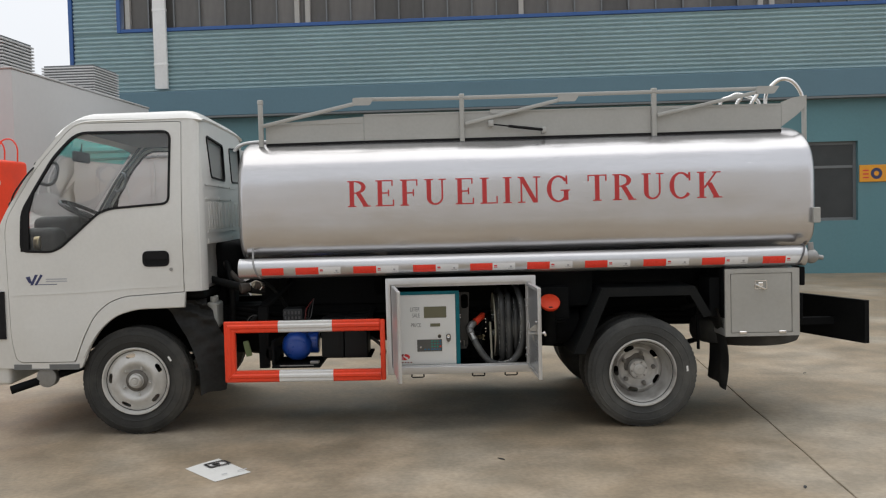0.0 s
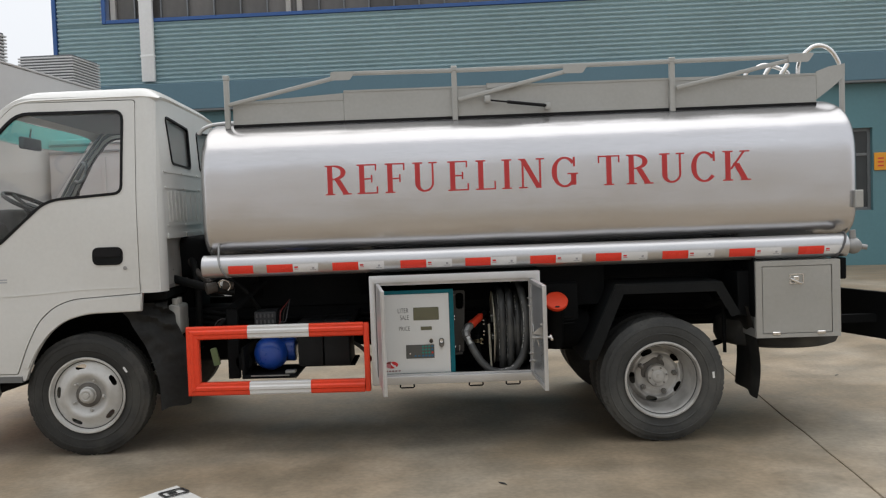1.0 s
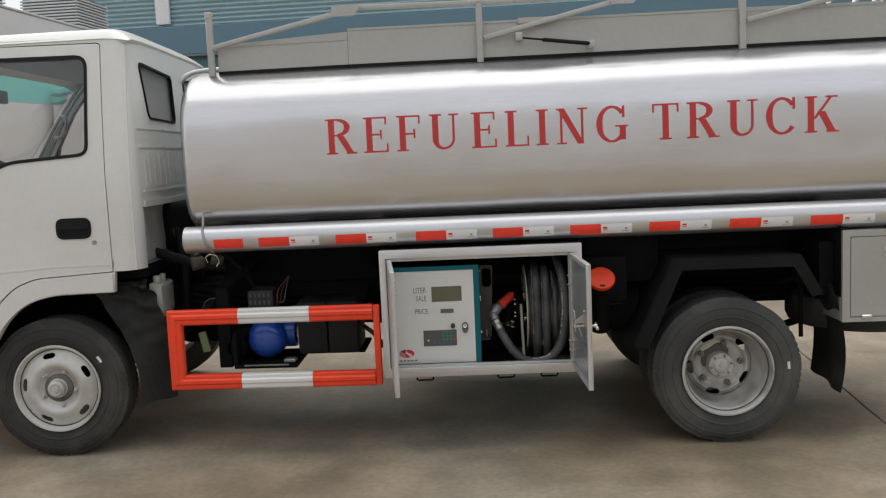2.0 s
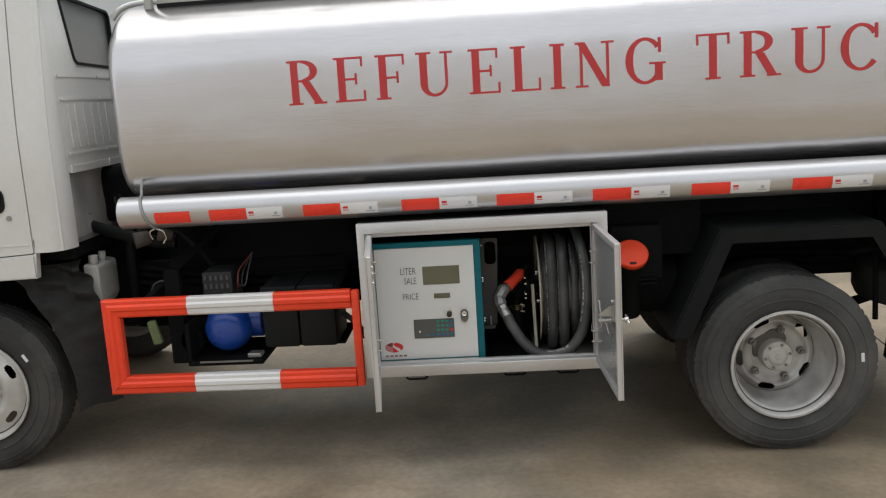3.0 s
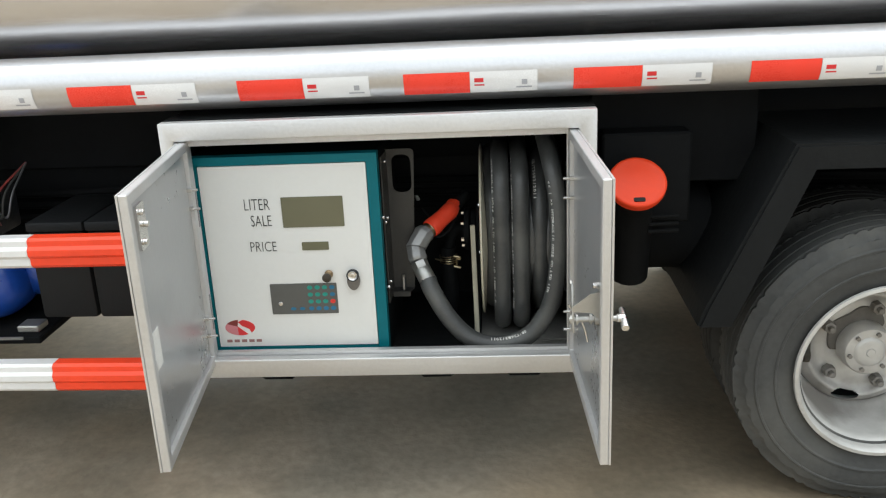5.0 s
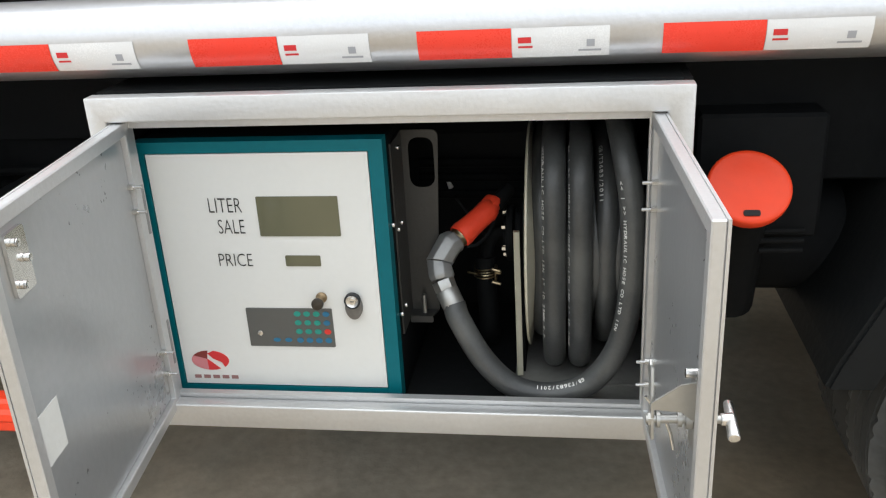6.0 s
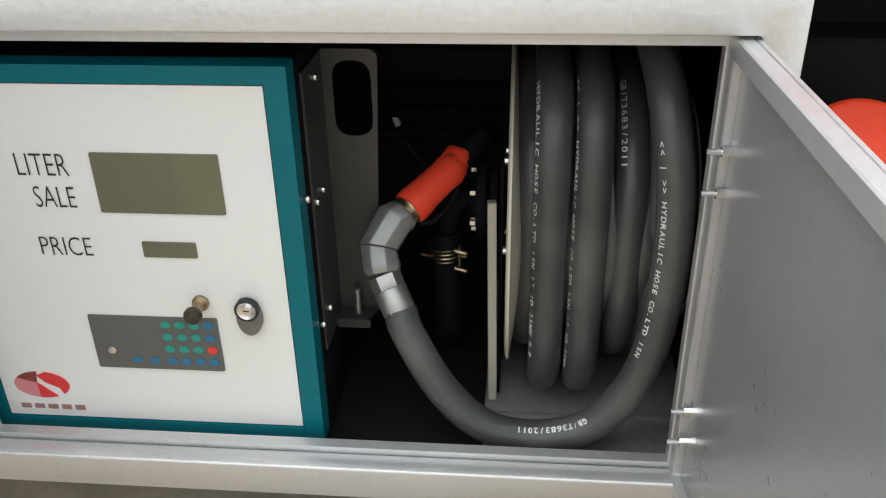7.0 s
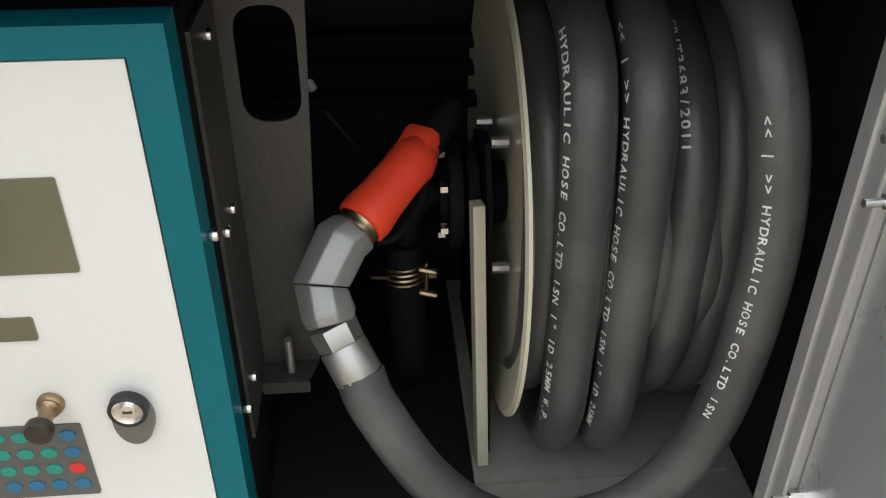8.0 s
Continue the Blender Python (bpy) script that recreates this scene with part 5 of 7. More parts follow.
    lathe(bm, [(TUBE_R - 0.006, 0.80), (TUBE_R - 0.006, 0.747), (TUBE_R - 0.004, 0.745), (TUBE_R, 0.748), (TUBE_R, 1.5), (TUBE_R, 2.5), (TUBE_R, 3.5), (TUBE_R, 4.442), (TUBE_R - 0.004, 4.445), (TUBE_R - 0.012, 4.450)], spin, 40)
    tb = part("hose_tube", bm, TUBESILVER, TRUCK, "silver hose tube along the tank's foot")
    line = [Vector((0.832, -0.800, 1.245)), Vector((0.836, -0.845, 1.185))] + [Vector((0.840 + 0.050 * (k / 15) ** 1.5, TUBE_Y + (TUBE_R + 0.003) * math.cos(a), TUBE_Z + (TUBE_R + 0.003) * math.sin(a))) for k, a in enumerate(np.linspace(1.75, 4.3, 16))]
    part("strap", tube(bmesh.new(), line, 0.0065, 8), FITTING, tb, "grey strap round the tube")

    def wrap(x0, x1, a0, a1, lift):
        m, rows = bmesh.new(), []
        for k in range(7):
            a = radians(a0 + (a1 - a0) * k / 6)
            rows.append([m.verts.new((x, TUBE_Y - (TUBE_R + lift) * math.cos(a), TUBE_Z + (TUBE_R + lift) * math.sin(a))) for x in (x0, x1)])
        for a, b in zip(rows, rows[1:]):
            m.faces.new((a[0], a[1], b[1], b[0]))
        return m

    for x0, x1 in ((0.904, 1.050), (1.129, 1.281), (1.511, 1.661), (1.902, 2.049), (2.272, 2.417), (2.642, 2.788), (3.016, 3.161), (3.392, 3.538), (3.768, 3.914), (4.156, 4.300)):
        part("red_tape", wrap(x0, x1, -40, 3, 0.0012), TAPE_RED, tb, "red reflective tape")
        if x0 > 1.1:
            x2 = min(x1 + 0.147, 4.40)
            w = part("white_tape", wrap(x1 + 0.001, x2, -40, 3, 0.0012), TAPE_WHITE, tb, "white reflective tape")
            part("red_print", wrap(x1 + 0.010, x1 + 0.030, -17, -9, 0.0018), LOGO, w)
            part("red_print", wrap(x1 + 0.010, x1 + 0.032, -24, -21, 0.0018), LOGO, w)
            if x2 - x1 > 0.12:
                part("grey_print", wrap(x2 - 0.034, x2 - 0.022, -24, -14, 0.0018), GREYPRINT, w)
                part("grey_print", wrap(x2 - 0.046, x2 - 0.012, -31, -28, 0.0018), GREYPRINT, w)
    # walkway edge and folding handrail on top
    y = -0.615
    for x0, x1, z1, z2 in ((0.905, 1.582, 2.062, 2.092), (1.584, 2.235, 2.108, 2.108), (2.262, 3.530, 2.108, 2.108), (3.557, 4.395, 2.108, 2.100)):
        w = part("walkway_panel", plate(bmesh.new(), [(x0, 1.93), (x1, 1.93), (x1, z2), (x0, z1)], [], front(y), -0.012, 0.0), PANEL, t, "dull aluminium walkway edge panel", smooth=0)
        part("panel_flange", box(bmesh.new(), x0, x1, y - 0.004, y + 0.04, min(z1, z2) - 0.012, min(z1, z2) - 0.004), PANEL, w, smooth=0)
        # dark strip put in as the shadow line between panel and tank
        part("panel_shadow_gap", box(bmesh.new(), x0, x1, y - 0.004, y + 0.01, 1.915, 1.929), GASKET, w, "dark strip drawn as the shadow gap under the panel", smooth=0)
    part("walkway_deck", box(bmesh.new(), 0.92, 4.39, y + 0.015, 0.60, 1.975, 1.985), PANEL, t, smooth=0)
    for x in (0.875, 2.25, 3.543):
        bm = bmesh.new()
        box(bm, x - 0.016, x + 0.016, y - 0.030, y - 0.002, 1.905, 2.205, 0.003, 1)
        box(bm, x - 0.018, x + 0.018, y - 0.033, y + 0.002, 2.195, 2.225, 0.003, 1)
        part("rail_post", bm, PANEL, t, "square aluminium rail post")
    rails = ((1.53, 2.205, 2.24, 2.198), (2.26, 2.198, 3.53, 2.200), (3.55, 2.200, 4.33, 2.200))
    for xa, za, xb, zb in rails:
        part("top_rail", beam(bmesh.new(), (xa, y - 0.02, za), (xb, y - 0.02, zb), 0.024, 0.024, 0.003), PANEL, t)
    for xa, za, xb, zb in ((0.89, 2.045, 1.60, 2.190), (2.27, 2.020, 2.98, 2.180), (3.56, 2.040, 4.30, 2.190)):
        s = part("fold_strut", beam(bmesh.new(), (xa, y - 0.042, za), (xb, y - 0.042, zb), 0.018, 0.024, 0.003), PANEL, t)
        q = [(xb - 0.085, zb - 0.028), (xb + 0.03, zb - 0.030), (xb + 0.065, zb + 0.02), (xb - 0.085, zb + 0.022)]
        part("hinge_plate", plate(bmesh.new(), rounded(q, 0.012), [], front(y - 0.052), 0.0, 0.006), PANEL, s)
    bm = bmesh.new()
    rod(bm, (2.455, y - 0.055, 2.012), (2.66, y - 0.055, 1.985), 0.005, segments=10)
    rod(bm, (2.56, y - 0.055, 1.998), (2.79, y - 0.055, 1.968), 0.010, segments=12)
    g = part("gas_strut", bm, GASKET, t, "black gas strut of the folding rail")
    part("strut_eye", box(bmesh.new(), 2.425, 2.462, y - 0.062, y - 0.014, 1.998, 2.040, 0.006, 2), PANEL, g)
    part("strut_eye", box(bmesh.new(), 2.782, 2.815, y - 0.062, y - 0.014, 1.945, 1.985, 0.006, 2), PANEL, g)
    bm = bmesh.new()
    box(bm, 2.44, 2.64, y - 0.016, y - 0.0125, 2.085, 2.118, 0.004, 1)
    part("hinge_leaf", bm, PANEL, t)
    # rear end of the walkway: flared plate, hoops and ladder rails
    q = [(4.397, 1.945), (4.397, 2.108), (4.47, 2.135), (4.565, 2.150), (4.565, 2.08), (4.50, 2.02)]
    part("end_plate", plate(bmesh.new(), q, [], front(y + 0.01), 0.0, 0.010), PANEL, t, "flared end plate of the walkway", smooth=0)
    bm = bmesh.new()
    tube(bm, curve_points([(4.555, y + 0.02, 1.78), (4.555, y + 0.02, 2.08)], 4), 0.016, 12)
    part("ladder_rail", bm, PANEL, t)
    for dy, x0, x1, top in ((0.03, 4.30, 4.545, 2.265), (0.42, 4.12, 4.40, 2.22)):
        bm = bmesh.new()
        tube(bm, curve_points([(x0, y + dy, 2.05), (x0 + 0.01, y + dy, 2.17), (x0 + 0.07, y + dy, top - 0.02), (x0 + 0.13, y + dy, top), (x1 - 0.05, y + dy, top - 0.03), (x1, y + dy, 2.15), (x1, y + dy, 2.05)], 8), 0.013, 12)
        part("ladder_hoop", bm, CHROME, t, "bright tubular ladder hoop")
    for x in (4.17, 4.27):
        bm = bmesh.new()
        tube(bm, curve_points([(x - 0.02, y + 0.2, 1.97), (x - 0.01, y + 0.2, 2.10), (x + 0.04, y + 0.2, 2.19)], 6), 0.014, 10)
        part("ladder_rail", bm, CHROME, t)
    bm = bmesh.new()
    tube(bm, curve_points([(0.655, -0.48, 1.895), (0.685, -0.48, 1.93), (0.74, -0.48, 1.95), (0.86, -0.50, 1.955), (0.98, -0.50, 1.945)], 6), 0.012, 10)
    part("vent_pipe", bm, SILVER, t, "thin silver vent pipe over the tank's front")
    part("side_bracket", box(bmesh.new(), 4.50, 4.545, -0.87, -0.83, 1.30, 1.40, 0.004, 1), PANEL, t)


tank()


# ---- side guard, running gear details ----
def side_guard():
    g = thing("side_guard", 1.18, -0.94, 0.35, "red and white painted steel side guard frame", "side guard")
    h = 0.037
    sec = [(-0.012, -h), (-0.020, -h + 0.008), (-0.020, -0.012), (-0.027, -0.004), (-0.027, 0.010), (-0.020, 0.018), (-0.020, h - 0.006), (-0.012, h), (0.018, h), (0.018, -h)]

    def length(name, label, mat, start, end):
        """One length of the pressed section between two cut ends; each end says where a point of the section lies."""
        bm = bmesh.new()
        a = [bm.verts.new(start(-0.928 + u, v)) for u, v in sec]
        b = [bm.verts.new(end(-0.928 + u, v)) for u, v in sec]
        for k in range(len(sec)):
            bm.faces.new((a[k], a[(k + 1) % len(sec)], b[(k + 1) % len(sec)], b[k]))
        bm.faces.new(a)
        bm.faces.new(b)
        bmesh.ops.recalc_face_normals(bm, faces=bm.faces)
        part(name, bm, mat, g, label, smooth=20)

    left, top, low = 0.682, 0.713, 0.388          # middle lines of the upright and the two rails
    for z, turned in ((top, -1), (low, 1)):
        length("rail", "red rail section", RED, lambda y, v: (left + 0.0015 + turned * v, y, z + v), lambda y, v: (1.006, y, z + v))
        length("rail", "white rail section", STRIPE, lambda y, v: (1.007, y, z + v), lambda y, v: (1.363, y, z + v))
        length("rail", "red rail section", RED, lambda y, v: (1.364, y, z + v), lambda y, v: (1.676, y, z + v))
    length("upright", "red end upright", RED, lambda y, v: (left - v, y, low - v), lambda y, v: (left - v, y, top + v))
    part("upright", box(bmesh.new(), 1.677, 1.710, -0.9475, -0.910, 0.353, 0.748, 0.008, 2), RED, g, "red end upright")
    for x in (0.80, 1.60):
        part("stay", beam(bmesh.new(), (x, -0.91, 0.713), (x, -0.42, 0.76), 0.03, 0.03, 0.003), BLACK, g)


side_guard()


def under_tank():
    # white expansion bottle behind the cab
    b = thing("coolant_bottle", 0.56, -0.66, 0.67, "milky plastic coolant bottle, half full, behind the cab", "bottle")
    bm = bmesh.new()
    plate(bm, rounded([(0.496, 0.665), (0.542, 0.665), (0.560, 0.70), (0.560, 0.852), (0.490, 0.862)], 0.016), [], front(-0.50), 0.0, 0.215)
    bmesh.ops.bevel(bm, geom=[e for e in bm.edges if e.is_manifold and e.calc_face_angle(0.0) > 1.0], offset=0.010, segments=2, profile=0.5, affect="EDGES")
    part("body", bm, BOTTLE, b)
    for y, r in ((-0.675, 0.021), (-0.575, 0.016)):
        bm = bmesh.new()
        rod(bm, (0.526, y, 0.852), (0.526, y, 0.895), r, segments=18, bevel=0.004)
        part("cap", bm, BOTTLE, b)
    part("strap", box(bmesh.new(), 0.51, 0.54, -0.499, -0.41, 0.78, 0.80, 0.003, 1), BLACK, b)
    # clutter of pipes and fittings behind the cab
    for k, pts in enumerate((((0.45, -0.55, 1.02), (0.60, -0.60, 0.98), (0.74, -0.62, 0.94), (0.86, -0.60, 0.92)), ((0.52, -0.35, 1.20), (0.60, -0.45, 1.05), (0.70, -0.55, 0.97)), ((0.50, -0.25, 1.25), (0.58, -0.42, 1.10), (0.62, -0.50, 0.90), (0.60, -0.45, 0.60)), ((0.70, -0.50, 0.97), (0.80, -0.56, 1.0), (0.92, -0.60, 0.93), (1.0, -0.55, 0.80)))):
        bm = bmesh.new()
        tube(bm, curve_points(pts, 8), (0.026, 0.018, 0.020, 0.012)[k], 12)
        part("coolant_hose", bm, FENDER if k != 1 else RUSTED, TRUCK)
    bm = bmesh.new()
    rod(bm, (0.70, -0.66, 0.945), (0.76, -0.63, 0.955), 0.036, 0.03, 18, 0.005)
    rod(bm, (0.80, -0.64, 0.97), (0.86, -0.62, 0.955), 0.032, 0.022, 18, 0.005)
    part("pipe_fitting", bm, RUSTED, TRUCK, "dull brown cast pipe fittings behind the cab")
    bm = bmesh.new()
    tube(bm, curve_points([(0.80, -0.70, 0.955), (0.795, -0.71, 0.985), (0.82, -0.715, 1.000), (0.85, -0.71, 0.990), (0.86, -0.70, 0.960), (0.845, -0.70, 0.935)], 6), 0.0042, 8)
    part("wire_loop", bm, CHROME, TRUCK, "bright wire loop on the fitting")
    bm = bmesh.new()
    box(bm, 0.42, 0.66, -0.42, 0.42, 1.00, 1.26, 0.05, 3)
    part("air_duct", bm, BLACK, TRUCK)
    # bracket post and loose cable beside the bottle
    bm = bmesh.new()
    box(bm, 0.825, 0.895, -0.70, -0.66, 0.40, 0.82, 0.004, 1)
    part("bracket_arm", beam(bmesh.new(), (0.86, -0.68, 0.82), (1.02, -0.50, 0.97), 0.08, 0.02), BLACK, TRUCK)
    part("bracket_post", bm, BLACK, TRUCK, "dark steel bracket post")
    bm = bmesh.new()
    tube(bm, curve_points([(0.72, -0.60, 0.70), (0.755, -0.63, 0.745), (0.80, -0.63, 0.755), (0.83, -0.64, 0.70)], 8), 0.0035, 8)
    part("loose_cable", bm, BRACKET, TRUCK)
    bm = bmesh.new()
    plate(bm, rounded([(0.700, 0.575), (0.737, 0.582), (0.762, 0.478), (0.722, 0.470)], 0.008), [], front(-0.62), 0.0, 0.018)
    part("valve_tag", bm, TAG, TRUCK, "yellowed plate hanging beside the frame")
    bm = bmesh.new()
    rod(bm, (0.92, -0.55, 0.50), (0.92, -0.70, 0.50), 0.055, segments=20, bevel=0.008)
    part("valve_body", bm, BLACK, TRUCK)
    # pump with a blue bowl on a small shelf
    p = thing("blue_filter_pump", 1.10, -0.68, 0.435, "blue round pump bowl on a black shelf under the tank", "pump")
    bm = bmesh.new()
    lathe(bm, [(0.075, 0.10), (0.098, 0.07), (0.103, 0.03), (0.103, -0.02), (0.095, -0.055), (0.075, -0.085), (0.045, -0.100), (0.012, -0.105)], lambda a, r, h: (1.085 + r * math.cos(a), -0.66 + h, 0.548 + r * math.sin(a)), 36)
    part("bowl", bm, BLUE, p, "glossy blue bowl", smooth=50)
    bm = bmesh.new()
    rod(bm, (1.15, -0.60, 0.56), (1.23, -0.60, 0.56), 0.075, segments=24, bevel=0.01)
    part("motor", bm, BLUE, p)
    bm = bmesh.new()
    box(bm, 0.93, 1.26, -0.80, -0.44, 0.415, 0.436, 0.004, 1)
    box(bm, 0.93, 0.95, -0.80, -0.44, 0.436, 0.60, 0.004, 1)
    part("shelf", bm, BLACK, p)
    # pale strip modelled in place of the highlight along the shelf's front edge
    part("edge_highlight", box(bmesh.new(), 0.985, 1.215, -0.806, -0.801, 0.430, 0.437), ZINC, p, smooth=0)
    part("clamp_foot", box(bmesh.new(), 1.185, 1.245, -0.775, -0.72, 0.437, 0.455, 0.003, 1), ZINC, p)
    bm = bmesh.new()
    box(bm, 1.00, 1.135, -0.72, -0.56, 0.675, 0.805, 0.012, 2)
    c = part("control_box", bm, DASH, p, "black ribbed control box")
    for k in range(5):
        for z in (0.732, 0.768):
            part("fin", box(bmesh.new(), 1.012 + 0.024 * k, 1.024 + 0.024 * k, -0.726, -0.7195, z, z + 0.022, 0.002, 1), BRACKET, c)
    for k in range(3):
        bm = bmesh.new()
        rod(bm, (1.025 + 0.035 * k, -0.715, 0.702), (1.025 + 0.035 * k, -0.738, 0.698), 0.012, segments=14, bevel=0.003)
        part("plug", bm, CHROME if k < 2 else BRACKET, c)
    for k, mt in enumerate((DARKRED, RUBBER, BRACKET)):
        bm = bmesh.new()
        tube(bm, curve_points([(1.13, -0.66, 0.70 + 0.02 * k), (1.155 + 0.015 * k, -0.71, 0.74), (1.16 + 0.02 * k, -0.69, 0.80), (1.20, -0.60, 0.86)], 8), 0.003, 6)
        part("wire", bm, mt, c)
    # batteries
    for x0, x1 in ((1.268, 1.420), (1.424, 1.580)):
        b = thing("battery_case", (x0 + x1) / 2, -0.66, 0.478, "black plastic battery case under the tank", "battery", "batteries")
        bm = bmesh.new()
        box(bm, x0, x1, -0.78, -0.50, 0.478, 0.715, 0.012, 2)
        part("case", bm, CASE, b)
        bm = bmesh.new()
        box(bm, x0, x1, -0.783, -0.497, 0.716, 0.742, 0.006, 2)
        part("lid", bm, CASE, b)
    part("battery_tray", box(bmesh.new(), 1.265, 1.60, -0.70, -0.40, 0.462, 0.477, 0.003, 1), BLACK, TRUCK)
    bm = bmesh.new()
    tube(bm, curve_points([(1.60, -0.70, 0.60), (1.66, -0.74, 0.56), (1.69, -0.70, 0.50), (1.66, -0.62, 0.47)], 6), 0.012, 8)
    part("battery_cable", bm, RUBBER, TRUCK)


under_tank()


def filler_cap():
    c = thing("red_filler_cap", 2.78, -0.93, 0.76, "orange-red domed filler cap on a black pipe", "cap")
    tilt = Matrix.Translation((2.788, -0.885, 0.828)) @ Matrix.Rotation(radians(-45), 4, "X")
    bm = bmesh.new()
    lathe(bm, [(0.052, 0.020), (0.064, 0.018), (0.066, 0.008), (0.066, -0.001), (0.0645, -0.0035), (0.060, -0.005), (0.056, -0.0042), (0.035, -0.0065), (0.010, -0.0075)], lambda a, r, h: tilt @ Vector((r * math.cos(a), h, r * math.sin(a))), 40)
    part("cap", bm, CAP, c, smooth=50)
    bm = bmesh.new()
    plate(bm, rounded(rect(-0.013, 0.013, -0.053, -0.043), 0.004), [], lambda u, v, w: tilt @ Vector((u, -0.0055 - w, v)), -0.004, 0.001)
    part("vent_slot", bm, GASKET, c)
    bm = bmesh.new()
    tube(bm, [tilt @ Vector((0, 0.018, 0)), tilt @ Vector((0, 0.06, 0)), Vector((2.79, -0.80, 0.75)), Vector((2.80, -0.74, 0.66)), Vector((2.80, -0.70, 0.54))], 0.048, 18)
    part("pipe", bm, BLACK, c)
    # black tank and valve bodies behind it
    bm = bmesh.new()
    rod(bm, (2.74, -0.55, 0.63), (3.02, -0.55, 0.63), 0.12, segments=28, bevel=0.02)
    part("air_reservoir", bm, BLACK, TRUCK)
    bm = bmesh.new()
    box(bm, 2.72, 2.93, -0.78, -0.70, 0.70, 0.92, 0.006, 1)
    box(bm, 2.70, 3.10, -0.70, -0.45, 0.78, 1.02, 0.004, 1)
    part("valve_plate", bm, BLACK, TRUCK)
    for k in range(3):
        bm = bmesh.new()
        rod(bm, (2.83, -0.80, 0.72 - 0.018 * k), (2.90, -0.81, 0.725 - 0.018 * k), 0.005, segments=8)
        part("bolt", bm, BLACK, TRUCK)


filler_cap()


def tool_box():
    t = thing("tool_box", 4.14, -0.80, 0.58, "grey aluminium tool box with hinged drop door", "tool box")
    bm = bmesh.new()
    box(bm, 3.907, 4.380, -0.915, -0.55, 0.582, 1.016, 0.004, 1)
    part("body", bm, PANEL, t)
    part("face_frame", plate(bmesh.new(), rect(3.907, 4.380, 0.582, 1.016), [rect(3.942, 4.334, 0.604, 0.988)], front(-0.916), 0.0, 0.016), PANEL, t, smooth=0)
    d = part("door", plate(bmesh.new(), rounded(rect(3.946, 4.330, 0.608, 0.984), 0.006), [], front(-0.917), 0.0, 0.013), PANEL, t, "flat grey drop door", smooth=0)
    part("latch_tray", plate(bmesh.new(), rounded(rect(4.095, 4.175, 0.885, 0.942), 0.006), [rounded(rect(4.101, 4.169, 0.891, 0.936), 0.004)], front(-0.930), 0.0, 0.005), CHROME, d, "bright folding ring latch")
    bm = bmesh.new()
    box(bm, 4.118, 4.150, -0.938, -0.930, 0.900, 0.928, 0.003, 1)
    beam(bm, (4.098, -0.940, 0.915), (4.160, -0.946, 0.884), 0.006, 0.012, 0.002)
    part("latch_ring", bm, CHROME, d)
    for x in (4.02, 4.27):
        bm = bmesh.new()
        box(bm, x - 0.024, x + 0.024, -0.940, -0.930, 0.596, 0.616, 0.004, 1)
        part("hinge", bm, CHROME, d)


tool_box()


# ---- dispensing cabinet with its open doors ----
CX0, CX1, CZ0, CZ1, CY = 1.721, 2.690, 0.386, 1.010, -0.950
OX0, OX1, OZ0, OZ1 = 1.753, 2.651, 0.432, 0.9685          # opening in the face frame


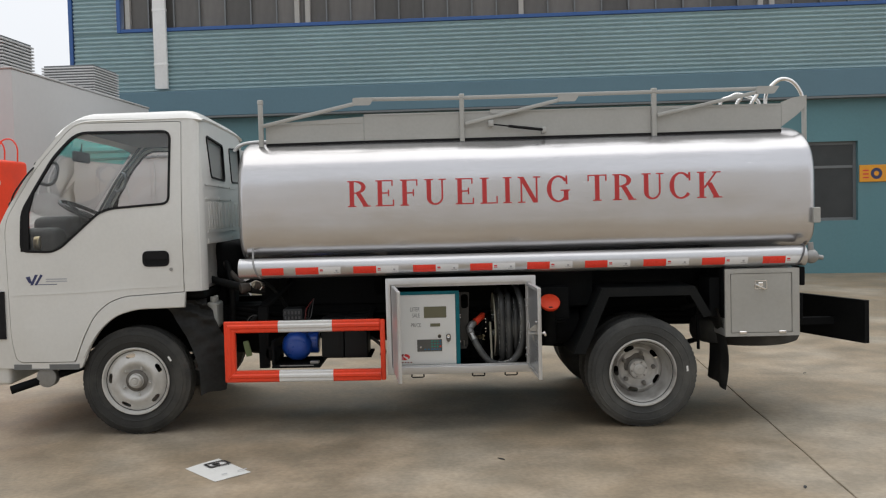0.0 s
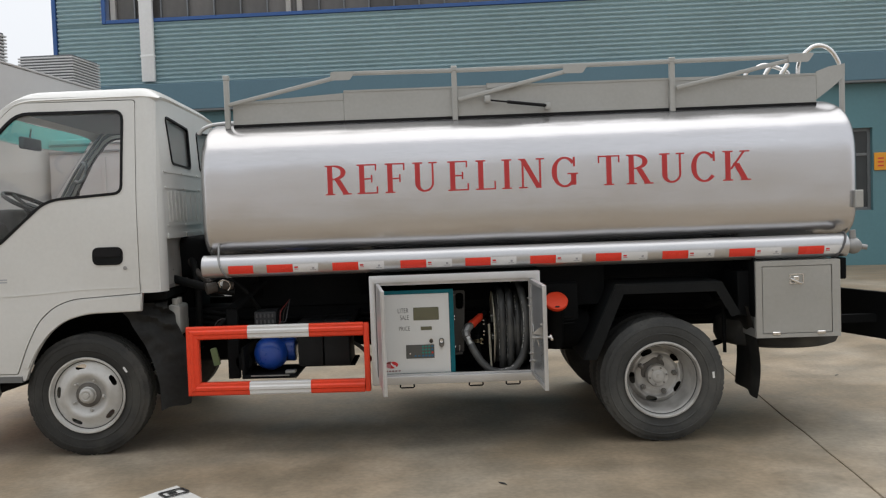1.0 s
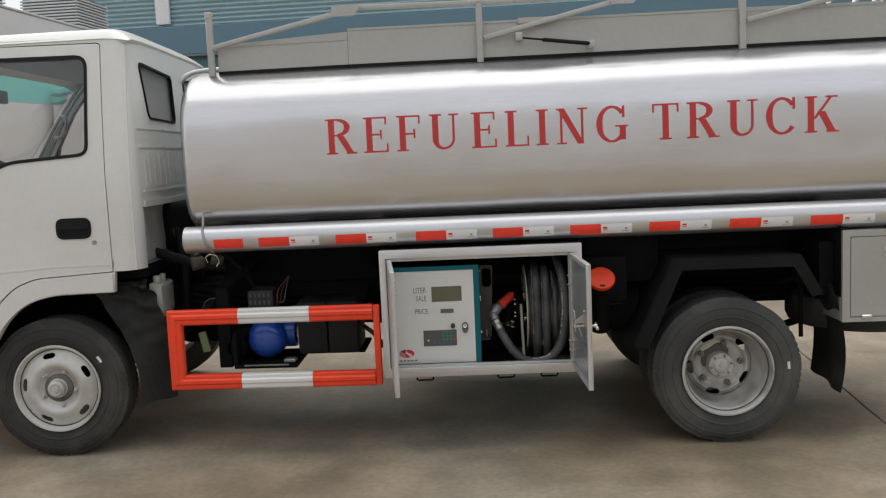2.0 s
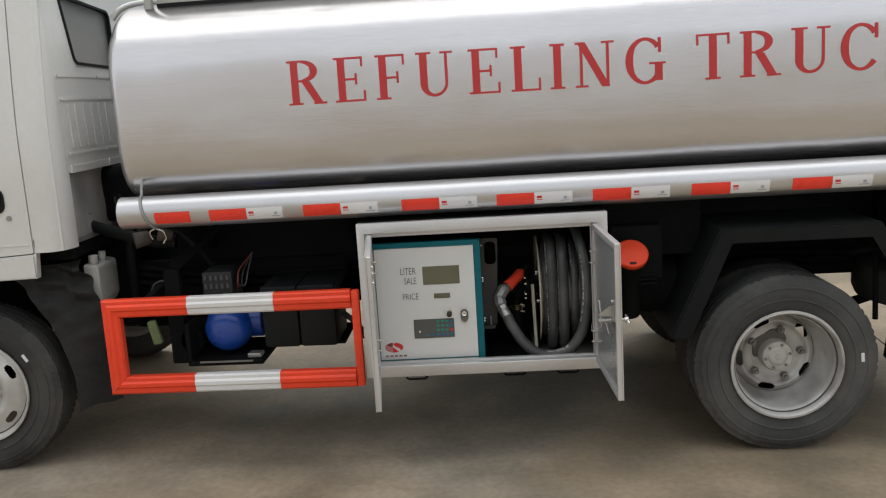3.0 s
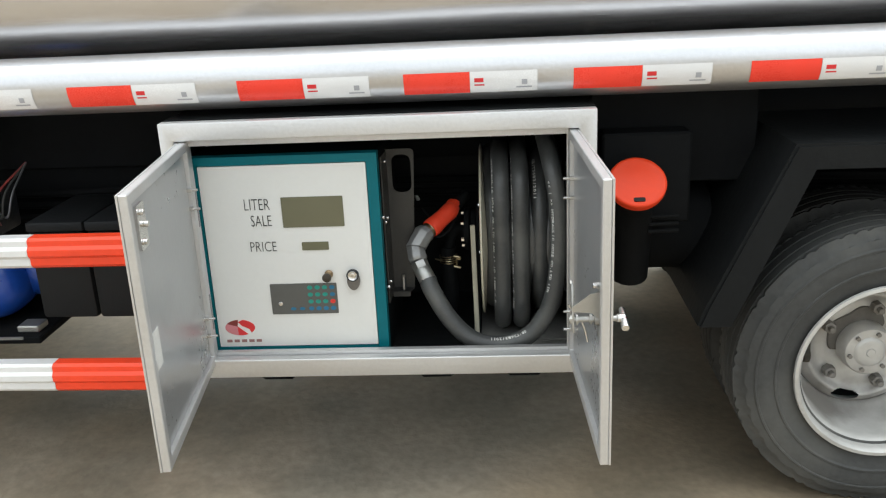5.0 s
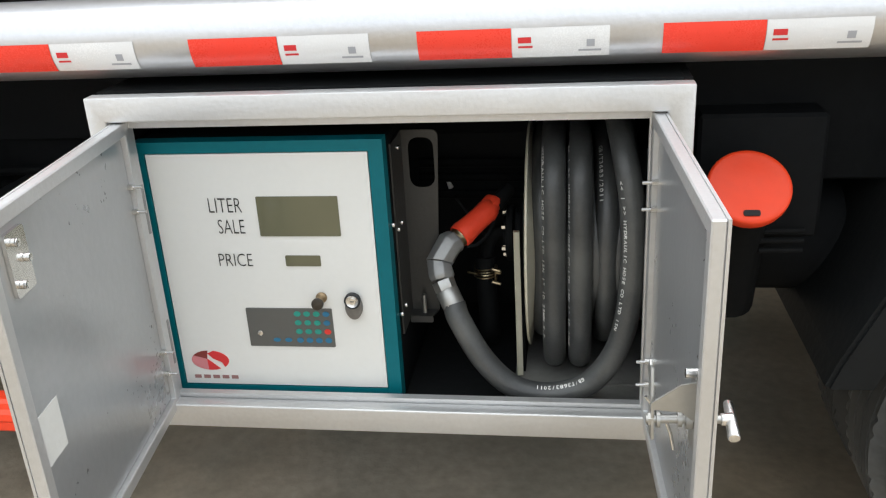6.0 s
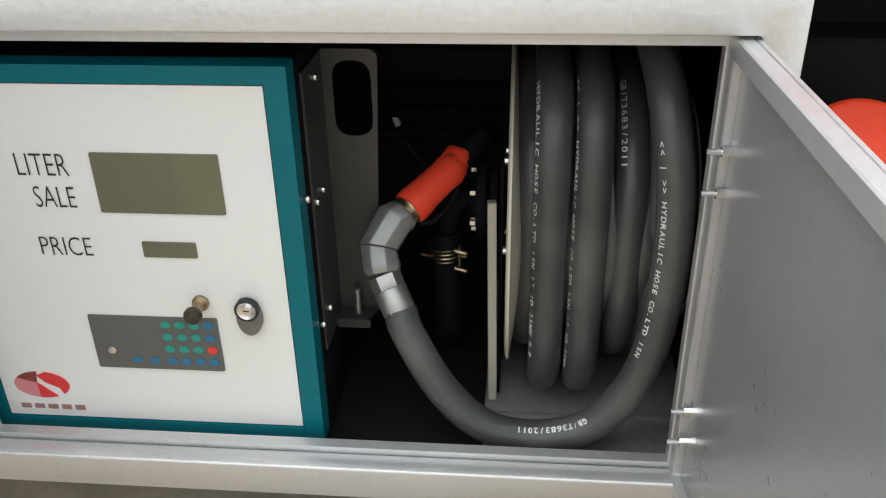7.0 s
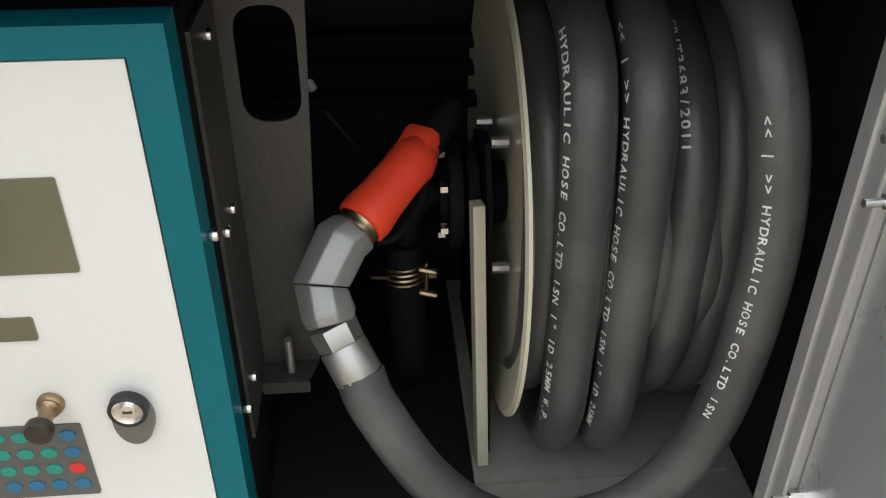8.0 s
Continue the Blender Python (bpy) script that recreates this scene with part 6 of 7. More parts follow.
def cabinet():
    c = thing("dispensing_cabinet", 2.2, -0.6, CZ0, "silver steel dispensing cabinet with both doors open", "cabinet")
    bm = bmesh.new()
    plate(bm, rect(CX0, CX1, CZ0, CZ1), [rect(OX0, OX1, OZ0, OZ1)], front(CY), -0.03, 0.0)
    bmesh.ops.bevel(bm, geom=[e for e in bm.edges if e.is_manifold and e.calc_face_angle(0.0) > 1.0], offset=0.003, segments=2, profile=0.5, affect="EDGES")
    part("face_frame", bm, SILVER, c, "silver sprayed face frame")
    part("door_stop", plate(bmesh.new(), rect(OX0 - 0.020, OX1 + 0.020, OZ0 - 0.020, OZ1 + 0.020), [rect(OX0 + 0.021, OX1 - 0.024, OZ0 + 0.008, OZ1 - 0.017)], front(CY + 0.031), -0.015, 0.0), SILVER, c, "recessed door stop", smooth=0)
    # side, top, bottom and back walls are near black, the face frame silver
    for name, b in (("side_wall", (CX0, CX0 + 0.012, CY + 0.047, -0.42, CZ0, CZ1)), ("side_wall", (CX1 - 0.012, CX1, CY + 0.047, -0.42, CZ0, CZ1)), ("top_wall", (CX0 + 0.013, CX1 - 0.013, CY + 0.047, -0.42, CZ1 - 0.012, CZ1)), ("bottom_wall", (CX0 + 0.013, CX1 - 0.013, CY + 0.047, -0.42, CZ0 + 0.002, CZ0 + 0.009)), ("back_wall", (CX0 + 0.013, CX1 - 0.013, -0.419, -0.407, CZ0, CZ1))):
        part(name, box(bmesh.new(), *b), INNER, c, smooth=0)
    part("floor_sheet", box(bmesh.new(), 2.40, CX1 - 0.014, CY + 0.04, -0.43, CZ0 + 0.0095, CZ0 + 0.0125), FLOORSHEET, c, "dark grey floor sheet", smooth=0)
    for x in (1.915, 2.312, 2.525):
        bm = bmesh.new()
        tube(bm, [Vector(p) for p in ((x - 0.038, CY + 0.06, CZ0 - 0.001), (x - 0.040, CY + 0.06, CZ0 - 0.026), (x - 0.034, CY + 0.06, CZ0 - 0.030), (x + 0.034, CY + 0.06, CZ0 - 0.030), (x + 0.040, CY + 0.06, CZ0 - 0.026), (x + 0.038, CY + 0.06, CZ0 - 0.001))], 0.0045, 8)
        part("drain_loop", bm, BLACK, c, "dark wire loop under the cabinet")
    # doors: pans of sheet steel with folded edges, standing open
    def leaf(hinge, tip, label, name="door"):
        hx, hy = hinge
        d = Vector((tip[0] - hx, tip[1] - hy, 0))
        wide, d = d.length, d.normalized()
        n = Vector((d.y, -d.x, 0)) * (1 if hx < 2 else -1)   # towards the inside of the door, which faces the gap
        n = n if (n.x > 0) == (hx < 2) else -n
        at = lambda u, v, w: tuple(Vector((hx, hy, 0)) + d * u + n * w + Vector((0, 0, v)))
        z0, z1 = 0.417, 0.9655
        bm = plate(bmesh.new(), rect(0.0, wide, z0, z1), [rect(0.022, wide - 0.022, z0 + 0.022, z1 - 0.022)], at, -0.0165, 0.0)
        bmesh.ops.bevel(bm, geom=[e for e in bm.edges if e.is_manifold and e.calc_face_angle(0.0) > 1.0], offset=0.0018, segments=1, affect="EDGES")
        leaf_ob = part(name, bm, SILVER, c, label)
        part("skin", plate(bmesh.new(), rect(0.0, wide, z0, z1), [], at, -0.0205, -0.0167), SILVER, leaf_ob, "silver sprayed outer skin", smooth=0)
        part("lining", plate(bmesh.new(), rect(0.0235, wide - 0.0235, z0 + 0.0235, z1 - 0.0235), [], at, -0.016, -0.010), DOORMETAL, leaf_ob, "dull galvanised door lining", smooth=0)
        for z in (0.497, 0.541, 0.813, 0.857):
            bm = bmesh.new()
            a = Vector(at(0.030, z, -0.010))
            rod(bm, a, a + n * 0.010, 0.0055, segments=6)
            rod(bm, a + n * 0.010, a + n * 0.024, 0.003, segments=10)
            part("hinge_bolt", bm, CHROME, leaf_ob)
        return leaf_ob, at, n, wide

    for x in (1.7700, 2.6340):
        for z0, z1 in ((0.500, 0.590), (0.760, 0.850)):
            bm = bmesh.new()
            rod(bm, (x, -0.9120, z0), (x, -0.9120, z1), 0.0060, segments=12, bevel=0.001)
            part("hinge_barrel", bm, FITTING, c)
    left, at, n, wide = leaf((1.775, -0.917), (1.834, -1.412), "open silver steel door, hinged on its inner edge")
    bm = bmesh.new()
    plate(bm, rounded(rect(wide - 0.105, wide - 0.055, 0.845, 0.930), 0.006), [], at, -0.0095, -0.004)
    k = part("latch_keeper", bm, CHROME, left, "bright latch keeper plate")
    for z in (0.86, 0.888, 0.916):
        bm = bmesh.new()
        a = Vector(at(wide - 0.080 + 0.012 * math.sin(z * 90), z, -0.004))
        rod(bm, a, a + n * 0.008, 0.006, segments=10, bevel=0.001)
        part("screw", bm, CHROME, k)
    part("paper_label", plate(bmesh.new(), rect(wide - 0.092, wide - 0.0245, 0.607, 0.684), [], at, -0.0098, -0.009), PAPER, left, "blank off-white paper label", smooth=0)
    right, at, n, wide = leaf((2.629, -0.917), (2.649, -1.402), "open silver steel door with a T-handle latch")
    bm = bmesh.new()
    plate(bm, rounded(rect(wide - 0.080, wide - 0.027, 0.648, 0.745), 0.004), [], at, -0.0095, -0.005)
    lt = part("latch_plate", bm, ZINC, right, "bright latch with spring and hook")
    bm = bmesh.new()
    a = Vector(at(wide - 0.060, 0.688, 0.0))
    rod(bm, a - n * 0.050, a + n * 0.050, 0.0055, segments=16)
    for w0, w1, r in ((-0.004, 0.004, 0.012), (0.008, 0.013, 0.010), (0.034, 0.038, 0.0105), (0.041, 0.048, 0.0085)):
        rod(bm, a + n * w0, a + n * w1, r, segments=6 if r < 0.0098 else 16)
    part("latch_spindle", bm, ZINC, lt)
    bm = bmesh.new()
    beam(bm, at(wide - 0.058, 0.664, 0.043), at(wide - 0.078, 0.752, 0.043), 0.004, 0.022, 0.001)
    beam(bm, at(wide - 0.078, 0.752, 0.043), at(wide - 0.092, 0.735, 0.043), 0.004, 0.014, 0.001)
    part("hook", bm, ZINC, lt)
    # folded gusset from the plate out to the hook
    bm = bmesh.new()
    edge = lambda u, v, w: at(wide - 0.052 + w, v, u)
    plate(bm, [(-0.005, 0.744), (0.012, 0.741), (0.046, 0.716), (0.046, 0.708), (0.010, 0.704), (-0.005, 0.690)], [], edge, 0.0, 0.003)
    part("latch_wing", bm, ZINC, lt, smooth=0)
    bm = bmesh.new()
    spring = [Vector(at(wide - 0.066, z, w)) for z, w in ((0.716, 0.050), (0.700, 0.040), (0.684, 0.026), (0.664, 0.019), (0.640, 0.014))]
    tube(bm, spring, 0.0022, 8)
    part("spring_wire", bm, CHROME, lt)
    bm = bmesh.new()
    e = a - n * 0.050
    rod(bm, e + Vector((0, 0.026, 0.008)), e - Vector((0, 0.028, 0.009)), 0.0058, 0.0075, 14, 0.002)
    rod(bm, e + n * 0.012, e - n * 0.002, 0.0075, 0.0085, 14, 0.001)
    part("t_handle", bm, CHROME, lt, "bright cast T-handle")
    bm = bmesh.new()
    a2 = Vector(at(wide - 0.05, 0.757, -0.010))
    rod(bm, a2, a2 + n * 0.018, 0.006, segments=10)
    part("stop_pin", bm, CHROME, right)


cabinet()


# ---- fuel dispenser in the cabinet ----
def dispenser():
    d = thing("fuel_dispenser", 1.97, -0.70, 0.411, "teal fuel dispenser with a white panel inside the cabinet", "fuel dispenser")
    Y = -0.872
    bm = bmesh.new()
    box(bm, 1.752, 2.196, Y + 0.022, -0.55, 0.400, 0.914, 0.004, 1)
    part("body", bm, BLACK, d, "black steel body behind the teal face")
    bm = bmesh.new()
    plate(bm, rect(1.752, 2.196, 0.412, 0.916), [rect(1.772, 2.171, 0.436, 0.896)], front(Y), -0.021, 0.010)
    part("face_frame", bm, TEAL, d, smooth=0)
    p = part("front_panel", plate(bmesh.new(), rect(1.774, 2.169, 0.438, 0.894), [], front(Y), -0.012, 0.008), CREAMWHITE, d, "smooth white front panel", smooth=0)
    F = Y - 0.0085
    for x0, x1, z0, z1, lab in ((1.9635, 2.110, 0.7425, 0.8165, "dark unlit volume display"), (2.0035, 2.068, 0.685, 0.7055, "small unlit price display")):
        part("display", plate(bmesh.new(), rounded(rect(x0, x1, z0, z1), 0.002, 2), [], front(F), -0.004, 0.0012), LCD, p, lab, smooth=0)
    k = part("keypad", plate(bmesh.new(), rounded(rect(1.915, 2.078, 0.5225, 0.601), 0.002, 2), [], front(F), -0.004, 0.0015), KEYPAD, p, "grey membrane keypad", smooth=0)
    for i in range(4):
        for j in range(4):
            x, z = 2.0125 + 0.0180 * i, 0.5905 - 0.0180 * j
            mat = KEY_RED if (i == 3 and j == 2) else KEY_BLUE if (i == 3 or j == 3) else KEY_GREEN
            part("key", plate(bmesh.new(), oval(x, z, 0.0066, 0.0054, 10), [], front(F - 0.0016), -0.0005, 0.0012), mat, k)
    for x in (1.968, 1.990):
        part("key", plate(bmesh.new(), oval(x, 0.5365, 0.0070, 0.0042, 10), [], front(F - 0.0016), -0.0005, 0.0012), KEY_BLUE, k)
    bm = bmesh.new()
    rod(bm, (1.938, F - 0.001, 0.551), (1.938, F - 0.005, 0.551), 0.0055, segments=16, bevel=0.001)
    part("stud", bm, CHROME, k)
    bm = bmesh.new()
    shank = lambda a, r, h: (2.062 + r * math.cos(a), F - h, 0.624 + r * math.sin(a))
    lathe(bm, [(0.002, 0.0), (0.0100, 0.0), (0.0104, 0.002), (0.0100, 0.0045), (0.0082, 0.006), (0.0088, 0.008), (0.0064, 0.011), (0.0056, 0.018), (0.0066, 0.024), (0.002, 0.025)], shank, 24)
    stem = part("knob_stem", bm, KNOB, p, "tarnished brass stem of the pull knob")
    bm = lathe(bmesh.new(), [(0.002, 0.0245), (0.0085, 0.0245), (0.0108, 0.027), (0.0112, 0.031), (0.0098, 0.0345), (0.0050, 0.0360), (0.0005, 0.0362)], shank, 24)
    part("pull_knob", bm, KNOBEND, stem, "dark worn end of the pull knob")
    bm = bmesh.new()
    plate(bm, oval(2.121, 0.607, 0.0155, 0.0235, 28), [], front(F), -0.002, 0.010)
    bmesh.ops.bevel(bm, geom=[e for e in bm.edges if e.is_manifold and e.calc_face_angle(0.0) > 1.0], offset=0.002, segments=2, profile=0.5, affect="EDGES")
    lock = part("lock", bm, NUTGREY, p, "grey oval cam lock")
    turned = lambda a, r, h: (2.121 + r * math.cos(a), F - h, 0.622 + r * math.sin(a))
    part("lock_bezel", lathe(bmesh.new(), [(0.0148, 0.006), (0.0148, 0.014), (0.0138, 0.0152), (0.0122, 0.0150), (0.0118, 0.012), (0.0118, 0.006)], turned, 32, closed=True), DASH, lock, "dark round lock bezel")
    part("lock_barrel", lathe(bmesh.new(), [(0.0116, 0.006), (0.0116, 0.0142), (0.0095, 0.0128), (0.0066, 0.0122), (0.0060, 0.0136), (0.0012, 0.0140)], turned, 28), CHROME, lock, "bright dished lock barrel")
    part("key_slot", box(bmesh.new(), 2.1175, 2.1245, F - 0.0145, F - 0.0139, 0.6212, 0.6228), INK, lock, smooth=0)
    for text, x0, x1, z0, h in (("LITER", 1.8755, 1.936, 0.7875, 0.0265), ("SALE", 1.8875, 1.9365, 0.7475, 0.0265), ("PRICE", 1.879, 1.942, 0.6845, 0.0245)):
        part("printed_word", lettering(text, h, lambda u, v: (x0 + u, F - 0.0009, z0 + v), x1 - x0, -0.012), INK, p, "black printed word " + text, smooth=0)
    # maker's mark as plain shapes
    MX, MZ = 1.829, 0.489
    for a0, a1, mat, lab in ((95, 150, DARKRED, ""), (150, 262, PINK, "pale pink part of the oval mark"), (262, 300, LOGO, "")):
        ring = [(MX + 0.037 * math.cos(radians(a)), MZ + 0.0205 * math.sin(radians(a))) for a in np.linspace(a0, a1, 14)]
        part("mark_piece", plate(bmesh.new(), ring + [(MX - 0.006, MZ + 0.003)], [], front(F), -0.001, 0.0009), mat, p, lab, smooth=0)
    head = [(MX - 0.004, MZ + 0.0145)] + [(MX + 0.037 * math.cos(radians(a)), MZ + 0.0205 * math.sin(radians(a))) for a in np.linspace(78, -42, 18)] + [(MX + 0.023, MZ - 0.004), (MX + 0.006, MZ + 0.004)]
    part("mark_piece", plate(bmesh.new(), head, [], front(F), -0.001, 0.0009), LOGO, p, "plain red part of the oval mark", smooth=0)
    for j in range(5):
        part("print_bar", plate(bmesh.new(), rect(1.7925 + 0.0185 * j, 1.8055 + 0.0185 * j, 0.4500, 0.4570), [], front(F), -0.001, 0.0008), FADEDRED, p, smooth=0)
    # screws down the body's side
    for y, z in ((-0.787, 0.733), (-0.820, 0.732), (-0.806, 0.574), (-0.846, 0.575), (-0.778, 0.872), (-0.862, 0.756)):
        bm = bmesh.new()
        rod(bm, (2.196, y, z), (2.2035, y, z), 0.0050, segments=12, bevel=0.0015)
        part("side_screw", bm, CHROME, d)
    # nozzle holder: folded dark plate with a slot and a small tray
    HY = -0.737
    slot = rounded(rect(2.2115, 2.2585, 0.7835, 0.8790), 0.0225, 6)
    bm = bmesh.new()
    plate(bm, rounded([(2.199, 0.529), (2.252, 0.529), (2.268, 0.893), (2.199, 0.893)], [0.001, 0.004, 0.014, 0.001]), [slot], front(HY), -0.003, 0.0)
    h = part("nozzle_holder", bm, HOLDER, d, "dark grey folded nozzle holder with a slot", smooth=0)
    part("holder_flange", box(bmesh.new(), 2.1965, 2.1995, -0.832, HY + 0.003, 0.526, 0.893), HOLDER, h, smooth=0)
    bm = bmesh.new()
    plate(bm, rounded([(2.1995, HY), (2.252, HY), (2.243, HY - 0.030), (2.1995, HY - 0.028)], [0.001, 0.001, 0.008, 0.004]), [], lambda u, v, w: (u, v, 0.5285 + w), 0.0, 0.003)
    part("holder_tray", bm, HOLDER, h, smooth=0)
    part("tray_lip", plate(bmesh.new(), rounded(rect(2.1995, 2.244, 0.518, 0.5312), 0.003), [], front(HY - 0.029), 0.0, 0.0025), HOLDER, h, smooth=0)
    bm = bmesh.new()
    rod(bm, (2.226, -0.752, 0.530), (2.226, -0.752, 0.570), 0.0042, segments=12)
    part("holder_pin", bm, ZINC, h)


dispenser()


# ---- hose reel, hose and nozzle ----
RX, RY, RZ = 2.50, -0.640, 0.655          # middle of the reel
HR = 0.0217                                # hose radius


def reel():
    r = thing("hose_reel", RX, RY, 0.399, "cream hose reel with black hydraulic hose in the cabinet", "hose reel")
    spin = lambda a, rr, h: (h, RY + rr * math.cos(a), RZ + rr * math.sin(a))
    for x, s, k in ((2.430, 1, 1.11), (2.652, -1, 0.80)):
        bm = lathe(bmesh.new(), [(rr * k, h) for rr, h in [(0.02, x + 0.010 * s), (0.145, x + 0.010 * s), (0.160, x + 0.004 * s), (0.180, x), (0.194, x - 0.004 * s), (0.199, x - 0.002 * s), (0.199, x + 0.001 * s), (0.193, x + 0.002 * s), (0.180, x + 0.004 * s), (0.160, x + 0.008 * s), (0.145, x + 0.014 * s), (0.02, x + 0.014 * s)]], spin, 72, closed=True)
        part("flange", bm, CREAM, r, "round cream reel flange", smooth=30)
    bm = bmesh.new()
    rod(bm, (2.45, RY, RZ), (2.645, RY, RZ), 0.11, segments=40)
    part("drum", bm, CREAM, r)
    bm = bmesh.new()
    rod(bm, (2.375, RY, RZ), (2.44, RY, RZ), 0.030, segments=24)
    rod(bm, (2.382, RY, RZ), (2.396, RY, RZ), 0.056, segments=28, bevel=0.003)
    rod(bm, (2.400, RY, RZ), (2.412, RY, RZ), 0.050, segments=28, bevel=0.003)
    s = part("swivel", bm, BLACK, r, "black flanged swivel joint")
    for k in range(6):
        a = k * math.tau / 6 + 0.4
        bm = bmesh.new()
        rod(bm, (2.374, RY + 0.043 * math.cos(a), RZ + 0.043 * math.sin(a)), (2.381, RY + 0.043 * math.cos(a), RZ + 0.043 * math.sin(a)), 0.006, segments=6)
        part("swivel_bolt", bm, CHROME, s)
    for k in range(4):
        a = k * math.tau / 4 + 0.5
        bm = bmesh.new()
        rod(bm, (2.420, RY + 0.085 * math.cos(a), RZ + 0.085 * math.sin(a)), (2.436, RY + 0.085 * math.cos(a), RZ + 0.085 * math.sin(a)), 0.006, segments=8)
        part("flange_bolt", bm, CHROME, r)
    # upright that carries the axle, and its base
    bm = plate(bmesh.new(), [(RY - 0.112, 0.404), (RY + 0.16, 0.404), (RY + 0.16, 0.45), (RY + 0.05, 0.70), (RY - 0.015, 0.728), (RY - 0.040, 0.728), (RY - 0.070, 0.684)], [oval(RY, RZ, 0.032, 0.032)], lambda u, v, w: (2.4145 + w, u, v), 0.0, 0.005)
    part("upright", bm, BLACK, r, "black steel upright", smooth=0)
    part("upright_edge", beam(bmesh.new(), (2.4095, -0.762, 0.404), (2.4045, -0.714, 0.686), 0.0115, 0.018, 0.001), CREAM, r, "cream upright edge bar", smooth=0)
    part("base", box(bmesh.new(), 2.40, 2.66, RY - 0.15, RY + 0.15, 0.3988, 0.4030), FLOORSHEET, r, smooth=0)
    # coils of hose
    CY0, CZ = -0.590, 0.652

    def turn(x, ra, rb, sag, a):
        """A point on a squared turn of hose: the loose outer turns hang straight and lie on the floor."""
        c, q = math.cos(a), math.sin(a)
        return Vector((x + 0.004 * math.sin(a * 0.5), CY0 + ra * math.copysign(abs(c) ** sag, c), CZ + rb * math.copysign(abs(q) ** sag, q)))

    coils = [(2.452, 0.196, 0.190, 0.8), (2.4735, 0.220, 0.226, 0.47), (2.5205, 0.220, 0.226, 0.47), (2.5680, 0.204, 0.200, 0.8), (2.606, 0.200, 0.205, 0.8)]
    prints = [("", 0, 0, 0), ('HYDRAULIC HOSE CO.LTD 1SN 1" ID 25MM W.P.', 2.20, -1.05, 0.0089), ('<< | >> HYDRAULIC HOSE CO.LTD 1SN 1" ID 25MM', 2.15, -1.20, 0.0087), ("GB/T3683/2011", 2.06, -0.55, 0.0080), ('HYDRAULIC HOSE CO.LTD 1SN 1" ID 25MM', 2.36, 0.35, 0.0084)]
    for (x, ra, rb, sag), (text, start, lean, pitch) in zip(coils, prints):
        bm = bmesh.new()
        tube(bm, [turn(x, ra, rb, sag, a) for a in np.linspace(0, math.tau, 193)], HR, 18, caps=False)
        c = part("hose_coil", bm, HOSE, r, "turn of black rubber hose")
        if text:
            h = 0.0068
            arc = [turn(x, ra, rb, sag, start + 0.01 * k) for k in range(420)]
            run = np.cumsum([0.0] + [(q - p).length for p, q in zip(arc, arc[1:])])

            def on(u, v, x=x, lean=lean, arc=arc, run=run):
                k = min(len(arc) - 2, max(0, int(np.searchsorted(run, u)) - 1))
                p = arc[k].lerp(arc[k + 1], (u - run[k]) / (run[k + 1] - run[k]))
                d = (arc[k + 1] - arc[k]).normalized()
                side = Vector((1, 0, 0))
                out = side.cross(d)
                out = -out if out.dot(p - Vector((x, CY0, CZ))) < 0 else out
                b = lean + (v - h / 2) / HR
                return tuple(p + (HR + 0.0006) * (out * math.cos(b) + side * math.sin(b)))
            part("hose_print", even_print(text, h, pitch, on), PRINT, c, "white printed words on the hose", smooth=0)
    for x in np.arange(2.470, 2.64, 0.041):
        bm = bmesh.new()
        tube(bm, [Vector((x, RY + 0.150 * math.cos(a), RZ + 0.150 * math.sin(a))) for a in np.linspace(0, math.tau, 49)], HR, 12, caps=False)
        part("inner_coil", bm, HOSE, r)
    # loose signal wire with a crimped end, standing up behind the nozzle
    bm = bmesh.new()
    tube(bm, curve_points([(2.243, -0.430, 0.682), (2.250, -0.432, 0.664), (2.268, -0.440, 0.640), (2.296, -0.460, 0.612), (2.332, -0.520, 0.590)], 8), 0.0028, 8)
    w = part("signal_wire", bm, DASH, r, "thin dark signal wire")
    part("wire_end", rod(bmesh.new(), (2.244, -0.430, 0.680), (2.238, -0.432, 0.697), 0.0062, 0.0040, 10, 0.001), STRIPE, w, "white crimped wire end")
    # feed pipe with a wire clamp below the swivel
    FX, FY, FZ = 2.338, RY - 0.018, 0.578
    bm = bmesh.new()
    tube(bm, curve_points([(2.386, RY, RZ), (2.366, RY - 0.004, RZ + 0.004), (2.347, RY - 0.010, 0.640), (FX, FY, 0.600)], 8), 0.013, 14)
    part("feed_elbow", bm, BLACK, r)
    bm = bmesh.new()
    tube(bm, curve_points([(FX, FY, 0.612), (FX + 0.001, FY - 0.002, 0.56), (FX + 0.004, FY - 0.002, 0.47), (FX + 0.004, FY + 0.02, 0.425)], 8), 0.0205, 18)
    part("feed_hose", bm, BLACK, r)
    c = bmesh.new()
    line = [Vector((FX + 0.0228 * math.cos(a), FY + 0.0228 * math.sin(a), FZ - 0.010 + 0.0058 * a / math.tau)) for a in np.linspace(0, 4 * math.tau, 97)]
    tube(c, line, 0.0017, 6)
    k = part("hose_clamp", c, BRASS, r, "yellow-passivated wire hose clamp")
    bm = bmesh.new()
    box(bm, FX + 0.019, FX + 0.024, FY - 0.024, FY - 0.006, FZ - 0.012, FZ + 0.020, 0.002, 1)
    box(bm, FX + 0.022, FX + 0.033, FY - 0.026, FY - 0.016, FZ + 0.004, FZ + 0.012, 0.002, 1)
    part("clamp_lug", bm, BRASS, k)
    for z in (FZ - 0.012, FZ + 0.016):
        part("clamp_screw", rod(bmesh.new(), (FX + 0.014, FY - 0.024, z), (FX + 0.032, FY - 0.026, z - 0.004), 0.0036, segments=8, bevel=0.001), BRASS, k)
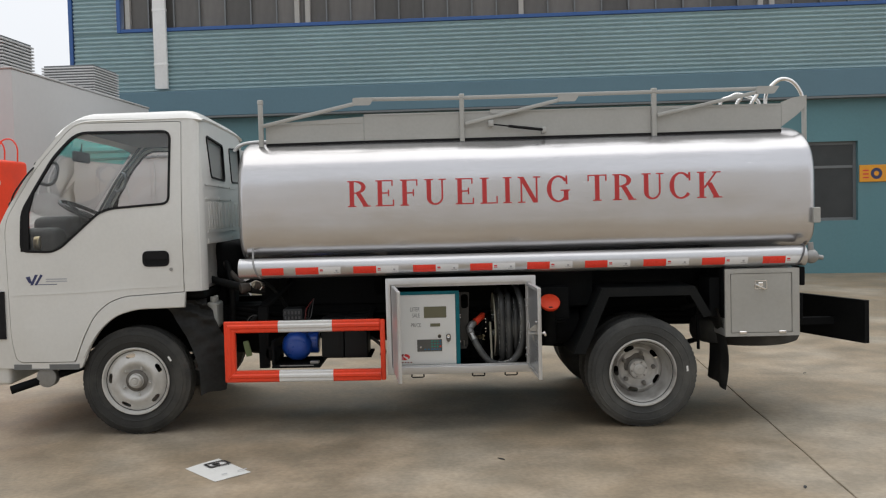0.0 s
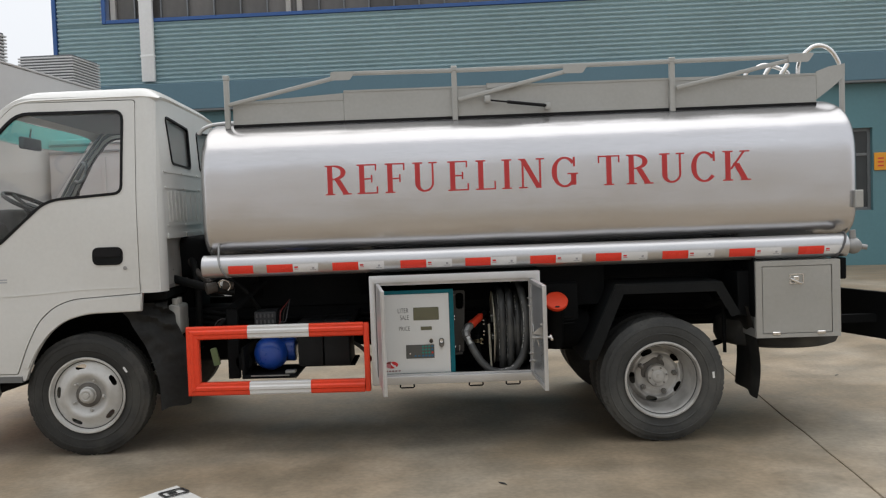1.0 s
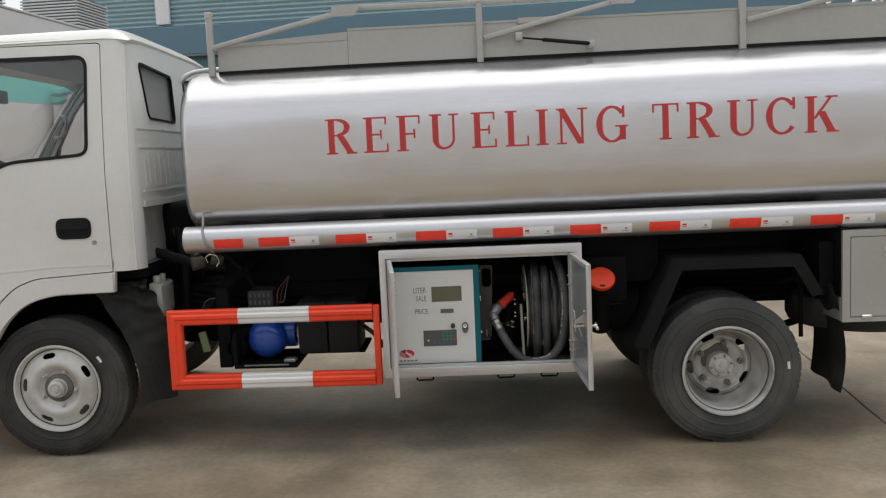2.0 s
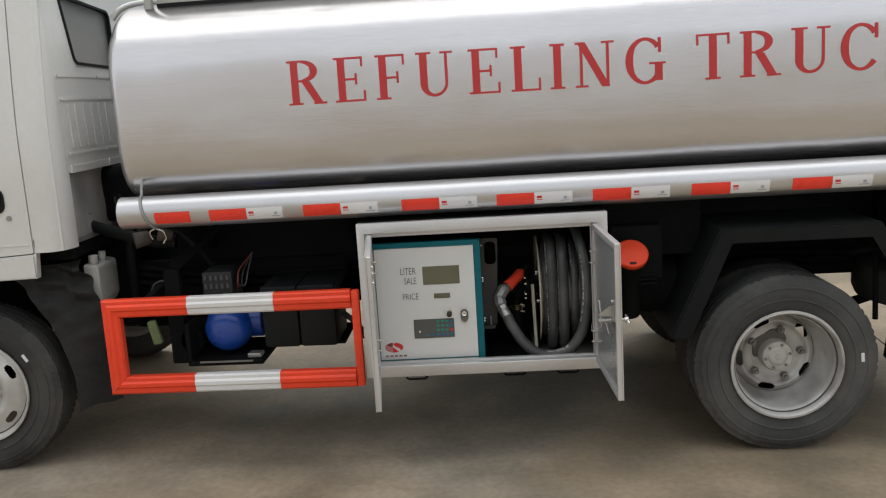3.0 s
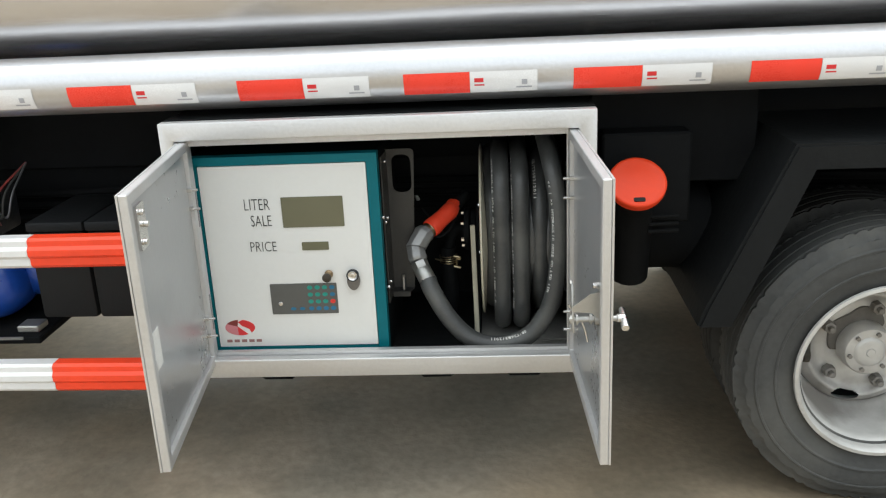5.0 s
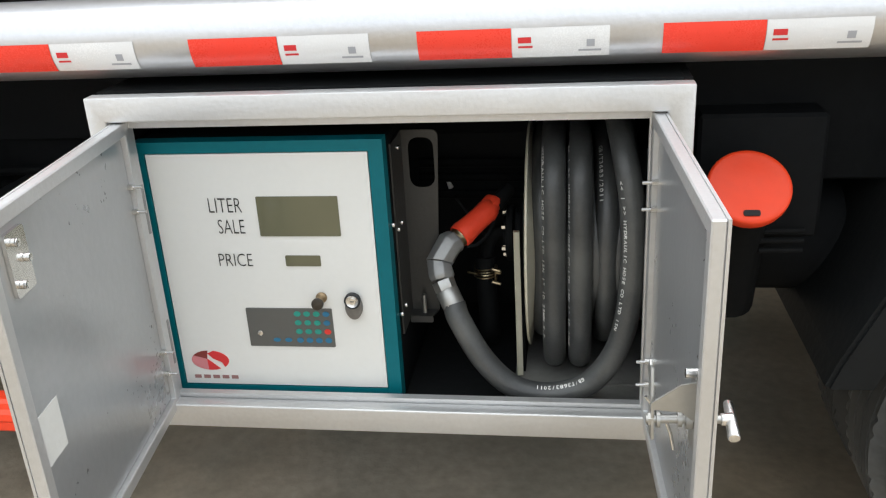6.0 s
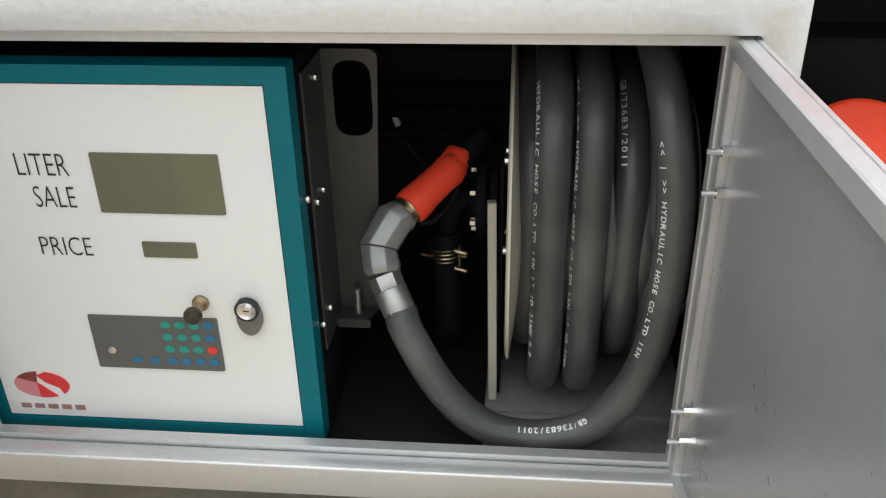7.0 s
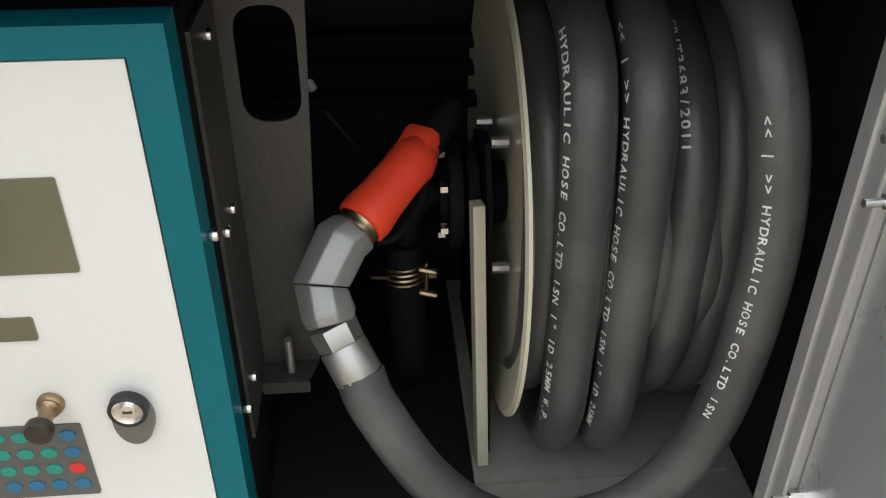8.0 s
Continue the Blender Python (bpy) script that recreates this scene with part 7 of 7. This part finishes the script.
    part("clamp_tail", rod(bmesh.new(), (FX - 0.016, FY - 0.018, FZ + 0.002), (FX - 0.034, FY - 0.026, FZ + 0.010), 0.0022, segments=8), BRASS, k)


reel()


def delivery_hose():
    h = thing("delivery_hose", 2.48, -0.86, 0.415, "black delivery hose hanging in a loop from the nozzle", "hose")
    pts = [(2.2935, -0.8200, 0.5830), (2.3050, -0.8330, 0.5550), (2.348, -0.852, 0.486), (2.402, -0.862, 0.437), (2.470, -0.864, 0.4235), (2.540, -0.862, 0.447), (2.590, -0.860, 0.520), (2.611, -0.858, 0.630), (2.612, -0.852, 0.760), (2.596, -0.815, 0.870), (2.584, -0.72, 0.922), (2.585, -0.60, 0.925), (2.595, -0.48, 0.890)]
    line = curve_points(pts, 10)
    b = part("hose", tube(bmesh.new(), line, HR, 20), HOSE, h)
    # print along it
    dist = [0.0]
    for p, q in zip(line, line[1:]):
        dist.append(dist[-1] + (q - p).length)

    def along(s):
        k = max(0, min(len(line) - 2, int(np.searchsorted(dist, s)) - 1))
        t = (s - dist[k]) / max(1e-6, dist[k + 1] - dist[k])
        return line[k].lerp(line[k + 1], t), (line[k + 1] - line[k]).normalized()

    for text, s0, size, tilt in (("GB/T3683/2011", 0.34, 0.0070, -0.5), ("<< | >> HYDRAULIC HOSE CO.LTD 1SN", 0.738, 0.0062, -0.78)):
        def on(u, v, s0=s0, size=size, tilt=tilt):
            p, d = along(s0 - u)
            out = Vector((0, -0.85, 0.52))
            out = (out - d * out.dot(d)).normalized()
            side = d.cross(out)
            b2 = tilt + (v - size / 2) / HR
            return tuple(p + (HR + 0.0006) * (out * math.cos(b2) + side * math.sin(b2)))
        part("hose_print", even_print(text, size, 0.0083, on), PRINT, b, "white printed words on the hose", smooth=0)


delivery_hose()


def nozzle():
    n = thing("fuel_nozzle", 2.30, -0.76, 0.60, "red-gripped fuel nozzle with grey swivel in its holder", "fuel nozzle")
    a, b = Vector((2.2985, -0.744, 0.6865)), Vector((2.372, -0.664, 0.734))
    d = (b - a).normalized()
    q = d.to_track_quat("Z", "Y").to_matrix().to_4x4()
    m = Matrix.Translation(a) @ q
    bm = lathe(bmesh.new(), [(0.018, 0.0), (0.0235, 0.002), (0.0245, 0.012), (0.0225, 0.030), (0.0215, 0.060), (0.0225, 0.080), (0.018, 0.094), (0.012, 0.100)], lambda t, r, h: m @ Vector((r * math.cos(t), r * math.sin(t), h)), 28)
    part("grip", bm, GRIP, n, "bright red rubber grip", smooth=50)
    bm = bmesh.new()
    beam(bm, m @ Vector((0.0, 0.0, 0.070)), m @ Vector((0.004, 0.006, 0.112)), 0.036, 0.028, 0.009)
    part("grip_head", bm, GRIP, n)
    bm = lathe(bmesh.new(), [(0.012, -0.012), (0.0195, -0.012), (0.0205, -0.008), (0.0195, -0.004), (0.0205, 0.0), (0.012, 0.0)], lambda t, r, h: m @ Vector((r * math.cos(t), r * math.sin(t), h)), 28)
    part("collar_ring", bm, BRASS, n, "thin brass ring")
    bm = bmesh.new()
    rod(bm, m @ Vector((0, 0, 0.10)), m @ Vector((0.002, 0.002, 0.15)), 0.016, 0.013, 18)
    part("spout", bm, BLACK, n, "dark nozzle spout")
    bm = bmesh.new()
    tube(bm, curve_points([(2.312, -0.745, 0.668), (2.330, -0.735, 0.667), (2.350, -0.712, 0.680), (2.362, -0.690, 0.702)], 6), 0.0035, 8)
    part("trigger_guard", bm, BLACK, n)
    # faceted swivel elbow down to the hose tail
    p1, p2, p3 = Vector((2.2825, -0.757, 0.679)), Vector((2.2640, -0.780, 0.650)), Vector((2.2715, -0.799, 0.622))
    u1, u2 = (p2 - p1).normalized(), (p3 - p2).normalized()

    def loft(rings):
        """An eight-sided casting through rings of (middle, normal, radius)."""
        bm, rows = bmesh.new(), []
        for c, n2, r in rings:
            x2 = Vector((0.55, -0.75, 0.2)).cross(n2).normalized()
            y2 = n2.cross(x2)
            rows.append([bm.verts.new(c + r * (x2 * math.cos(a) + y2 * math.sin(a))) for a in [(k + 0.3) * math.tau / 8 for k in range(8)]])
        for a, b in zip(rows, rows[1:]):
            for k in range(8):
                bm.faces.new((a[k], a[(k + 1) % 8], b[(k + 1) % 8], b[k]))
        bm.faces.new(rows[0])
        bm.faces.new(rows[-1])
        bmesh.ops.recalc_face_normals(bm, faces=bm.faces)
        bmesh.ops.bevel(bm, geom=bm.edges[:], offset=0.0016, segments=2, profile=0.5, affect="EDGES")
        return bm

    mid = (u1 + u2).normalized()
    e1 = part("swivel_elbow", loft([(a - d * 0.007, -d, 0.0205), (a - d * 0.011, -d, 0.0240), (p1, (u1 - d).normalized(), 0.0258), (p2, mid, 0.0262)]), FITTING, n, "grey faceted swivel fitting", smooth=25)
    part("lower_elbow", loft([(p2 + mid * 0.001, mid, 0.0248), (p2.lerp(p3, 0.75), u2, 0.0248), (p3, u2, 0.0215)]), FITTING, e1, smooth=25)
    q1 = Vector((2.2795, -0.807, 0.605))
    part("hex_nut", rod(bmesh.new(), p3, q1, 0.0215, 0.0208, 6, 0.002), ZINC, n, "bright hex nut", smooth=25)
    part("ferrule", rod(bmesh.new(), q1, Vector((2.2938, -0.8216, 0.5800)), 0.0212, 0.0214, 12, 0.0015), ZINC, n, "bright crimped ferrule")


nozzle()


# ---- loose things on the ground ----
SITE = YARDSITE
def paper_sheet():
    s = thing("paper_sheet", 0.81, -1.73, ground_at(0.8), "white printed paper sheet lying on the concrete", "paper")
    pts = [(0.642, -1.711), (0.873, -1.964), (1.031, -1.801), (0.781, -1.518)]
    bm = bmesh.new()
    plate(bm, pts, [], lambda u, v, w: (u - 0.03, v + 0.02, ground_at(u) + 0.003 + w + 0.004 * noise.noise((u * 6, v * 6, 0))), 0.0, 0.001, step=0.05)
    part("sheet", bm, PAPER, s)
    down, over = Vector((0.675, -0.737, 0)), Vector((0.737, 0.675, 0))
    c = Vector((0.776, -1.626, ground_at(0.8) + 0.0095))
    at = lambda u, v, w: tuple(c + down * u + over * v + Vector((0, 0, w)))
    part("print_frame", plate(bmesh.new(), rounded(rect(-0.048, 0.048, -0.066, 0.066), 0.02), [rounded(rect(-0.032, 0.032, -0.052, 0.052), 0.015)], at, 0.0, 0.001), INK, s, smooth=0)
    part("print_bar", plate(bmesh.new(), rect(-0.016, 0.016, -0.030, 0.012), [], at, 0.0, 0.001), INK, s, smooth=0)
    for v0, v1 in ((-0.085, -0.055), (0.01, 0.07)):
        part("print_bar", plate(bmesh.new(), rect(0.205, 0.213, v0, v1), [], at, 0.0, 0.001), GREYPRINT, s, smooth=0)


paper_sheet()


def litter():
    rng = random.Random(4)
    for x, y in ((5.188, 0.863), (3.9, -2.2), (1.0, -2.6), (5.6, -0.8), (2.4, -1.6)):
        a, size = rng.uniform(0, 3), rng.uniform(0.03, 0.05)
        t = tagged(part("dry_leaf", plate(bmesh.new(), rounded([(-size, 0), (0, -size * 0.3), (size, 0), (0, size * 0.3)], 0.01), [], lambda u, v, w: (x + u * math.cos(a) - v * math.sin(a), y + u * math.sin(a) + v * math.cos(a), ground_at(x) + 0.002 + w + 0.15 * abs(v)), 0.0, 0.001), DASH), "small dry brown leaf on the concrete", "leaf", "leaves on the yard")


litter()
